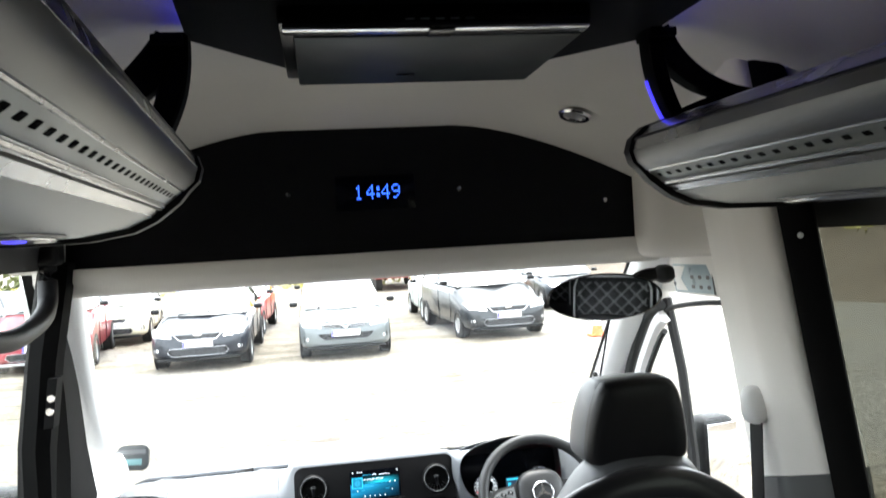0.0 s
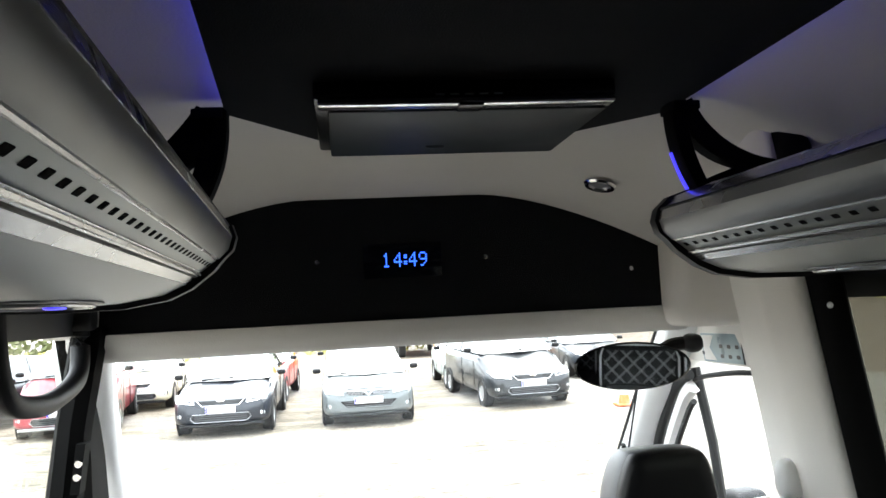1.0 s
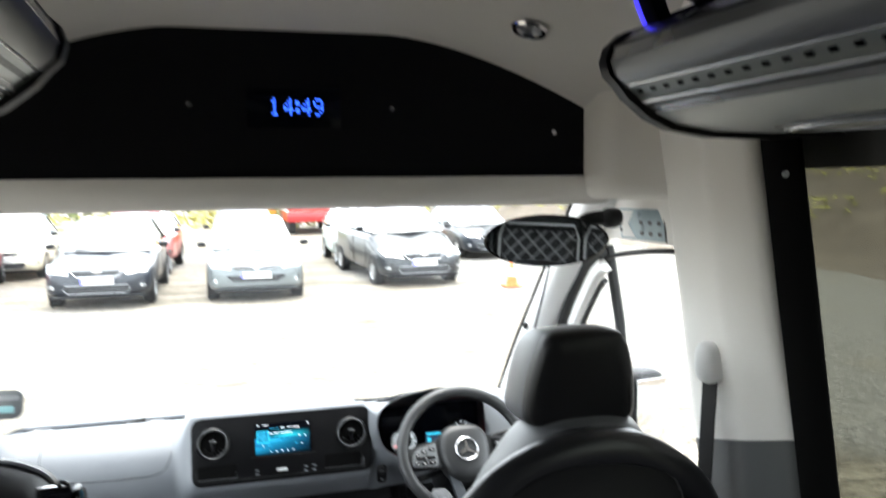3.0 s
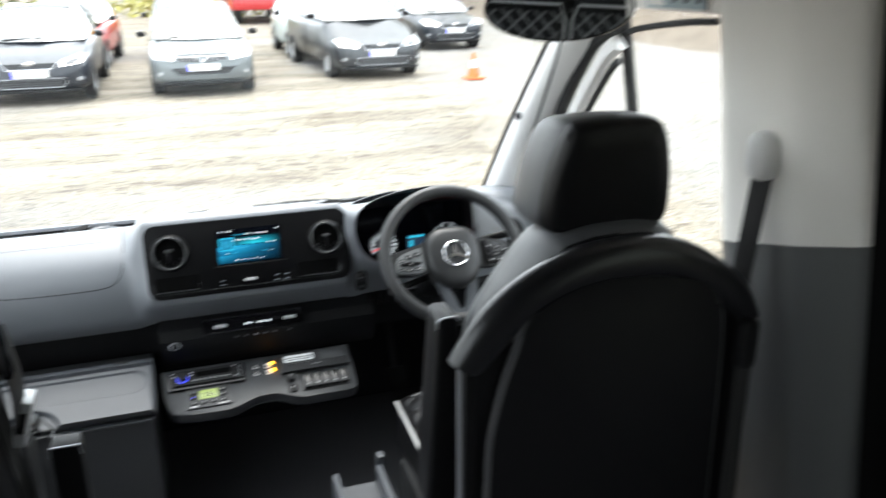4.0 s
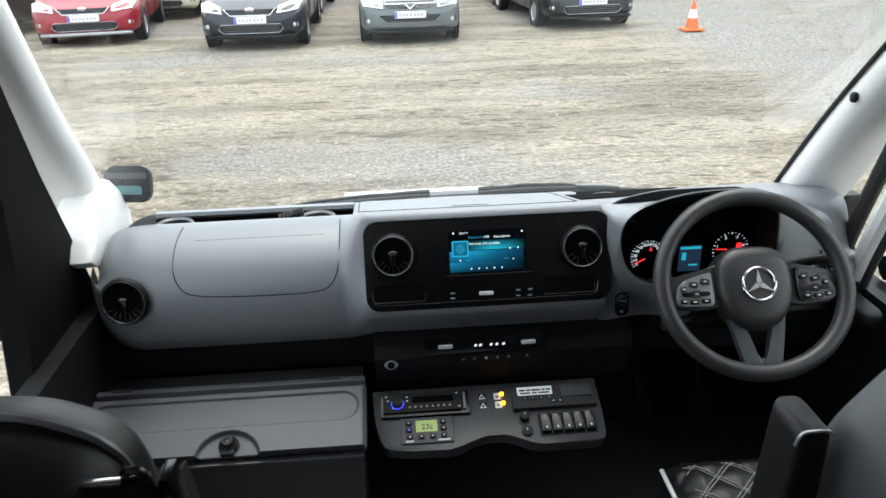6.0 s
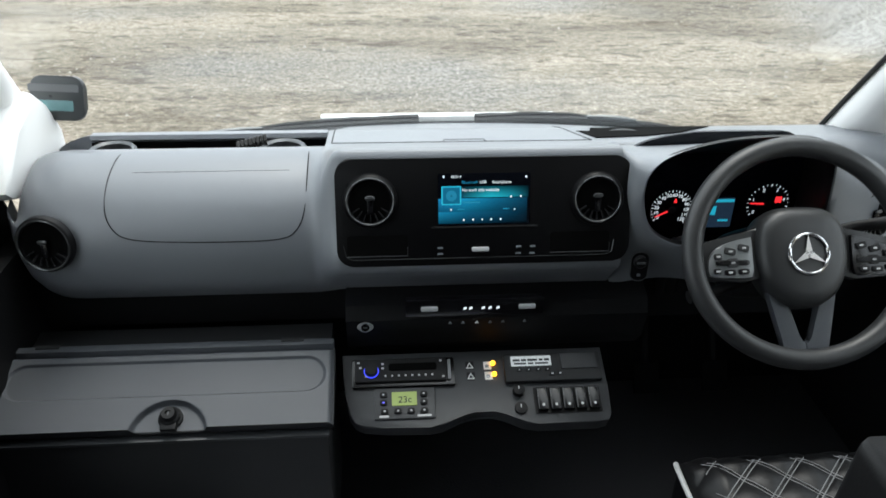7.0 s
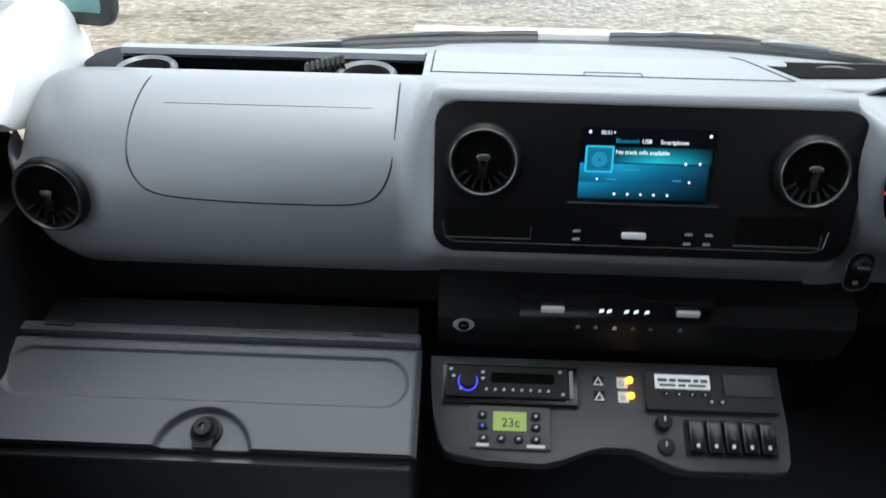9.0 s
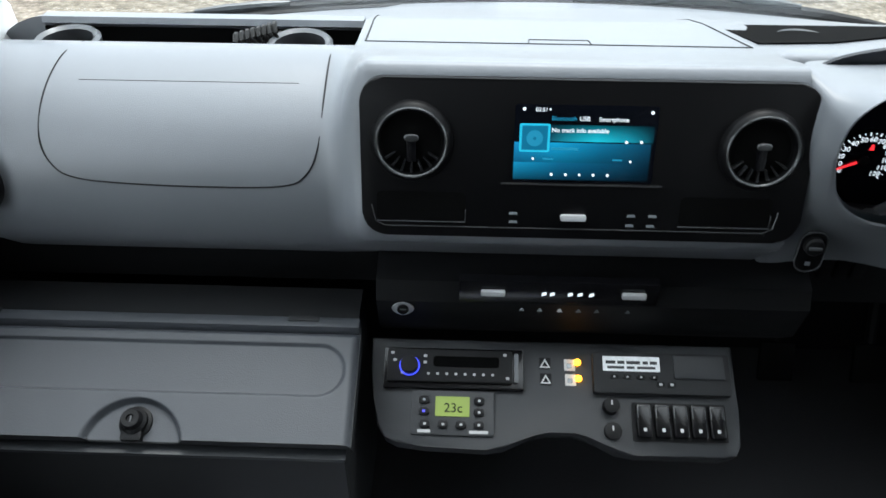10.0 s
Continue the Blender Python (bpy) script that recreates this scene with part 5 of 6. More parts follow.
for x in (760, 800, 842, 882):
    block("key", x - 12, 312, x + 12, 324, 0.002, MATBLK, tac, 0.002, 0.012)
    block("key_mark", x - 3, 316, x + 3, 321, 0.0006, WHITEMARK, tac, 0.0008, 0.014)
for x in (900, 934):
    block("key", x - 12, 332, x + 12, 347, 0.002, MATBLK, tac, 0.002, 0.012)
    block("key_mark", x - 5, 336, x + 5, 343, 0.0006, WHITEMARK, tac, 0.0008, 0.014)
for x, y, r, h in ((748, 405, 0.0105, 0.014), (752, 478, 0.0115, 0.005)):
    kb = part("knob", disc(CM @ Matrix.Translation((*cc(x, y), 0)), r, h, 20, bevel=0.0015), MATBLK, con)
    part("knob_mark", prism([(-0.001, 0), (0.001, 0), (0.001, 0.006), (-0.001, 0.006)], CM @ Matrix.Translation((*cc(x, y), h)), 0.0005), WHITEMARK, kb)
block("switch_frame", 812, 390, 1096, 505, 0.002, MATBLK, con, 0.003)
for x in (845, 900, 954, 1009, 1064):
    s = thing("rocker_switch", "black rocker switch with a small symbol", "switch", "console switches", at=tuple(CM @ Vector((*cc(x, 445), 0.002))))
    block("rocker", x - 23, 398, x + 23, 497, 0.009, GLOSSBLK, s, 0.003, 0.002, bevel=0.002)
    block("symbol", x - 5, 470, x + 5, 481, 0.0006, WHITEMARK, s, 0.001, 0.011)
    part("rocker_edge", tube([tuple(CM @ Vector((*cc(x + u, v), 0.0112))) for u, v in ((-19, 440), (-19, 404), (19, 404), (19, 440))], 0.0006, 6), GREYPOD, s)

# ---- storage locker ahead of the passenger ----
lk = thing("storage_locker", "grey floor-standing locker with a sloping lockable lid", "locker", at=(-0.52, -0.05, 0.08))
# lid face in the paler grey; carcass, lid front and sides darker
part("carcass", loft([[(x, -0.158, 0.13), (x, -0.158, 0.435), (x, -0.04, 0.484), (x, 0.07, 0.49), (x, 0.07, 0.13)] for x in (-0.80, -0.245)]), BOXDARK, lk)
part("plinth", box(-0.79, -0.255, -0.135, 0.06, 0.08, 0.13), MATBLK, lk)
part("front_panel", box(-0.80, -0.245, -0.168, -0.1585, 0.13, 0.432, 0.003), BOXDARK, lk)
part("front_edge", box(-0.803, -0.242, -0.176, -0.157, 0.433, 0.439, 0.002), CONSOLE, lk, "grey edge below the lid")
LM = frame_on((-0.805, -0.030, 0.500), (1, 0, 0), (0, 0.135, 0.053))
LW, LH = 0.569, 0.145
LOCK_U = 0.304


def step(d, w=0.004):
    k = min(1.0, max(0.0, d / w * 0.5 + 0.5))
    return k * k * (3 - 2 * k)


def lid_h(u, v):
    """Height of the lid's face: rounded edges, a pressed long oval and a half-round lock recess."""
    e = min(u, LW - u, -v)
    h = 0.016 - 0.010 * (1 - min(1.0, e / 0.009)) ** 2
    cu = min(max(u, 0.056), LW - 0.048)
    h -= 0.0048 * step(0.033 - math.hypot(u - cu, v + 0.052), 0.0024)
    h -= 0.011 * step(0.061 - math.hypot(u - LOCK_U, v + LH + 0.012), 0.003)
    return h


def lid_uv(a, b):
    return a * LW, -b * LH


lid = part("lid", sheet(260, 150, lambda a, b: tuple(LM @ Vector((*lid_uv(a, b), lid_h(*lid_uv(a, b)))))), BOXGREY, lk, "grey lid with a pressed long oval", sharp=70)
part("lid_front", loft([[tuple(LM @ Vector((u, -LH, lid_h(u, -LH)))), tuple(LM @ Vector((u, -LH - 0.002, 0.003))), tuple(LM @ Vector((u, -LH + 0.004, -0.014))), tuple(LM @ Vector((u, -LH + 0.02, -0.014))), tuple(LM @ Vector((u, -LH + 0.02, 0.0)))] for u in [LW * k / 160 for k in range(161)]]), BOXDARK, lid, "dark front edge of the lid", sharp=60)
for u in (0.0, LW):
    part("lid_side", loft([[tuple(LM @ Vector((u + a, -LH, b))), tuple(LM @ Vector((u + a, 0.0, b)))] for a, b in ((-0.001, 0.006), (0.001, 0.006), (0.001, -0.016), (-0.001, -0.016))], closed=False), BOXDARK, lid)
part("lid_back", box(-0.805, -0.237, -0.030, -0.012, 0.487, 0.517, 0.004), BOXGREY, lk)
for x in (-0.73, -0.31):
    part("lid_hinge", box(x - 0.02, x + 0.02, -0.022, -0.0125, 0.5172, 0.5195, 0.001), BOXDARK, lk)
lm = LM @ Matrix.Translation((LOCK_U, -LH + 0.022, 0.005))
lo = part("lock", lathe([(0.02, 0), (0.02, 0.004), (0.0165, 0.006), (0.0165, 0.012), (0.013, 0.015), (0.012, 0.021), (0.0105, 0.023), (0.005, 0.023), (0.0045, 0.020), (0.0, 0.020)], lm, 28), MATBLK, lid, "round black lock")
part("lock_tab", moved(box(-0.013, 0.013, -0.024, -0.008, 0.0, 0.011, 0.003), lm), MATBLK, lo)
part("lock_slot", moved(box(-0.0008, 0.0008, -0.004, 0.004, 0.0202, 0.0212), lm), GREYPOD, lo)

# ---- steering wheel ----
sw = thing("steering_wheel", "black leather steering wheel with grey spokes and a chrome emblem", "steering wheel", at=(0.515, -0.141, 0.737))
TILT = radians(36)
SM = frame_on((0.515, -0.132, 0.735), (1, 0, 0), (0, math.sin(TILT), math.cos(TILT)))
part("rim", tube([tuple(SM @ Vector((0.178 * math.cos(2 * math.pi * i / 64), (0.175 if i < 32 else 0.164) * math.sin(2 * math.pi * i / 64), 0))) for i in range(64)], 0.0165, 14, closed=True), WHEELBLK, sw)
hub_line = smooth_line([Vector((a, b, 0)) for a, b in ((0.0, 0.078), (0.04, 0.074), (0.066, 0.052), (0.074, 0.012), (0.069, -0.03), (0.05, -0.064), (0.022, -0.082), (0.0, -0.085))], 5)
hub_line = [(p.x, p.y) for p in hub_line] + [(-p.x, p.y) for p in hub_line[-2:0:-1]]
hub = part("hub", loft([[tuple(SM @ Vector((u * k, v * k, w))) for u, v in hub_line] for k, w in ((0.97, -0.045), (1.0, -0.022), (0.99, -0.006), (0.95, 0.006), (0.86, 0.013), (0.70, 0.0165), (0.45, 0.018), (0.2, 0.0185))]), WHEELBLK, sw, "black airbag cover", sharp=60)
for s in (-1, 1):
    arm = [(s * 0.06, 0.048), (s * 0.085, 0.040), (s * 0.13, 0.030), (s * 0.172, 0.020), (s * 0.176, -0.022), (s * 0.15, -0.036), (s * 0.09, -0.040), (s * 0.06, -0.034)]
    part("spoke", prism(arm if s < 0 else arm[::-1], SM @ pose(0, 0, -0.026), 0.02, bevel=0.004), WHEELBLK, sw)
    face = smooth_line([Vector((s * a, b, 0)) for a, b in ((0.082, 0.030), (0.105, 0.026), (0.135, 0.016), (0.150, 0.0), (0.154, -0.022), (0.148, -0.031), (0.115, -0.033), (0.084, -0.032), (0.0815, 0.0), (0.082, 0.030))], 3)[:-1]
    face = [(p.x, p.y) for p in face]
    # left pod coloured as lit, right pod and buttons as in shade
    pod = part("button_pod", prism(face if s < 0 else face[::-1], SM @ pose(0, 0, -0.007), 0.009, bevel=0.002), PODLIT if s < 0 else GLOSSBLK, sw, "button pod")
    for u, v, w, h in ((0.096, 0.013, 0.018, 0.011), (0.118, 0.008, 0.018, 0.011), (0.138, 0.0, 0.012, 0.010), (0.115, -0.010, 0.054, 0.009), (0.115, -0.010, 0.018, 0.015), (0.098, -0.024, 0.018, 0.009), (0.120, -0.025, 0.018, 0.009), (0.14, -0.023, 0.012, 0.009)):
        bt = part("wheel_button", moved(superbox(w, h, 0.005, 0.35, 0.45), SM @ pose(s * u, v, 0.0025, 0, 0, s * (14 if v > 0 else 0))), (BOXDARK if w < 0.02 and v > -0.02 else GLOSSBLK) if s < 0 else DASHLOW, pod)
        part("button_mark", moved(box(-0.003, 0.003, -0.0013, 0.0013, 0.0, 0.0005), SM @ pose(s * u, v, 0.0051)), WHITEMARK, bt)
    leg = [(s * 0.056, -0.058), (s * 0.046, -0.10), (s * 0.034, -0.158), (s * 0.026, -0.170), (0.0, -0.172), (0.0, -0.137), (s * 0.009, -0.135), (s * 0.013, -0.128), (s * 0.023, -0.078)]
    part("lower_spoke", prism(leg if s < 0 else leg[::-1], SM @ pose(0, 0, -0.024), 0.016, bevel=0.003), BOXGREY, sw, "grey lower spoke")
em = part("emblem_ring", tube([tuple(SM @ Vector((0.031 * math.cos(2 * math.pi * i / 40), 0.031 * math.sin(2 * math.pi * i / 40), 0.0205))) for i in range(40)], 0.0026, 8, closed=True), CHROME, sw, "chrome emblem ring")
for k in range(3):
    part("emblem_bar", prism([(-0.006, 0.0), (0.006, 0.0), (0.0, 0.03)], SM @ pose(0, 0, 0.0188) @ pose(0, 0, 0, 0, 0, 120 * k), 0.003), CHROME, em)
col = thing("steering_column", "black steering column shroud with a stalk", "column", at=(0.52, 0.0, 0.68))
part("shroud", moved(superbox(0.13, 0.12, 0.19, 0.4, 0.4), SM @ pose(0, 0, -0.12)), DASHLOW, col)
part("stalk", tube([tuple(SM @ Vector(p)) for p in ((0.05, 0.035, -0.06), (0.12, 0.05, -0.05), (0.19, 0.055, -0.045))], [0.008, 0.009, 0.012], 10), MATBLK, col)
part("stalk", tube([tuple(SM @ Vector(p)) for p in ((-0.05, -0.03, -0.06), (-0.12, -0.05, -0.05), (-0.17, -0.06, -0.045))], [0.008, 0.009, 0.011], 10), MATBLK, col)
for x in (0.44, 0.60):
    pd = thing("pedal", "black foot pedal in the footwell", "pedal", "pedals", at=(x, 0.2, 0.2))
    part("pad", moved(box(-0.03, 0.03, -0.006, 0.006, -0.035, 0.035, 0.004), pose(x, 0.20, 0.22, -30, 0, 0)), POSTBLK, pd)
    part("lever", tube([(x, 0.21, 0.22), (x, 0.30, 0.40), (x, 0.355, 0.50)], 0.009, 8), MATBLK, pd)

# ---- seats ----
def quilt_sheet(w, h, puff, cell, n=60, m_=60, edge=0.12):
    """Height of a diamond-quilted pad, over u and v from 0 to 1."""
    def f(u, v):
        a, b = (u * w + v * h) / cell, (u * w - v * h) / cell
        q = abs(math.sin(math.pi * a)) ** 0.5 * abs(math.sin(math.pi * b)) ** 0.5
        r = min(1.0, min(u, 1 - u) / edge) ** 0.5 * min(1.0, min(v, 1 - v) / edge) ** 0.5
        return puff * q + 0.035 * r
    return f


def stitches(place, w, h, cell, hf, parent, thread=0.0011):
    """Double rows of thread along the quilting's grooves."""
    bm = bmesh.new()
    for sgn in (1, -1):
        k0 = int(-h / cell) - 2
        for k in range(k0, int((w + h) / cell) + 3):
            for off in (-0.0045, 0.0045):
                pts = []
                for i in range(41):
                    y = h * i / 40
                    x = k * cell - sgn * y + off + (0 if sgn == 1 else 0)
                    if 0.03 * w < x < 0.97 * w and 0.03 < i / 40 < 0.97:
                        pts.append(place @ Vector((x, y, hf(x / w, y / h) + 0.0012)))
                if len(pts) > 2:
                    tube(pts, thread, 4, bm=bm)
    return tagged(part("stitching", bm, STITCH, parent, "white double stitching"), kind="stuff")


ds = thing("driver_seat", "black leather driver's seat with diamond quilting and white piping", "seat", at=(0.59, -0.55, 0.08))
CW, CL = 0.53, 0.50
hf = quilt_sheet(CW, CL, 0.008, 0.072, edge=0.08)
QM = pose(0.325, -0.755, 0.400, 2, 0, 0)
part("cushion_top", sheet(110, 104, lambda u, v: tuple(QM @ Vector((u * CW, v * CL, hf(u, v))))), LEATHER, ds, "quilted cushion top", sharp=80)
stitches(QM, CW, CL, 0.072, hf, ds, 0.0009)
part("cushion_side", box(0.322, 0.858, -0.79, -0.25, 0.29, 0.418, 0.022, seg=4), LEATHER, ds)
for a, b in ((-0.004, 0.0), (CW + 0.004, CW)):
    part("piping", tube([tuple(QM @ Vector(p)) for p in smooth_line([(a, 0.02, 0.002), (a, CL * 0.6, 0.002), (a, CL - 0.02, 0.0), (b, CL + 0.004, -0.006)], 5)], 0.0045, 8), PIPING, ds, "white piping")
part("seat_box", box(0.33, 0.83, -0.78, -0.32, 0.08, 0.29, 0.01), MATBLK, ds)
part("side_valance", box(0.305, 0.33, -0.76, -0.33, 0.2, 0.31, 0.01), BOXDARK, ds, "grey side valance")

def pad(half, cx, cz, slices, lean=0.0, z0=0.87, caps=True):
    """An upright cushion from half an outline of (half-width, height) and slices of (y, scale)."""
    hl = [(p.x, p.y) for p in smooth_line([Vector((a, b, 0)) for a, b in half], 5)]
    ol = [(cx + a, b) for a, b in hl] + [(cx - a, b) for a, b in hl[::-1]]
    return loft([[(cx + (x - cx) * q[1], q[0] - lean * (z - z0), cz + (z - cz) * q[-1]) for x, z in ol] for q in slices], caps=caps)


BH = [(0.20, 0.40), (0.21, 0.60), (0.216, 0.756), (0.213, 0.825), (0.185, 0.895), (0.155, 0.95), (0.13, 0.99), (0.10, 1.018), (0.05, 1.03), (0.005, 1.032)]
# front and sides in the lit leather colour, backs in the dark one
part("backrest", pad(BH, 0.555, 0.72, [(-0.64, 0.70), (-0.655, 0.86), (-0.675, 0.95), (-0.70, 0.988), (-0.725, 1.0), (-0.755, 0.995), (-0.79, 0.965), (-0.80, 0.945)], 0.25, caps=True), LEATHERLIT, ds, "leather backrest with bolsters, light on it painted grey", sharp=60)
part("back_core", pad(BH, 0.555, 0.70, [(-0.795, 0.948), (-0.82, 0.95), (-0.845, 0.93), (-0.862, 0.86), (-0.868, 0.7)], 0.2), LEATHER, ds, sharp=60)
part("back_seam", tube([(0.555 + s * a * 0.95, -0.802 - 0.25 * (b - 0.87), 0.72 + (b - 0.72) * 0.95) for s in (-1, 1) for a, b in (BH[::-1] if s < 0 else BH)][:10], 0.002, 6), LEATHER, ds)
HH = [(0.095, 1.012), (0.11, 1.02), (0.114, 1.047), (0.108, 1.102), (0.096, 1.152), (0.083, 1.182), (0.064, 1.195), (0.005, 1.199)]
hr = part("headrest", pad(HH, 0.552, 1.03, [(-0.665, 0.85, 0.80), (-0.675, 0.98, 0.90), (-0.695, 1.03, 0.95), (-0.72, 1.05, 0.975), (-0.75, 1.045, 0.99), (-0.775, 1.015, 1.0), (-0.78, 1.0, 0.995)], 0.12, 1.1), LEATHERLIT, ds, sharp=60)
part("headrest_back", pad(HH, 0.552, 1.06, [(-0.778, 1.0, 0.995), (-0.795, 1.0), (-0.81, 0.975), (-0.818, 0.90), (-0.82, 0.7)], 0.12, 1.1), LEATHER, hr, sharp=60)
rings = []
for z, a, b, r in ((0.46, 0.264, 0.310, 0.012), (0.465, 0.257, 0.317, 0.012), (0.48, 0.255, 0.319, 0.012), (0.66, 0.267, 0.3205, 0.012), (0.80, 0.278, 0.3215, 0.012), (0.838, 0.281, 0.3215, 0.012), (0.847, 0.283, 0.3205, 0.011), (0.851, 0.288, 0.316, 0.008)):
    rings.append([(x, y, z) for x, y in rounded(a, b, -0.722, -0.648, r, 4)])
arm = part("armrest", loft(rings), MATBLK, ds, "folded-up black armrest", sharp=50)
part("armrest_cap", tube(smooth_line([(0.2805, -0.717, 0.832), (0.282, -0.7195, 0.845), (0.289, -0.719, 0.851), (0.314, -0.719, 0.851), (0.3205, -0.7195, 0.845)], 3), 0.0022, 6), SILVER, arm, "bright silver top edge")

sh = thing("seat_back_shield", "black moulded shield with an arched rim behind the driver's seat", "shield", at=(0.57, -0.9, 0.08))
arc = smooth_line([Vector((x, -0.905, z)) for x, z in ((0.238, 0.872), (0.253, 0.897), (0.28, 0.935), (0.313, 0.966), (0.352, 0.992), (0.40, 1.014), (0.45, 1.029), (0.505, 1.035), (0.56, 1.034), (0.612, 1.024), (0.665, 1.0), (0.72, 0.962), (0.758, 0.925), (0.785, 0.88))], 5)
rings, face = [], []
for i, p in enumerate(arc):
    a, b = arc[max(i - 1, 0)], arc[min(i + 1, len(arc) - 1)]
    t = (b - a).normalized()
    n, w = Vector((0, -1, 0)), Vector((t.z, 0, -t.x))
    k = math.sin(math.pi * i / (len(arc) - 1)) ** 0.5
    wide, deep_ = 0.024 + 0.014 * k, 0.026 + 0.006 * k
    rings.append([tuple(p + wide * w + wide * math.cos(q) * w + deep_ * math.sin(q) * n) for q in (2 * math.pi * m / 16 for m in range(16))])
    face.append(p + wide * w)
part("rim", loft(rings), RIMBLK, sh, "satin black arched rim", sharp=60)
ol = [(0.252, 0.12), (0.768, 0.12)] + [(p.x, p.z) for p in face[::-1]]
part("back_panel", prism(ol, frame_on((0, -0.895, 0), (1, 0, 0), (0, 0, 1)), 0.026), MATBLK, sh)
inner = smooth_line([Vector(p) for p in ((0.285, 0.14, 0), (0.288, 0.40, 0), (0.291, 0.60, 0), (0.296, 0.73, 0), (0.306, 0.79, 0), (0.318, 0.838, 0), (0.336, 0.89, 0), (0.352, 0.935, 0), (0.40, 0.966, 0), (0.47, 0.982, 0), (0.55, 0.98, 0), (0.62, 0.965, 0), (0.672, 0.94, 0), (0.69, 0.88, 0), (0.696, 0.80, 0), (0.70, 0.66, 0), (0.705, 0.40, 0), (0.71, 0.14, 0))], 4)
part("pad", prism([(p.x, p.y) for p in inner][::-1], frame_on((0, -0.915, 0), (1, 0, 0), (0, 0, 1)), 0.026, bevel=0.012), LEATHER, sh, "black leather back pad")
# pad edge rolls carry the pale reflection in their colour
for i0, i1 in ((0, 7), (12, 17)):
    run = inner[i0 * 4:i1 * 4 + 1]
    part("pad_roll", tube([(p.x, -0.932, p.y) for p in run], [0.0085 * min(1.0, 0.25 + 0.25 * min(k, len(run) - 1 - k)) for k in range(len(run))], 8), ROLLSHEEN, sh, "satin edge roll, its sheen painted grey")
for x in (0.261, 0.270):
    part("side_rib", tube([(x, -0.921, 0.86), (x, -0.921, 0.5), (x, -0.921, 0.14)], 0.003, 6), MATBLK, sh)
part("edge_strip", tube([(0.2485, -0.921, 0.868), (0.2485, -0.921, 0.6), (0.2485, -0.921, 0.14)], 0.0038, 8), SILVER, sh, "bright edge strip")
part("belt_guide", moved(superbox(0.03, 0.03, 0.09, 0.4, 0.5), pose(0.735, -0.95, 0.84)), MATBLK, sh)
part("belt_webbing", tube([(0.735, -0.95, 0.81), (0.74, -0.95, 0.5), (0.74, -0.945, 0.13)], 0.014, 6), RUBBER, sh)

tray = thing("seat_side_tray", "grey open storage tray beside the driver's seat", "tray", at=(0.17, -0.6, 0.08))
part("outer_wall", box(0.120, 0.134, -0.735, -0.463, 0.081, 0.398, 0.004), BOXGREY, tray)
part("inner_wall", box(0.216, 0.230, -0.735, -0.463, 0.081, 0.398, 0.004), BOXGREY, tray)
part("tray_floor", box(0.1345, 0.2155, -0.73, -0.47, 0.352, 0.362), BOXGREY, tray)
part("front_post", box(0.225, 0.24, -0.455, -0.43, 0.081, 0.41, 0.004), BOXGREY, tray)
part("shelf_face", box(0.1345, 0.2155, -0.735, -0.715, 0.10, 0.351), MATBLK, tray)
# blue light on the shelves, added as glowing boxes
for z in (0.30, 0.22):
    part("blue_shelf_glow", box(0.15, 0.20, -0.739, -0.7355, z, z + 0.03, 0.001), BLUEDIM, tray)

# seat on the entrance side, seen from behind
ls = thing("passenger_seat", "black leather passenger seat with a belt clipped to its shoulder", "seat", "cab passenger seat", at=(-0.62, -0.95, -0.12))
PH = [(0.222, 0.32), (0.226, 0.6), (0.226, 0.85), (0.225, 0.99), (0.218, 1.037), (0.203, 1.062), (0.18, 1.077), (0.15, 1.088), (0.10, 1.092), (0.005, 1.093)]
part("backrest", pad(PH, -0.572, 0.7, [(-0.86, 0.85), (-0.875, 0.95), (-0.90, 0.99), (-0.93, 1.0), (-0.96, 0.995), (-0.99, 0.975), (-1.02, 0.945), (-1.035, 0.92)], 0.06), LEATHER, ls, sharp=60)
part("rear_shell", pad(PH, -0.572, 0.68, [(-1.03, 0.92), (-1.05, 0.90), (-1.062, 0.86), (-1.068, 0.7)], 0.06), POSTBLK, ls, "plain black back shell", sharp=60)
part("piping", tube(smooth_line([(-0.572 + s * a, -0.932 - 0.06 * (b - 0.87), b + 0.002) for a, b, s in [(a, b, -1) for a, b in PH[2:]] + [(a, b, 1) for a, b in PH[:1:-1]]], 4), 0.0035, 6), SEATPIPE, ls, "grey edge piping")
part("cushion", box(-0.81, -0.345, -0.90, -0.42, 0.24, 0.40, 0.04, seg=4), MATBLK, ls)
part("seat_frame", box(-0.78, -0.40, -0.88, -0.48, -0.12, 0.24, 0.01), MATBLK, ls)
bar = part("belt_bar", tube([(-0.43, -0.985, 1.046), (-0.385, -0.98, 1.047), (-0.331, -0.97, 1.044)], 0.0105, 12), GLOSSBLK, ls, "black shoulder bar")
part("bar_collar", tube([(-0.385, -0.981, 1.0465), (-0.376, -0.979, 1.0465)], 0.0135, 12), GLOSSBLK, bar)
part("bar_clip", box(-0.376, -0.345, -0.983, -0.975, 1.0555, 1.0585, 0.001), CHROME, bar)
part("belt_loop", tube(smooth_line([(-0.344, -0.975, 1.062), (-0.334, -0.97, 1.055), (-0.329, -0.965, 1.02), (-0.331, -0.96, 0.992), (-0.338, -0.96, 0.986), (-0.345, -0.965, 1.0), (-0.347, -0.972, 1.04), (-0.344, -0.975, 1.062)], 4), 0.0032, 8), GLOSSBLK, bar)
part("loop_keeper", box(-0.344, -0.330, -0.968, -0.952, 0.984, 0.989, 0.001), CHROME, bar)
part("guide_plate", moved(box(-0.0045, 0.0045, -0.012, 0.012, -0.034, 0.034, 0.002), pose(-0.321, -0.955, 1.012, 0, -6, 0)), GLOSSBLK, bar)


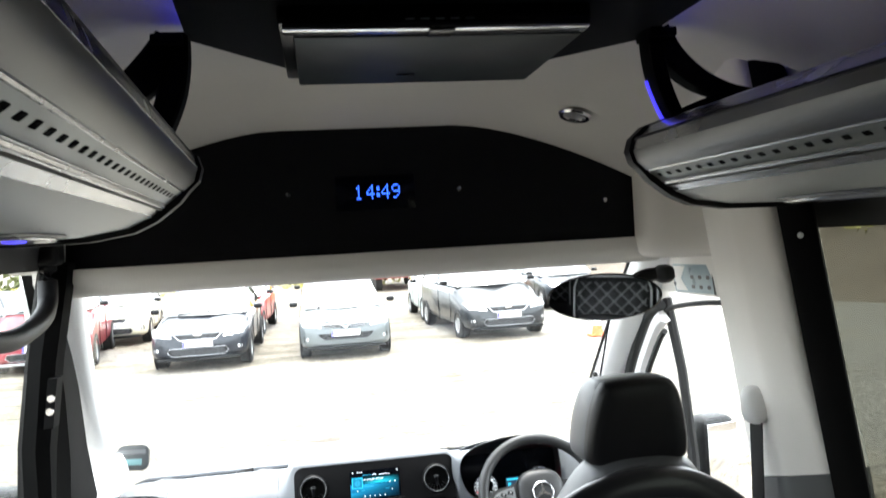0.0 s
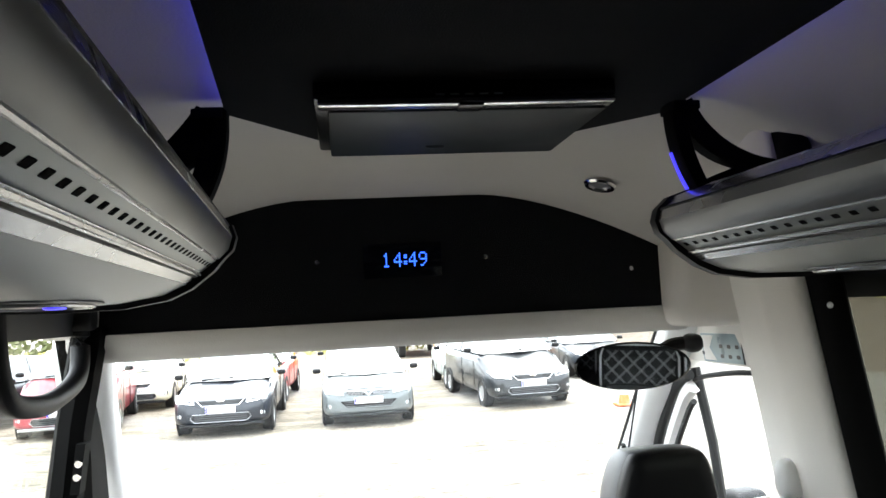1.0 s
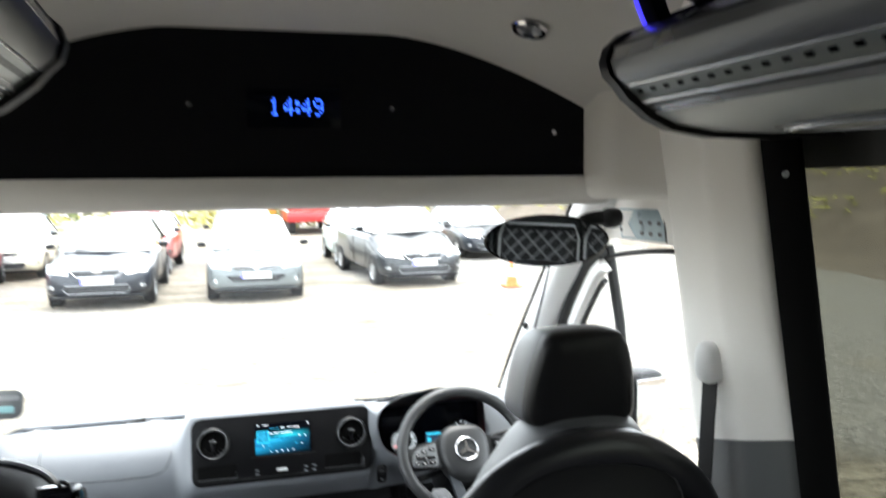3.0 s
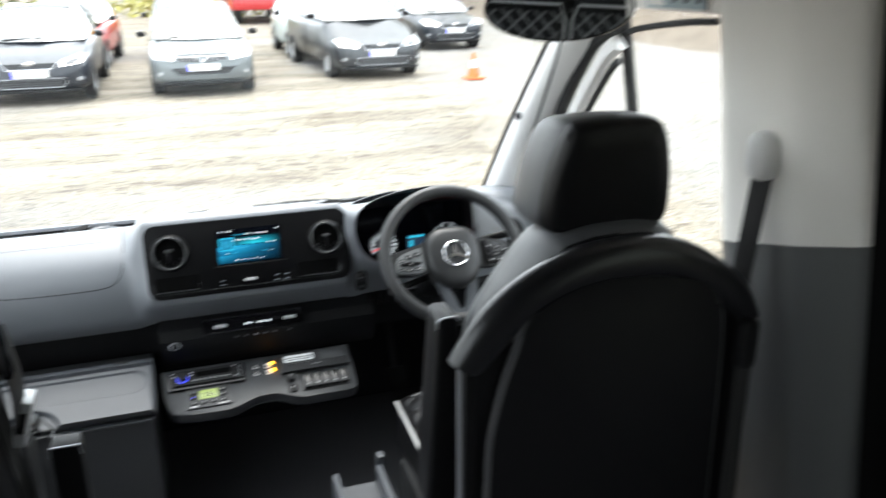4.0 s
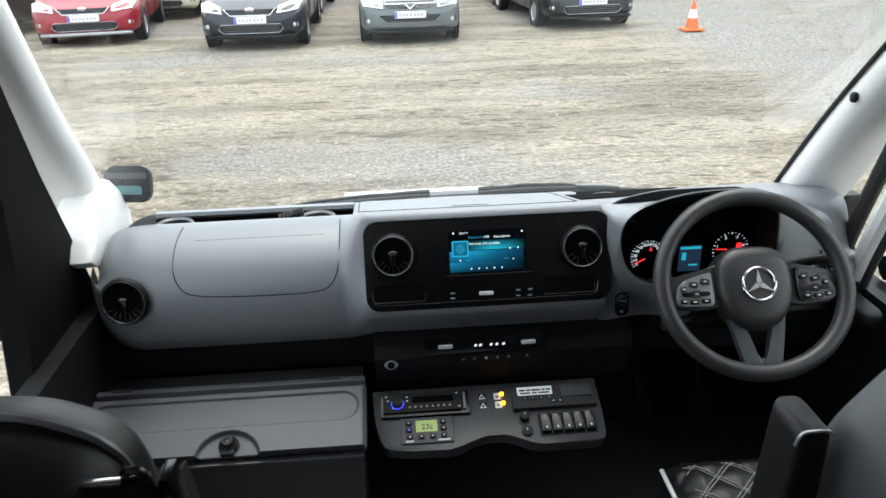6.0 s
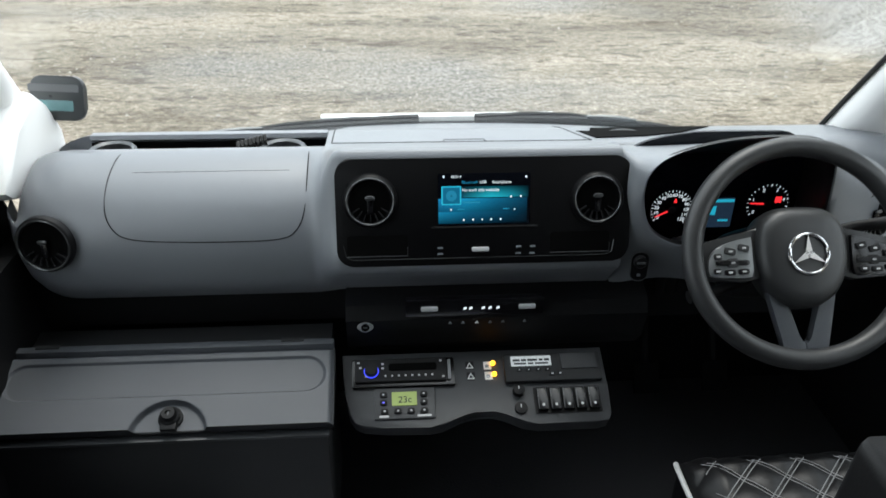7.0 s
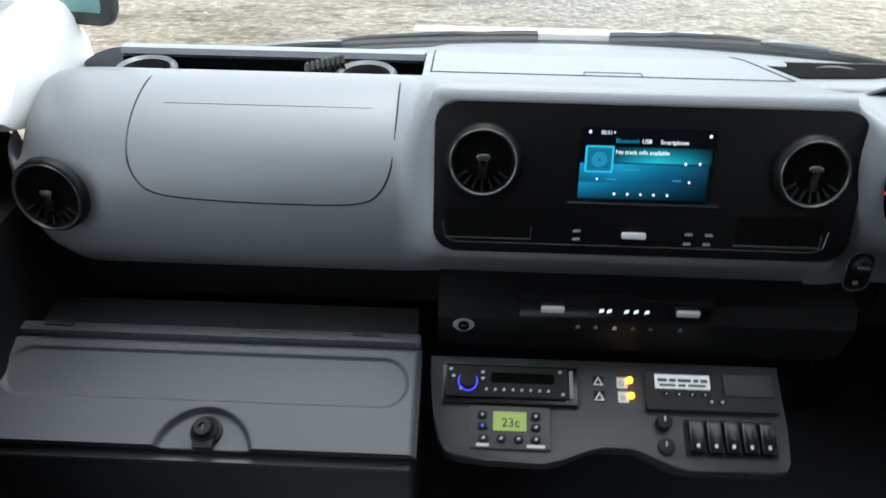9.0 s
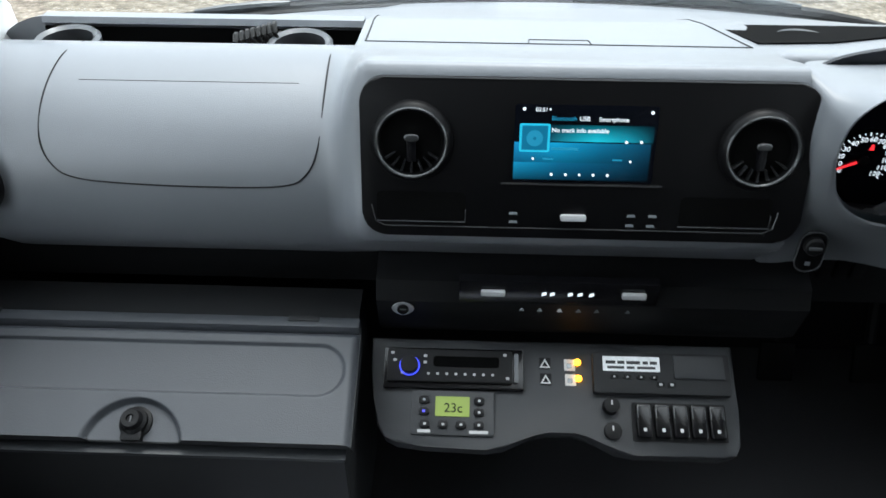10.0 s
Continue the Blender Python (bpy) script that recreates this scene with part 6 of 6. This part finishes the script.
def strap(pts, w, parent, name="belt_webbing"):
    rings = []
    for p in smooth_line(pts, 4):
        a, b = Vector((0.002, w / 2, 0)), Vector((0.0012, -0.0002, 0))
        rings.append([tuple(p - a - b), tuple(p + a - b), tuple(p + a + b), tuple(p - a + b)])
    return part(name, loft(rings), RUBBER, parent, "black belt webbing")


strap([(-0.321, -0.955, 1.035), (-0.318, -0.95, 1.0), (-0.319, -0.93, 0.95), (-0.330, -0.905, 0.89)], 0.046, ls)
strap([(-0.338, -0.96, 0.99), (-0.341, -0.94, 0.94), (-0.343, -0.91, 0.83), (-0.344, -0.88, 0.72), (-0.35, -0.86, 0.5), (-0.36, -0.85, 0.28)], 0.036, ls)
strap([(-0.33, -0.885, 0.85), (-0.338, -0.865, 0.7), (-0.348, -0.855, 0.5), (-0.36, -0.84, 0.3)], 0.034, ls)
bk = part("buckle", moved(box(-0.0085, 0.0085, -0.02, 0.02, -0.032, 0.032, 0.004), pose(-0.3285, -0.895, 0.888, 0, 17, 0)), BUTTON, ls, "silver belt buckle")
part("buckle_slot", moved(box(-0.005, 0.005, -0.0205, 0.0205, -0.012, 0.018, 0.001), pose(-0.3285, -0.895, 0.888, 0, 17, 0)), MATBLK, bk)
part("buckle_tongue", tube([tuple(pose(-0.312, -0.88, 0.862, 0, -35, 0) @ Vector(p)) for p in ((0, -0.012, 0.016), (0, -0.012, -0.016), (0, 0.012, -0.016), (0, 0.012, 0.016))], 0.0018, 6, closed=True), GREYPOD, bk)
part("armrest", moved(box(-0.019, 0.019, -0.016, 0.016, -0.30, 0.30, 0.006), pose(-0.297, -0.855, 0.53, 2, 1, 0)), MATBLK, ls, "folded-up black armrest")
part("armrest_trim", tube([tuple(pose(-0.297, -0.855, 0.53, 2, 1, 0) @ Vector(p)) for p in ((-0.019, -0.0155, 0.285), (-0.0175, -0.0155, 0.2985), (0.0175, -0.0155, 0.2985), (0.019, -0.0155, 0.285))], 0.0016, 6), SILVER, ls)


def cabin_seat(at, label):
    """A forward-facing passenger seat with a quilted back."""
    s = thing("cabin_seat", label, "seat", "cabin seats", at=at)
    B = Matrix.Translation(at)
    q = quilt_sheet(0.40, 0.62, 0.010, 0.075)
    back = B @ frame_on((0.20, 0.06, 0.45), (-1, 0, 0), (0, -0.2, 1))
    part("backrest", sheet(50, 70, lambda u, v: tuple(back @ Vector((u * 0.40, v * 0.62, q(u, v))))), LEATHER, s, sharp=80)
    stitches(back, 0.40, 0.62, 0.075, q, s, 0.0022)
    part("back_shell", moved(superbox(0.43, 0.10, 0.70, 0.3, 0.4), B @ pose(0, -0.06, 0.77, 11, 0, 0)), MATBLK, s)
    part("piping", tube([tuple(back @ Vector((u * 0.40, v * 0.62, 0.03))) for u, v in ((0.0, 0.0), (0.0, 0.9), (0.06, 1.0), (0.94, 1.0), (1.0, 0.9), (1.0, 0.0))], 0.006, 6), PIPING, s, "white piping")
    part("headrest", moved(superbox(0.26, 0.10, 0.17, 0.35, 0.5), B @ pose(0, -0.10, 1.17, 8, 0, 0)), LEATHER, s)
    part("cushion", moved(box(-0.21, 0.21, -0.02, 0.46, 0.33, 0.47, 0.04, seg=3), B), LEATHER, s)
    for x in (-0.17, 0.17):
        part("leg", moved(box(x - 0.02, x + 0.02, 0.04, 0.40, 0.0, 0.33, 0.006), B), MATBLK, s)
    return s


first = cabin_seat((0.28, -2.42, -0.12), "black quilted leather coach seat with white stitching")
for x, y in ((0.712, -2.42), (-0.55, -3.3), (0.28, -3.3), (0.712, -3.3), (0.28, -4.2), (0.712, -4.2), (-0.55, -4.2)):
    copy_thing(first, pose(x, y, -0.12))

# ---- outside mirrors ----
for x, y, s in ((1.19, 0.10, 1), (-1.06, 0.05, -1)):
    om = thing("door_mirror", "black door mirror outside the cab window", "mirror", "door mirrors", at=(x, y, 0.7))
    part("case", moved(superbox(0.15, 0.11, 0.27, 0.4, 0.4), pose(x, y, 0.73, 0, 0, s * 12)), MATBLK, om)
    part("glass", moved(box(-0.06, 0.06, -0.060, -0.055, -0.115, 0.115, 0.002), pose(x, y, 0.73, 0, 0, s * 12)), MIRROR, om)
    part("arm", tube([(x, y, 0.65), (x - s * 0.24, y + 0.02, 0.63)], 0.03, 8), MATBLK, om)

# ---- outside ground ----
GZ = -0.59


def ground_h(x, y):
    h = 0.03 * noise.noise(Vector((x * 0.25, y * 0.25, 0))) + 0.015 * noise.noise(Vector((x * 1.1, y * 1.4, 3)))
    return GZ + (h if math.hypot(x, y) < 40 else 0)


def spread(t):
    s = 2 * t - 1
    return math.copysign(16 * abs(s) + 900 * abs(s) ** 7, s)


solid("ground", sheet(220, 220, lambda u, v: (spread(u), 8 + spread(v), ground_h(spread(u), 8 + spread(v)))), GRAVEL, "sandy gravel yard with stony patches and tyre marks", "ground", kind="structure", sharp=80)

bm = bmesh.new()
random.seed(4)
for i in range(2600):
    x, y = random.uniform(-7, 7.5), random.uniform(1.5, 11)
    if noise.noise(Vector((x * 0.3, y * 0.5, 7))) < -0.05 and random.random() < 0.7:
        continue
    r = random.uniform(0.008, 0.028)
    z = ground_h(x, y)
    v = [bm.verts.new((x + r * math.cos(a) * random.uniform(0.6, 1.2), y + r * math.sin(a) * random.uniform(0.6, 1.2), z - 0.004)) for a in (0, 1.3, 2.5, 3.8, 5.1)]
    t = bm.verts.new((x + random.uniform(-0.3, 0.3) * r, y, z + r * random.uniform(0.35, 0.7)))
    for k in range(5):
        bm.faces.new((v[k], v[(k + 1) % 5], t))
STONE = mat("stones", (0.3, 0.28, 0.24), 0.9, var=0.5, scale=3.0, bump=0.3, bscale=80)
solid("loose_stones", bm, STONE, "loose grey and sandy stones on the yard", "stones", kind="stuff")

def bank_h(u, v):
    x = 12.2 + 12 * u
    y = -20 + 80 * v
    k = min(1.0, u * 2.2)
    return (x + 1.2 * noise.noise(Vector((y * 0.2, 1, 0))), y, GZ - 0.05 + (3.0 + 0.9 * noise.noise(Vector((x * 0.3, y * 0.22, 0)))) * k * k * (3 - 2 * k) + 0.25 * noise.noise(Vector((x * 1.3, y * 1.3, 5))) * min(1, u * 6))


solid("earth_bank", sheet(50, 150, bank_h), EARTH, "steep earth and rubble bank beside the yard", "bank", kind="structure", sharp=80)


def leaf_cloud(bm, c, rad, n, size):
    for i in range(n):
        d = Vector((random.gauss(0, 1), random.gauss(0, 1), random.gauss(0, 1))).normalized() * random.random() ** 0.4
        p = Vector(c) + Vector((d.x * rad[0], d.y * rad[1], d.z * rad[2]))
        a = Vector((random.gauss(0, 1), random.gauss(0, 1), random.gauss(0, 1))).normalized() * size * random.uniform(0.6, 1.4)
        b = a.orthogonal().normalized() * size * random.uniform(0.4, 0.8)
        vs = [bm.verts.new(p - a), bm.verts.new(p + b), bm.verts.new(p + a), bm.verts.new(p - b)]
        bm.faces.new(vs)
    return bm


random.seed(7)
bm = bmesh.new()
for i in range(60):
    y = -19 + i * 1.2
    for j in range(5):
        u = random.uniform(0.16, 0.75)
        p = bank_h(u, (y + 20) / 80)
        leaf_cloud(bm, (p[0], p[1] + random.uniform(-0.6, 0.6), p[2] + 0.15), (1.0, 0.9, 0.35), 70, 0.10)
solid("bank_scrub", bm, LEAFY, "ochre scrub and grass along the bank", "scrub", kind="stuff")
bm = bmesh.new()
for i in range(90):
    x = -60 + i * 1.35
    leaf_cloud(bm, (x, 44 + random.uniform(-1, 1), GZ + 1.2 + random.uniform(-0.4, 0.5)), (1.3, 1.0, 1.3), 80, 0.22)
solid("hedge", bm, LEAF, "long rough green and yellow hedge behind the yard", "hedge", kind="stuff")
bm = bmesh.new()
for i in range(200):
    leaf_cloud(bm, (random.uniform(-45, 45), 38 + random.uniform(-2, 2), GZ + 0.5), (1.2, 1.0, 0.5), 26, 0.16)
solid("yellow_grass", bm, LEAFY, "tall yellow grass in front of the hedge", "grass", kind="stuff")


def tree(x, y, h, lean, leaf, label):
    t = thing("tree", label, "tree", "yard trees", at=(x, y, GZ))
    pts = smooth_line([(x, y, GZ - 0.1), (x + lean * 0.2, y, GZ + h * 0.3), (x + lean * 0.6, y + 0.2, GZ + h * 0.6), (x + lean, y, GZ + h)], 4)
    part("trunk", tube(pts, [0.28 * (1 - 0.85 * i / (len(pts) - 1)) for i in range(len(pts))], 10), BARK, t)
    crown = bmesh.new()
    for k in range(9):
        q = pts[4 + k % (len(pts) - 4)]
        a = k * 2.4
        e = q + Vector((math.cos(a) * h * 0.3, math.sin(a) * h * 0.3, h * 0.16))
        part("limb", tube([q, q.lerp(e, 0.5) + Vector((0, 0, 0.15)), e], [0.09, 0.06, 0.02], 6), BARK, t)
        leaf_cloud(crown, e, (h * 0.17, h * 0.17, h * 0.12), 240, 0.13)
    leaf_cloud(crown, pts[-1], (h * 0.22, h * 0.22, h * 0.14), 320, 0.13)
    part("crown", crown, leaf, t)


tree(9.5, 27, 7.5, 0.8, LEAFY, "leaning tree with thin yellow autumn leaves")
tree(-14, 40, 8.5, -0.5, LEAF, "rough green tree at the hedge")
tree(16, 38, 8.0, 0.3, LEAFY, "yellow-leaved tree by the bank")

# ---- parked cars ----
def paint(name, c, metal=0.35):
    return mat(name, c, 0.4, metal * 0.3, var=0.05, coat=0.6, spec=0.35)


def superring(hw, z0, z1, s, k=0.35, n=20):
    out = []
    for i in range(n):
        a = 2 * math.pi * (i + 0.5) / n
        c, d = math.cos(a), math.sin(a)
        out.append((hw * math.copysign(abs(c) ** k, c), s, (z0 + z1) / 2 + (z1 - z0) / 2 * math.copysign(abs(d) ** k, d)))
    return out


def car(name, label, x, y, yaw, body, tall=1.46, length=4.2, wide=0.88, lower=None, twin=False):
    t = thing(name, label, "car", "parked cars", at=(0, 0, 0))
    L, w = length, wide
    bt = tall - 0.55
    lower = lower or MATBLK
    st = [(0.0, 0.70, 0.30, 0.56), (0.06, 0.86, 0.24, 0.66), (0.22, 0.96, 0.20, 0.72), (0.5, 0.985, 0.20, 0.80), (1.0, 1.0, 0.20, bt - 0.02), (1.25, 1.0, 0.20, bt + 0.02),
          (L * 0.55, 1.0, 0.20, bt + 0.05), (L - 0.6, 0.99, 0.22, bt + 0.07), (L - 0.12, 0.93, 0.28, bt + 0.05), (L, 0.82, 0.36, bt - 0.05)]
    part("body", loft([superring(w * k, a, b, s) for s, k, a, b in st]), body, t)
    zb = bt + 0.0
    b0, b1, t0, t1 = 0.98, L - 0.12, 1.78, L - 0.75
    base = [(-w * 0.90, b0 + 0.12, zb), (0, b0 - 0.06, zb), (w * 0.90, b0 + 0.12, zb), (w * 0.93, (b0 + b1) / 2, zb + 0.02), (w * 0.88, b1, zb + 0.04), (-w * 0.88, b1, zb + 0.04), (-w * 0.93, (b0 + b1) / 2, zb + 0.02)]
    topr = [(-w * 0.66, t0 + 0.05, tall - 0.05), (0, t0 - 0.06, tall - 0.03), (w * 0.66, t0 + 0.05, tall - 0.05), (w * 0.70, (t0 + t1) / 2, tall - 0.02), (w * 0.66, t1, tall - 0.07), (-w * 0.66, t1, tall - 0.07), (-w * 0.70, (t0 + t1) / 2, tall - 0.02)]
    part("cabin_glass", loft([base, topr]), CARGLASS, t, "dark window glass")
    roof = loft([[(a * 1.01, b, c) for a, b, c in topr], [(a * 0.9, b + (0.1 if b < 2.4 else -0.1), c + 0.05) for a, b, c in topr]])
    part("roof", roof, body, t)
    for i, j in ((0, 0), (2, 2), (4, 4), (5, 5), (3, 3), (6, 6)):
        part("window_pillar", tube([base[i], topr[j]], 0.022 if i in (0, 2) else 0.03, 6), CARGLASS, t)
    for s in (-1, 1):
        hl = [(s * w * 0.52, 0.0, 0.60), (s * w * 0.90, 0.10, 0.645), (s * w * 0.965, 0.40, 0.745), (s * w * 0.82, 0.34, 0.78), (s * w * 0.54, 0.07, 0.695)]
        part("headlight", loft([[(a, b - 0.02, c) for a, b, c in hl], [(a, b + 0.06, c) for a, b, c in hl]]), LAMPGLASS, t, "clear headlight")
        fs = part("fog_surround", moved(superbox(0.30, 0.05, 0.15, 0.5, 0.7), pose(s * w * 0.73, 0.075, 0.40, 0, s * -10, s * 14)), MATBLK, t)
        part("fog_light", moved(superbox(0.15, 0.04, 0.085, 0.7, 0.8), pose(s * w * 0.76, 0.055, 0.40)), LAMPGLASS, fs)
        part("fog_trim", tube([(s * w * (0.73 + 0.15 * math.cos(q)), 0.052 + 0.03 * abs(math.cos(q)), 0.40 + 0.055 * math.sin(q)) for q in (2 * math.pi * k / 20 for k in range(20))], 0.009, 5, closed=True), SILVER if not twin else body, fs)
        mr = part("door_mirror", moved(superbox(0.16, 0.11, 0.10, 0.6, 0.6), pose(s * (w + 0.11), 1.35, zb + 0.08)), MATBLK, t)
        part("mirror_glass", moved(superbox(0.15, 0.02, 0.10, 0.5, 0.5), pose(s * (w + 0.12), 1.41, zb + 0.08)), CARGLASS, mr)
        for yy in (0.78, L - 0.82):
            part("wheel_arch", lathe([(0.0, 0), (0.37, 0), (0.37, 0.03)], pose(s * (w - 0.045), yy, 0.32, 0, 90 * s, 0), 28), MATBLK, t)
            wh = part("wheel", lathe([(0.20, -0.2), (0.30, -0.2), (0.315, -0.17), (0.315, -0.02), (0.30, 0.01), (0.215, 0.012), (0.205, 0.0)], pose(s * (w - 0.005), yy, 0.315, 0, 90 * s, 0), 30), TYRE, t)
            rim = part("rim", lathe([(0.21, -0.005), (0.20, -0.02), (0.06, 0.0), (0.0, 0.004)], pose(s * (w - 0.002), yy, 0.315, 0, 90 * s, 0), 30), ALLOY, wh)
        part("door_seam", tube([(s * (w + 0.001), 1.35, bt), (s * (w + 0.003), 1.3, 0.55), (s * (w + 0.002), 1.4, 0.27)], 0.006, 5), MATBLK, t)
        part("door_seam", tube([(s * (w + 0.001), 2.4, bt), (s * (w + 0.003), 2.4, 0.55), (s * (w + 0.002), 2.35, 0.27)], 0.006, 5), MATBLK, t)
    def face(pts, y, d=0.02, lean=0.0):
        return loft([[(a, y + lean * (b - 0.5), b) for a, b in pts], [(a, y + d + lean * (b - 0.5), b) for a, b in pts]])
    if twin:
        for s in (-1, 1):
            g = part("grille", face([(s * w * 0.06, 0.585), (s * w * 0.42, 0.60), (s * w * 0.46, 0.66), (s * w * 0.14, 0.655)], 0.0, 0.05, 0.12), MATBLK, t)
            for k in range(3):
                part("grille_slat", tube([(s * w * 0.10, 0.002, 0.60 + k * 0.018), (s * w * 0.44, 0.006, 0.61 + k * 0.018)], 0.004, 5), SILVER, g)
            part("grille_wing", tube([(0, -0.012, 0.585), (s * w * 0.10, 0.0, 0.665), (s * w * 0.48, 0.012, 0.668)], 0.011, 6), CHROME, t)
        part("bonnet_lip", tube([(-w * 0.46, 0.02, 0.70), (0, 0.0, 0.705), (w * 0.46, 0.02, 0.70)], 0.008, 5), MATBLK, t)
        lg = part("lower_grille", face([(-w * 0.60, 0.49), (-w * 0.46, 0.375), (w * 0.46, 0.375), (w * 0.60, 0.49)], -0.012, 0.06), MATBLK, t)
        part("grille_edge", tube([(-w * 0.62, -0.008, 0.49), (-w * 0.47, -0.016, 0.365), (w * 0.47, -0.016, 0.365), (w * 0.62, -0.008, 0.49)], 0.011, 6), body, t)
    else:
        g = part("grille", face([(-w * 0.36, 0.575), (w * 0.36, 0.575), (w * 0.47, 0.66), (-w * 0.47, 0.66)], -0.004, 0.05, 0.15), MATBLK, t)
        for k in range(4):
            part("grille_slat", tube([(-w * 0.40, 0.004, 0.588 + k * 0.02), (w * 0.40, 0.004, 0.588 + k * 0.02)], 0.004, 5), GREYPOD, g)
        part("grille_edge", tube([(-w * 0.49, 0.03, 0.675), (-w * 0.37, 0.0, 0.565), (w * 0.37, 0.0, 0.565), (w * 0.49, 0.03, 0.675)], 0.010, 6), CHROME, t)
        part("badge", moved(superbox(0.15, 0.03, 0.065, 0.8, 0.9), pose(0, 0.006, 0.655)), CHROME, t)
        lg = part("lower_grille", face([(-w * 0.56, 0.42), (-w * 0.60, 0.355), (-w * 0.52, 0.295), (w * 0.52, 0.295), (w * 0.60, 0.355), (w * 0.56, 0.42)], -0.012, 0.06), MATBLK, t)
        part("grille_rim", tube([(a * w, -0.012, b) for a, b in ((-0.56, 0.425), (-0.61, 0.355), (-0.52, 0.285), (0.52, 0.285), (0.61, 0.355), (0.56, 0.425))], 0.006, 6, closed=True), SILVER, lg)
    for k in range(3):
        part("lower_slat", tube([(-w * 0.52, -0.014, 0.325 + k * 0.035 + (0.07 if twin else 0)), (w * 0.52, -0.014, 0.325 + k * 0.035 + (0.07 if twin else 0))], 0.005, 5), GREYPOD, lg)
    part("lower_lip", moved(superbox(w * 1.7, 0.10, 0.06, 0.4, 0.5), pose(0, 0.05, 0.225)), lower, t)
    pl = part("number_plate", box(-0.26, 0.26, -0.035, -0.012, 0.44, 0.55, 0.004), PLATE, t, "white number plate")
    part("plate_band", box(-0.256, -0.22, -0.037, -0.0352, 0.444, 0.546), BLUEDIM, pl)
    for k in range(7):
        part("plate_bar", box(-0.19 + k * 0.058 + (0.012 if k > 3 else 0), -0.15 + k * 0.058 + (0.012 if k > 3 else 0), -0.037, -0.0352, 0.47, 0.52), PLATEINK, pl)
    part("wiper", tube([(-0.5, b0 + 0.08, zb + 0.03), (0.1, b0 + 0.02, zb + 0.05)], 0.012, 5), MATBLK, t)
    t.matrix_world = pose(x, y, GZ, 0, 0, yaw)
    return t


NAVY = paint("car_navy", (0.006, 0.009, 0.016))
STEEL = paint("car_grey", (0.12, 0.135, 0.14))
DARKG = paint("car_dark", (0.014, 0.017, 0.02))
REDP = paint("car_red", (0.26, 0.011, 0.024), 0.1)
REDP2 = paint("car_red_bright", (0.4, 0.02, 0.022), 0.1)
WHITEC = paint("car_white", (0.72, 0.72, 0.7), 0.0)
PALEB = paint("car_pale", (0.42, 0.5, 0.5), 0.3)
CREAMC = paint("car_cream", (0.66, 0.64, 0.5), 0.1)
car("car", "dark navy hatchback parked nose towards the minibus", -2.35, 11.98, 0, NAVY, 1.48, 4.35, 0.87)
car("car", "silver grey hatchback with a low black grille", 0.29, 11.98, 0, STEEL, 1.44, 4.1, 0.86, twin=True)
car("car", "dark grey people carrier parked at an angle", 3.66, 13.05, 5, DARKG, 1.62, 4.6, 0.90)
car("car", "red compact off-roader at the end of the row", -5.42, 13.12, 8, REDP, 1.66, 4.4, 0.92, SILVER)
car("car", "pale cream hatchback in the second row", -5.1, 16.9, 5, CREAMC, 1.46, 4.0, 0.84)
car("car", "red hatchback in the second row", -2.46, 16.6, -3, REDP2, 1.5, 4.2, 0.86)
car("car", "white hatchback behind the grey one in the second row", 0.25, 17.3, 1, WHITEC, 1.52, 4.1, 0.86)
car("car", "pale blue hatchback in the second row", 3.32, 17.0, 1, PALEB, 1.5, 4.0, 0.84)
car("car", "black saloon in the second row", 6.9, 18.0, 2, NAVY, 1.45, 4.5, 0.88)
car("car", "dark blue car at the far end", -8.4, 14.2, -8, NAVY, 1.48, 4.3, 0.87)

lorry = thing("lorry", "red lorry tail with a pale box far back in the yard", "lorry", at=(3.2, 31, GZ))
part("chassis", box(2.15, 4.35, 31, 37, GZ + 0.55, GZ + 0.95, 0.04), REDP2, lorry)
part("cargo_box", box(2.1, 4.4, 31, 37, GZ + 0.96, GZ + 3.2, 0.05), WHITEC, lorry)
part("tail_panel", box(2.2, 4.3, 30.96, 30.998, GZ + 1.0, GZ + 1.8, 0.01), REDP2, lorry)
for x in (2.4, 4.15):
    for y in (32, 33.2, 36):
        part("wheel", disc(pose(x - 0.15, y, GZ + 0.5, 0, 90, 0), 0.5, 0.3, 24, bevel=0.03), TYRE, lorry)
skip = thing("orange_container", "orange steel container at the back of the yard", "container", at=(1.0, 36, GZ))
ORG = mat("orange_paint", (0.55, 0.24, 0.03), 0.5, var=0.15, scale=2)
part("body", box(0.2, 1.9, 35, 38, GZ, GZ + 1.7, 0.04), ORG, skip)
for k in range(5):
    part("rib", box(0.3 + k * 0.36, 0.38 + k * 0.36, 34.94, 34.998, GZ + 0.1, GZ + 1.6), ORG, skip)
blue = thing("blue_container", "blue steel container at the back of the yard", "container", at=(6.5, 38, GZ))
BLU = mat("blue_paint", (0.08, 0.22, 0.4), 0.5, var=0.15, scale=2)
part("body", box(4.6, 8.0, 37, 40, GZ, GZ + 2.5, 0.04), BLU, blue)
for k in range(9):
    part("rib", box(4.7 + k * 0.39, 4.78 + k * 0.39, 36.94, 36.998, GZ + 0.1, GZ + 2.4), BLU, blue)

cone = thing("traffic_cone", "orange traffic cone with a white sleeve on the gravel", "cone", at=(5.3, 12.4, GZ))
CONE = mat("cone_orange", (0.75, 0.14, 0.03), 0.55, var=0.1)
part("base", box(5.12, 5.48, 12.22, 12.58, GZ + 0.01, GZ + 0.05, 0.02), CONE, cone)
part("body", lathe([(0.12, 0.05), (0.085, 0.22), (0.025, 0.50), (0.0, 0.505)], pose(5.3, 12.4, GZ), 24), CONE, cone)
part("sleeve", lathe([(0.0855, 0.225), (0.055, 0.37)], pose(5.3, 12.4, GZ), 24), PLATE, cone, "white reflective sleeve")
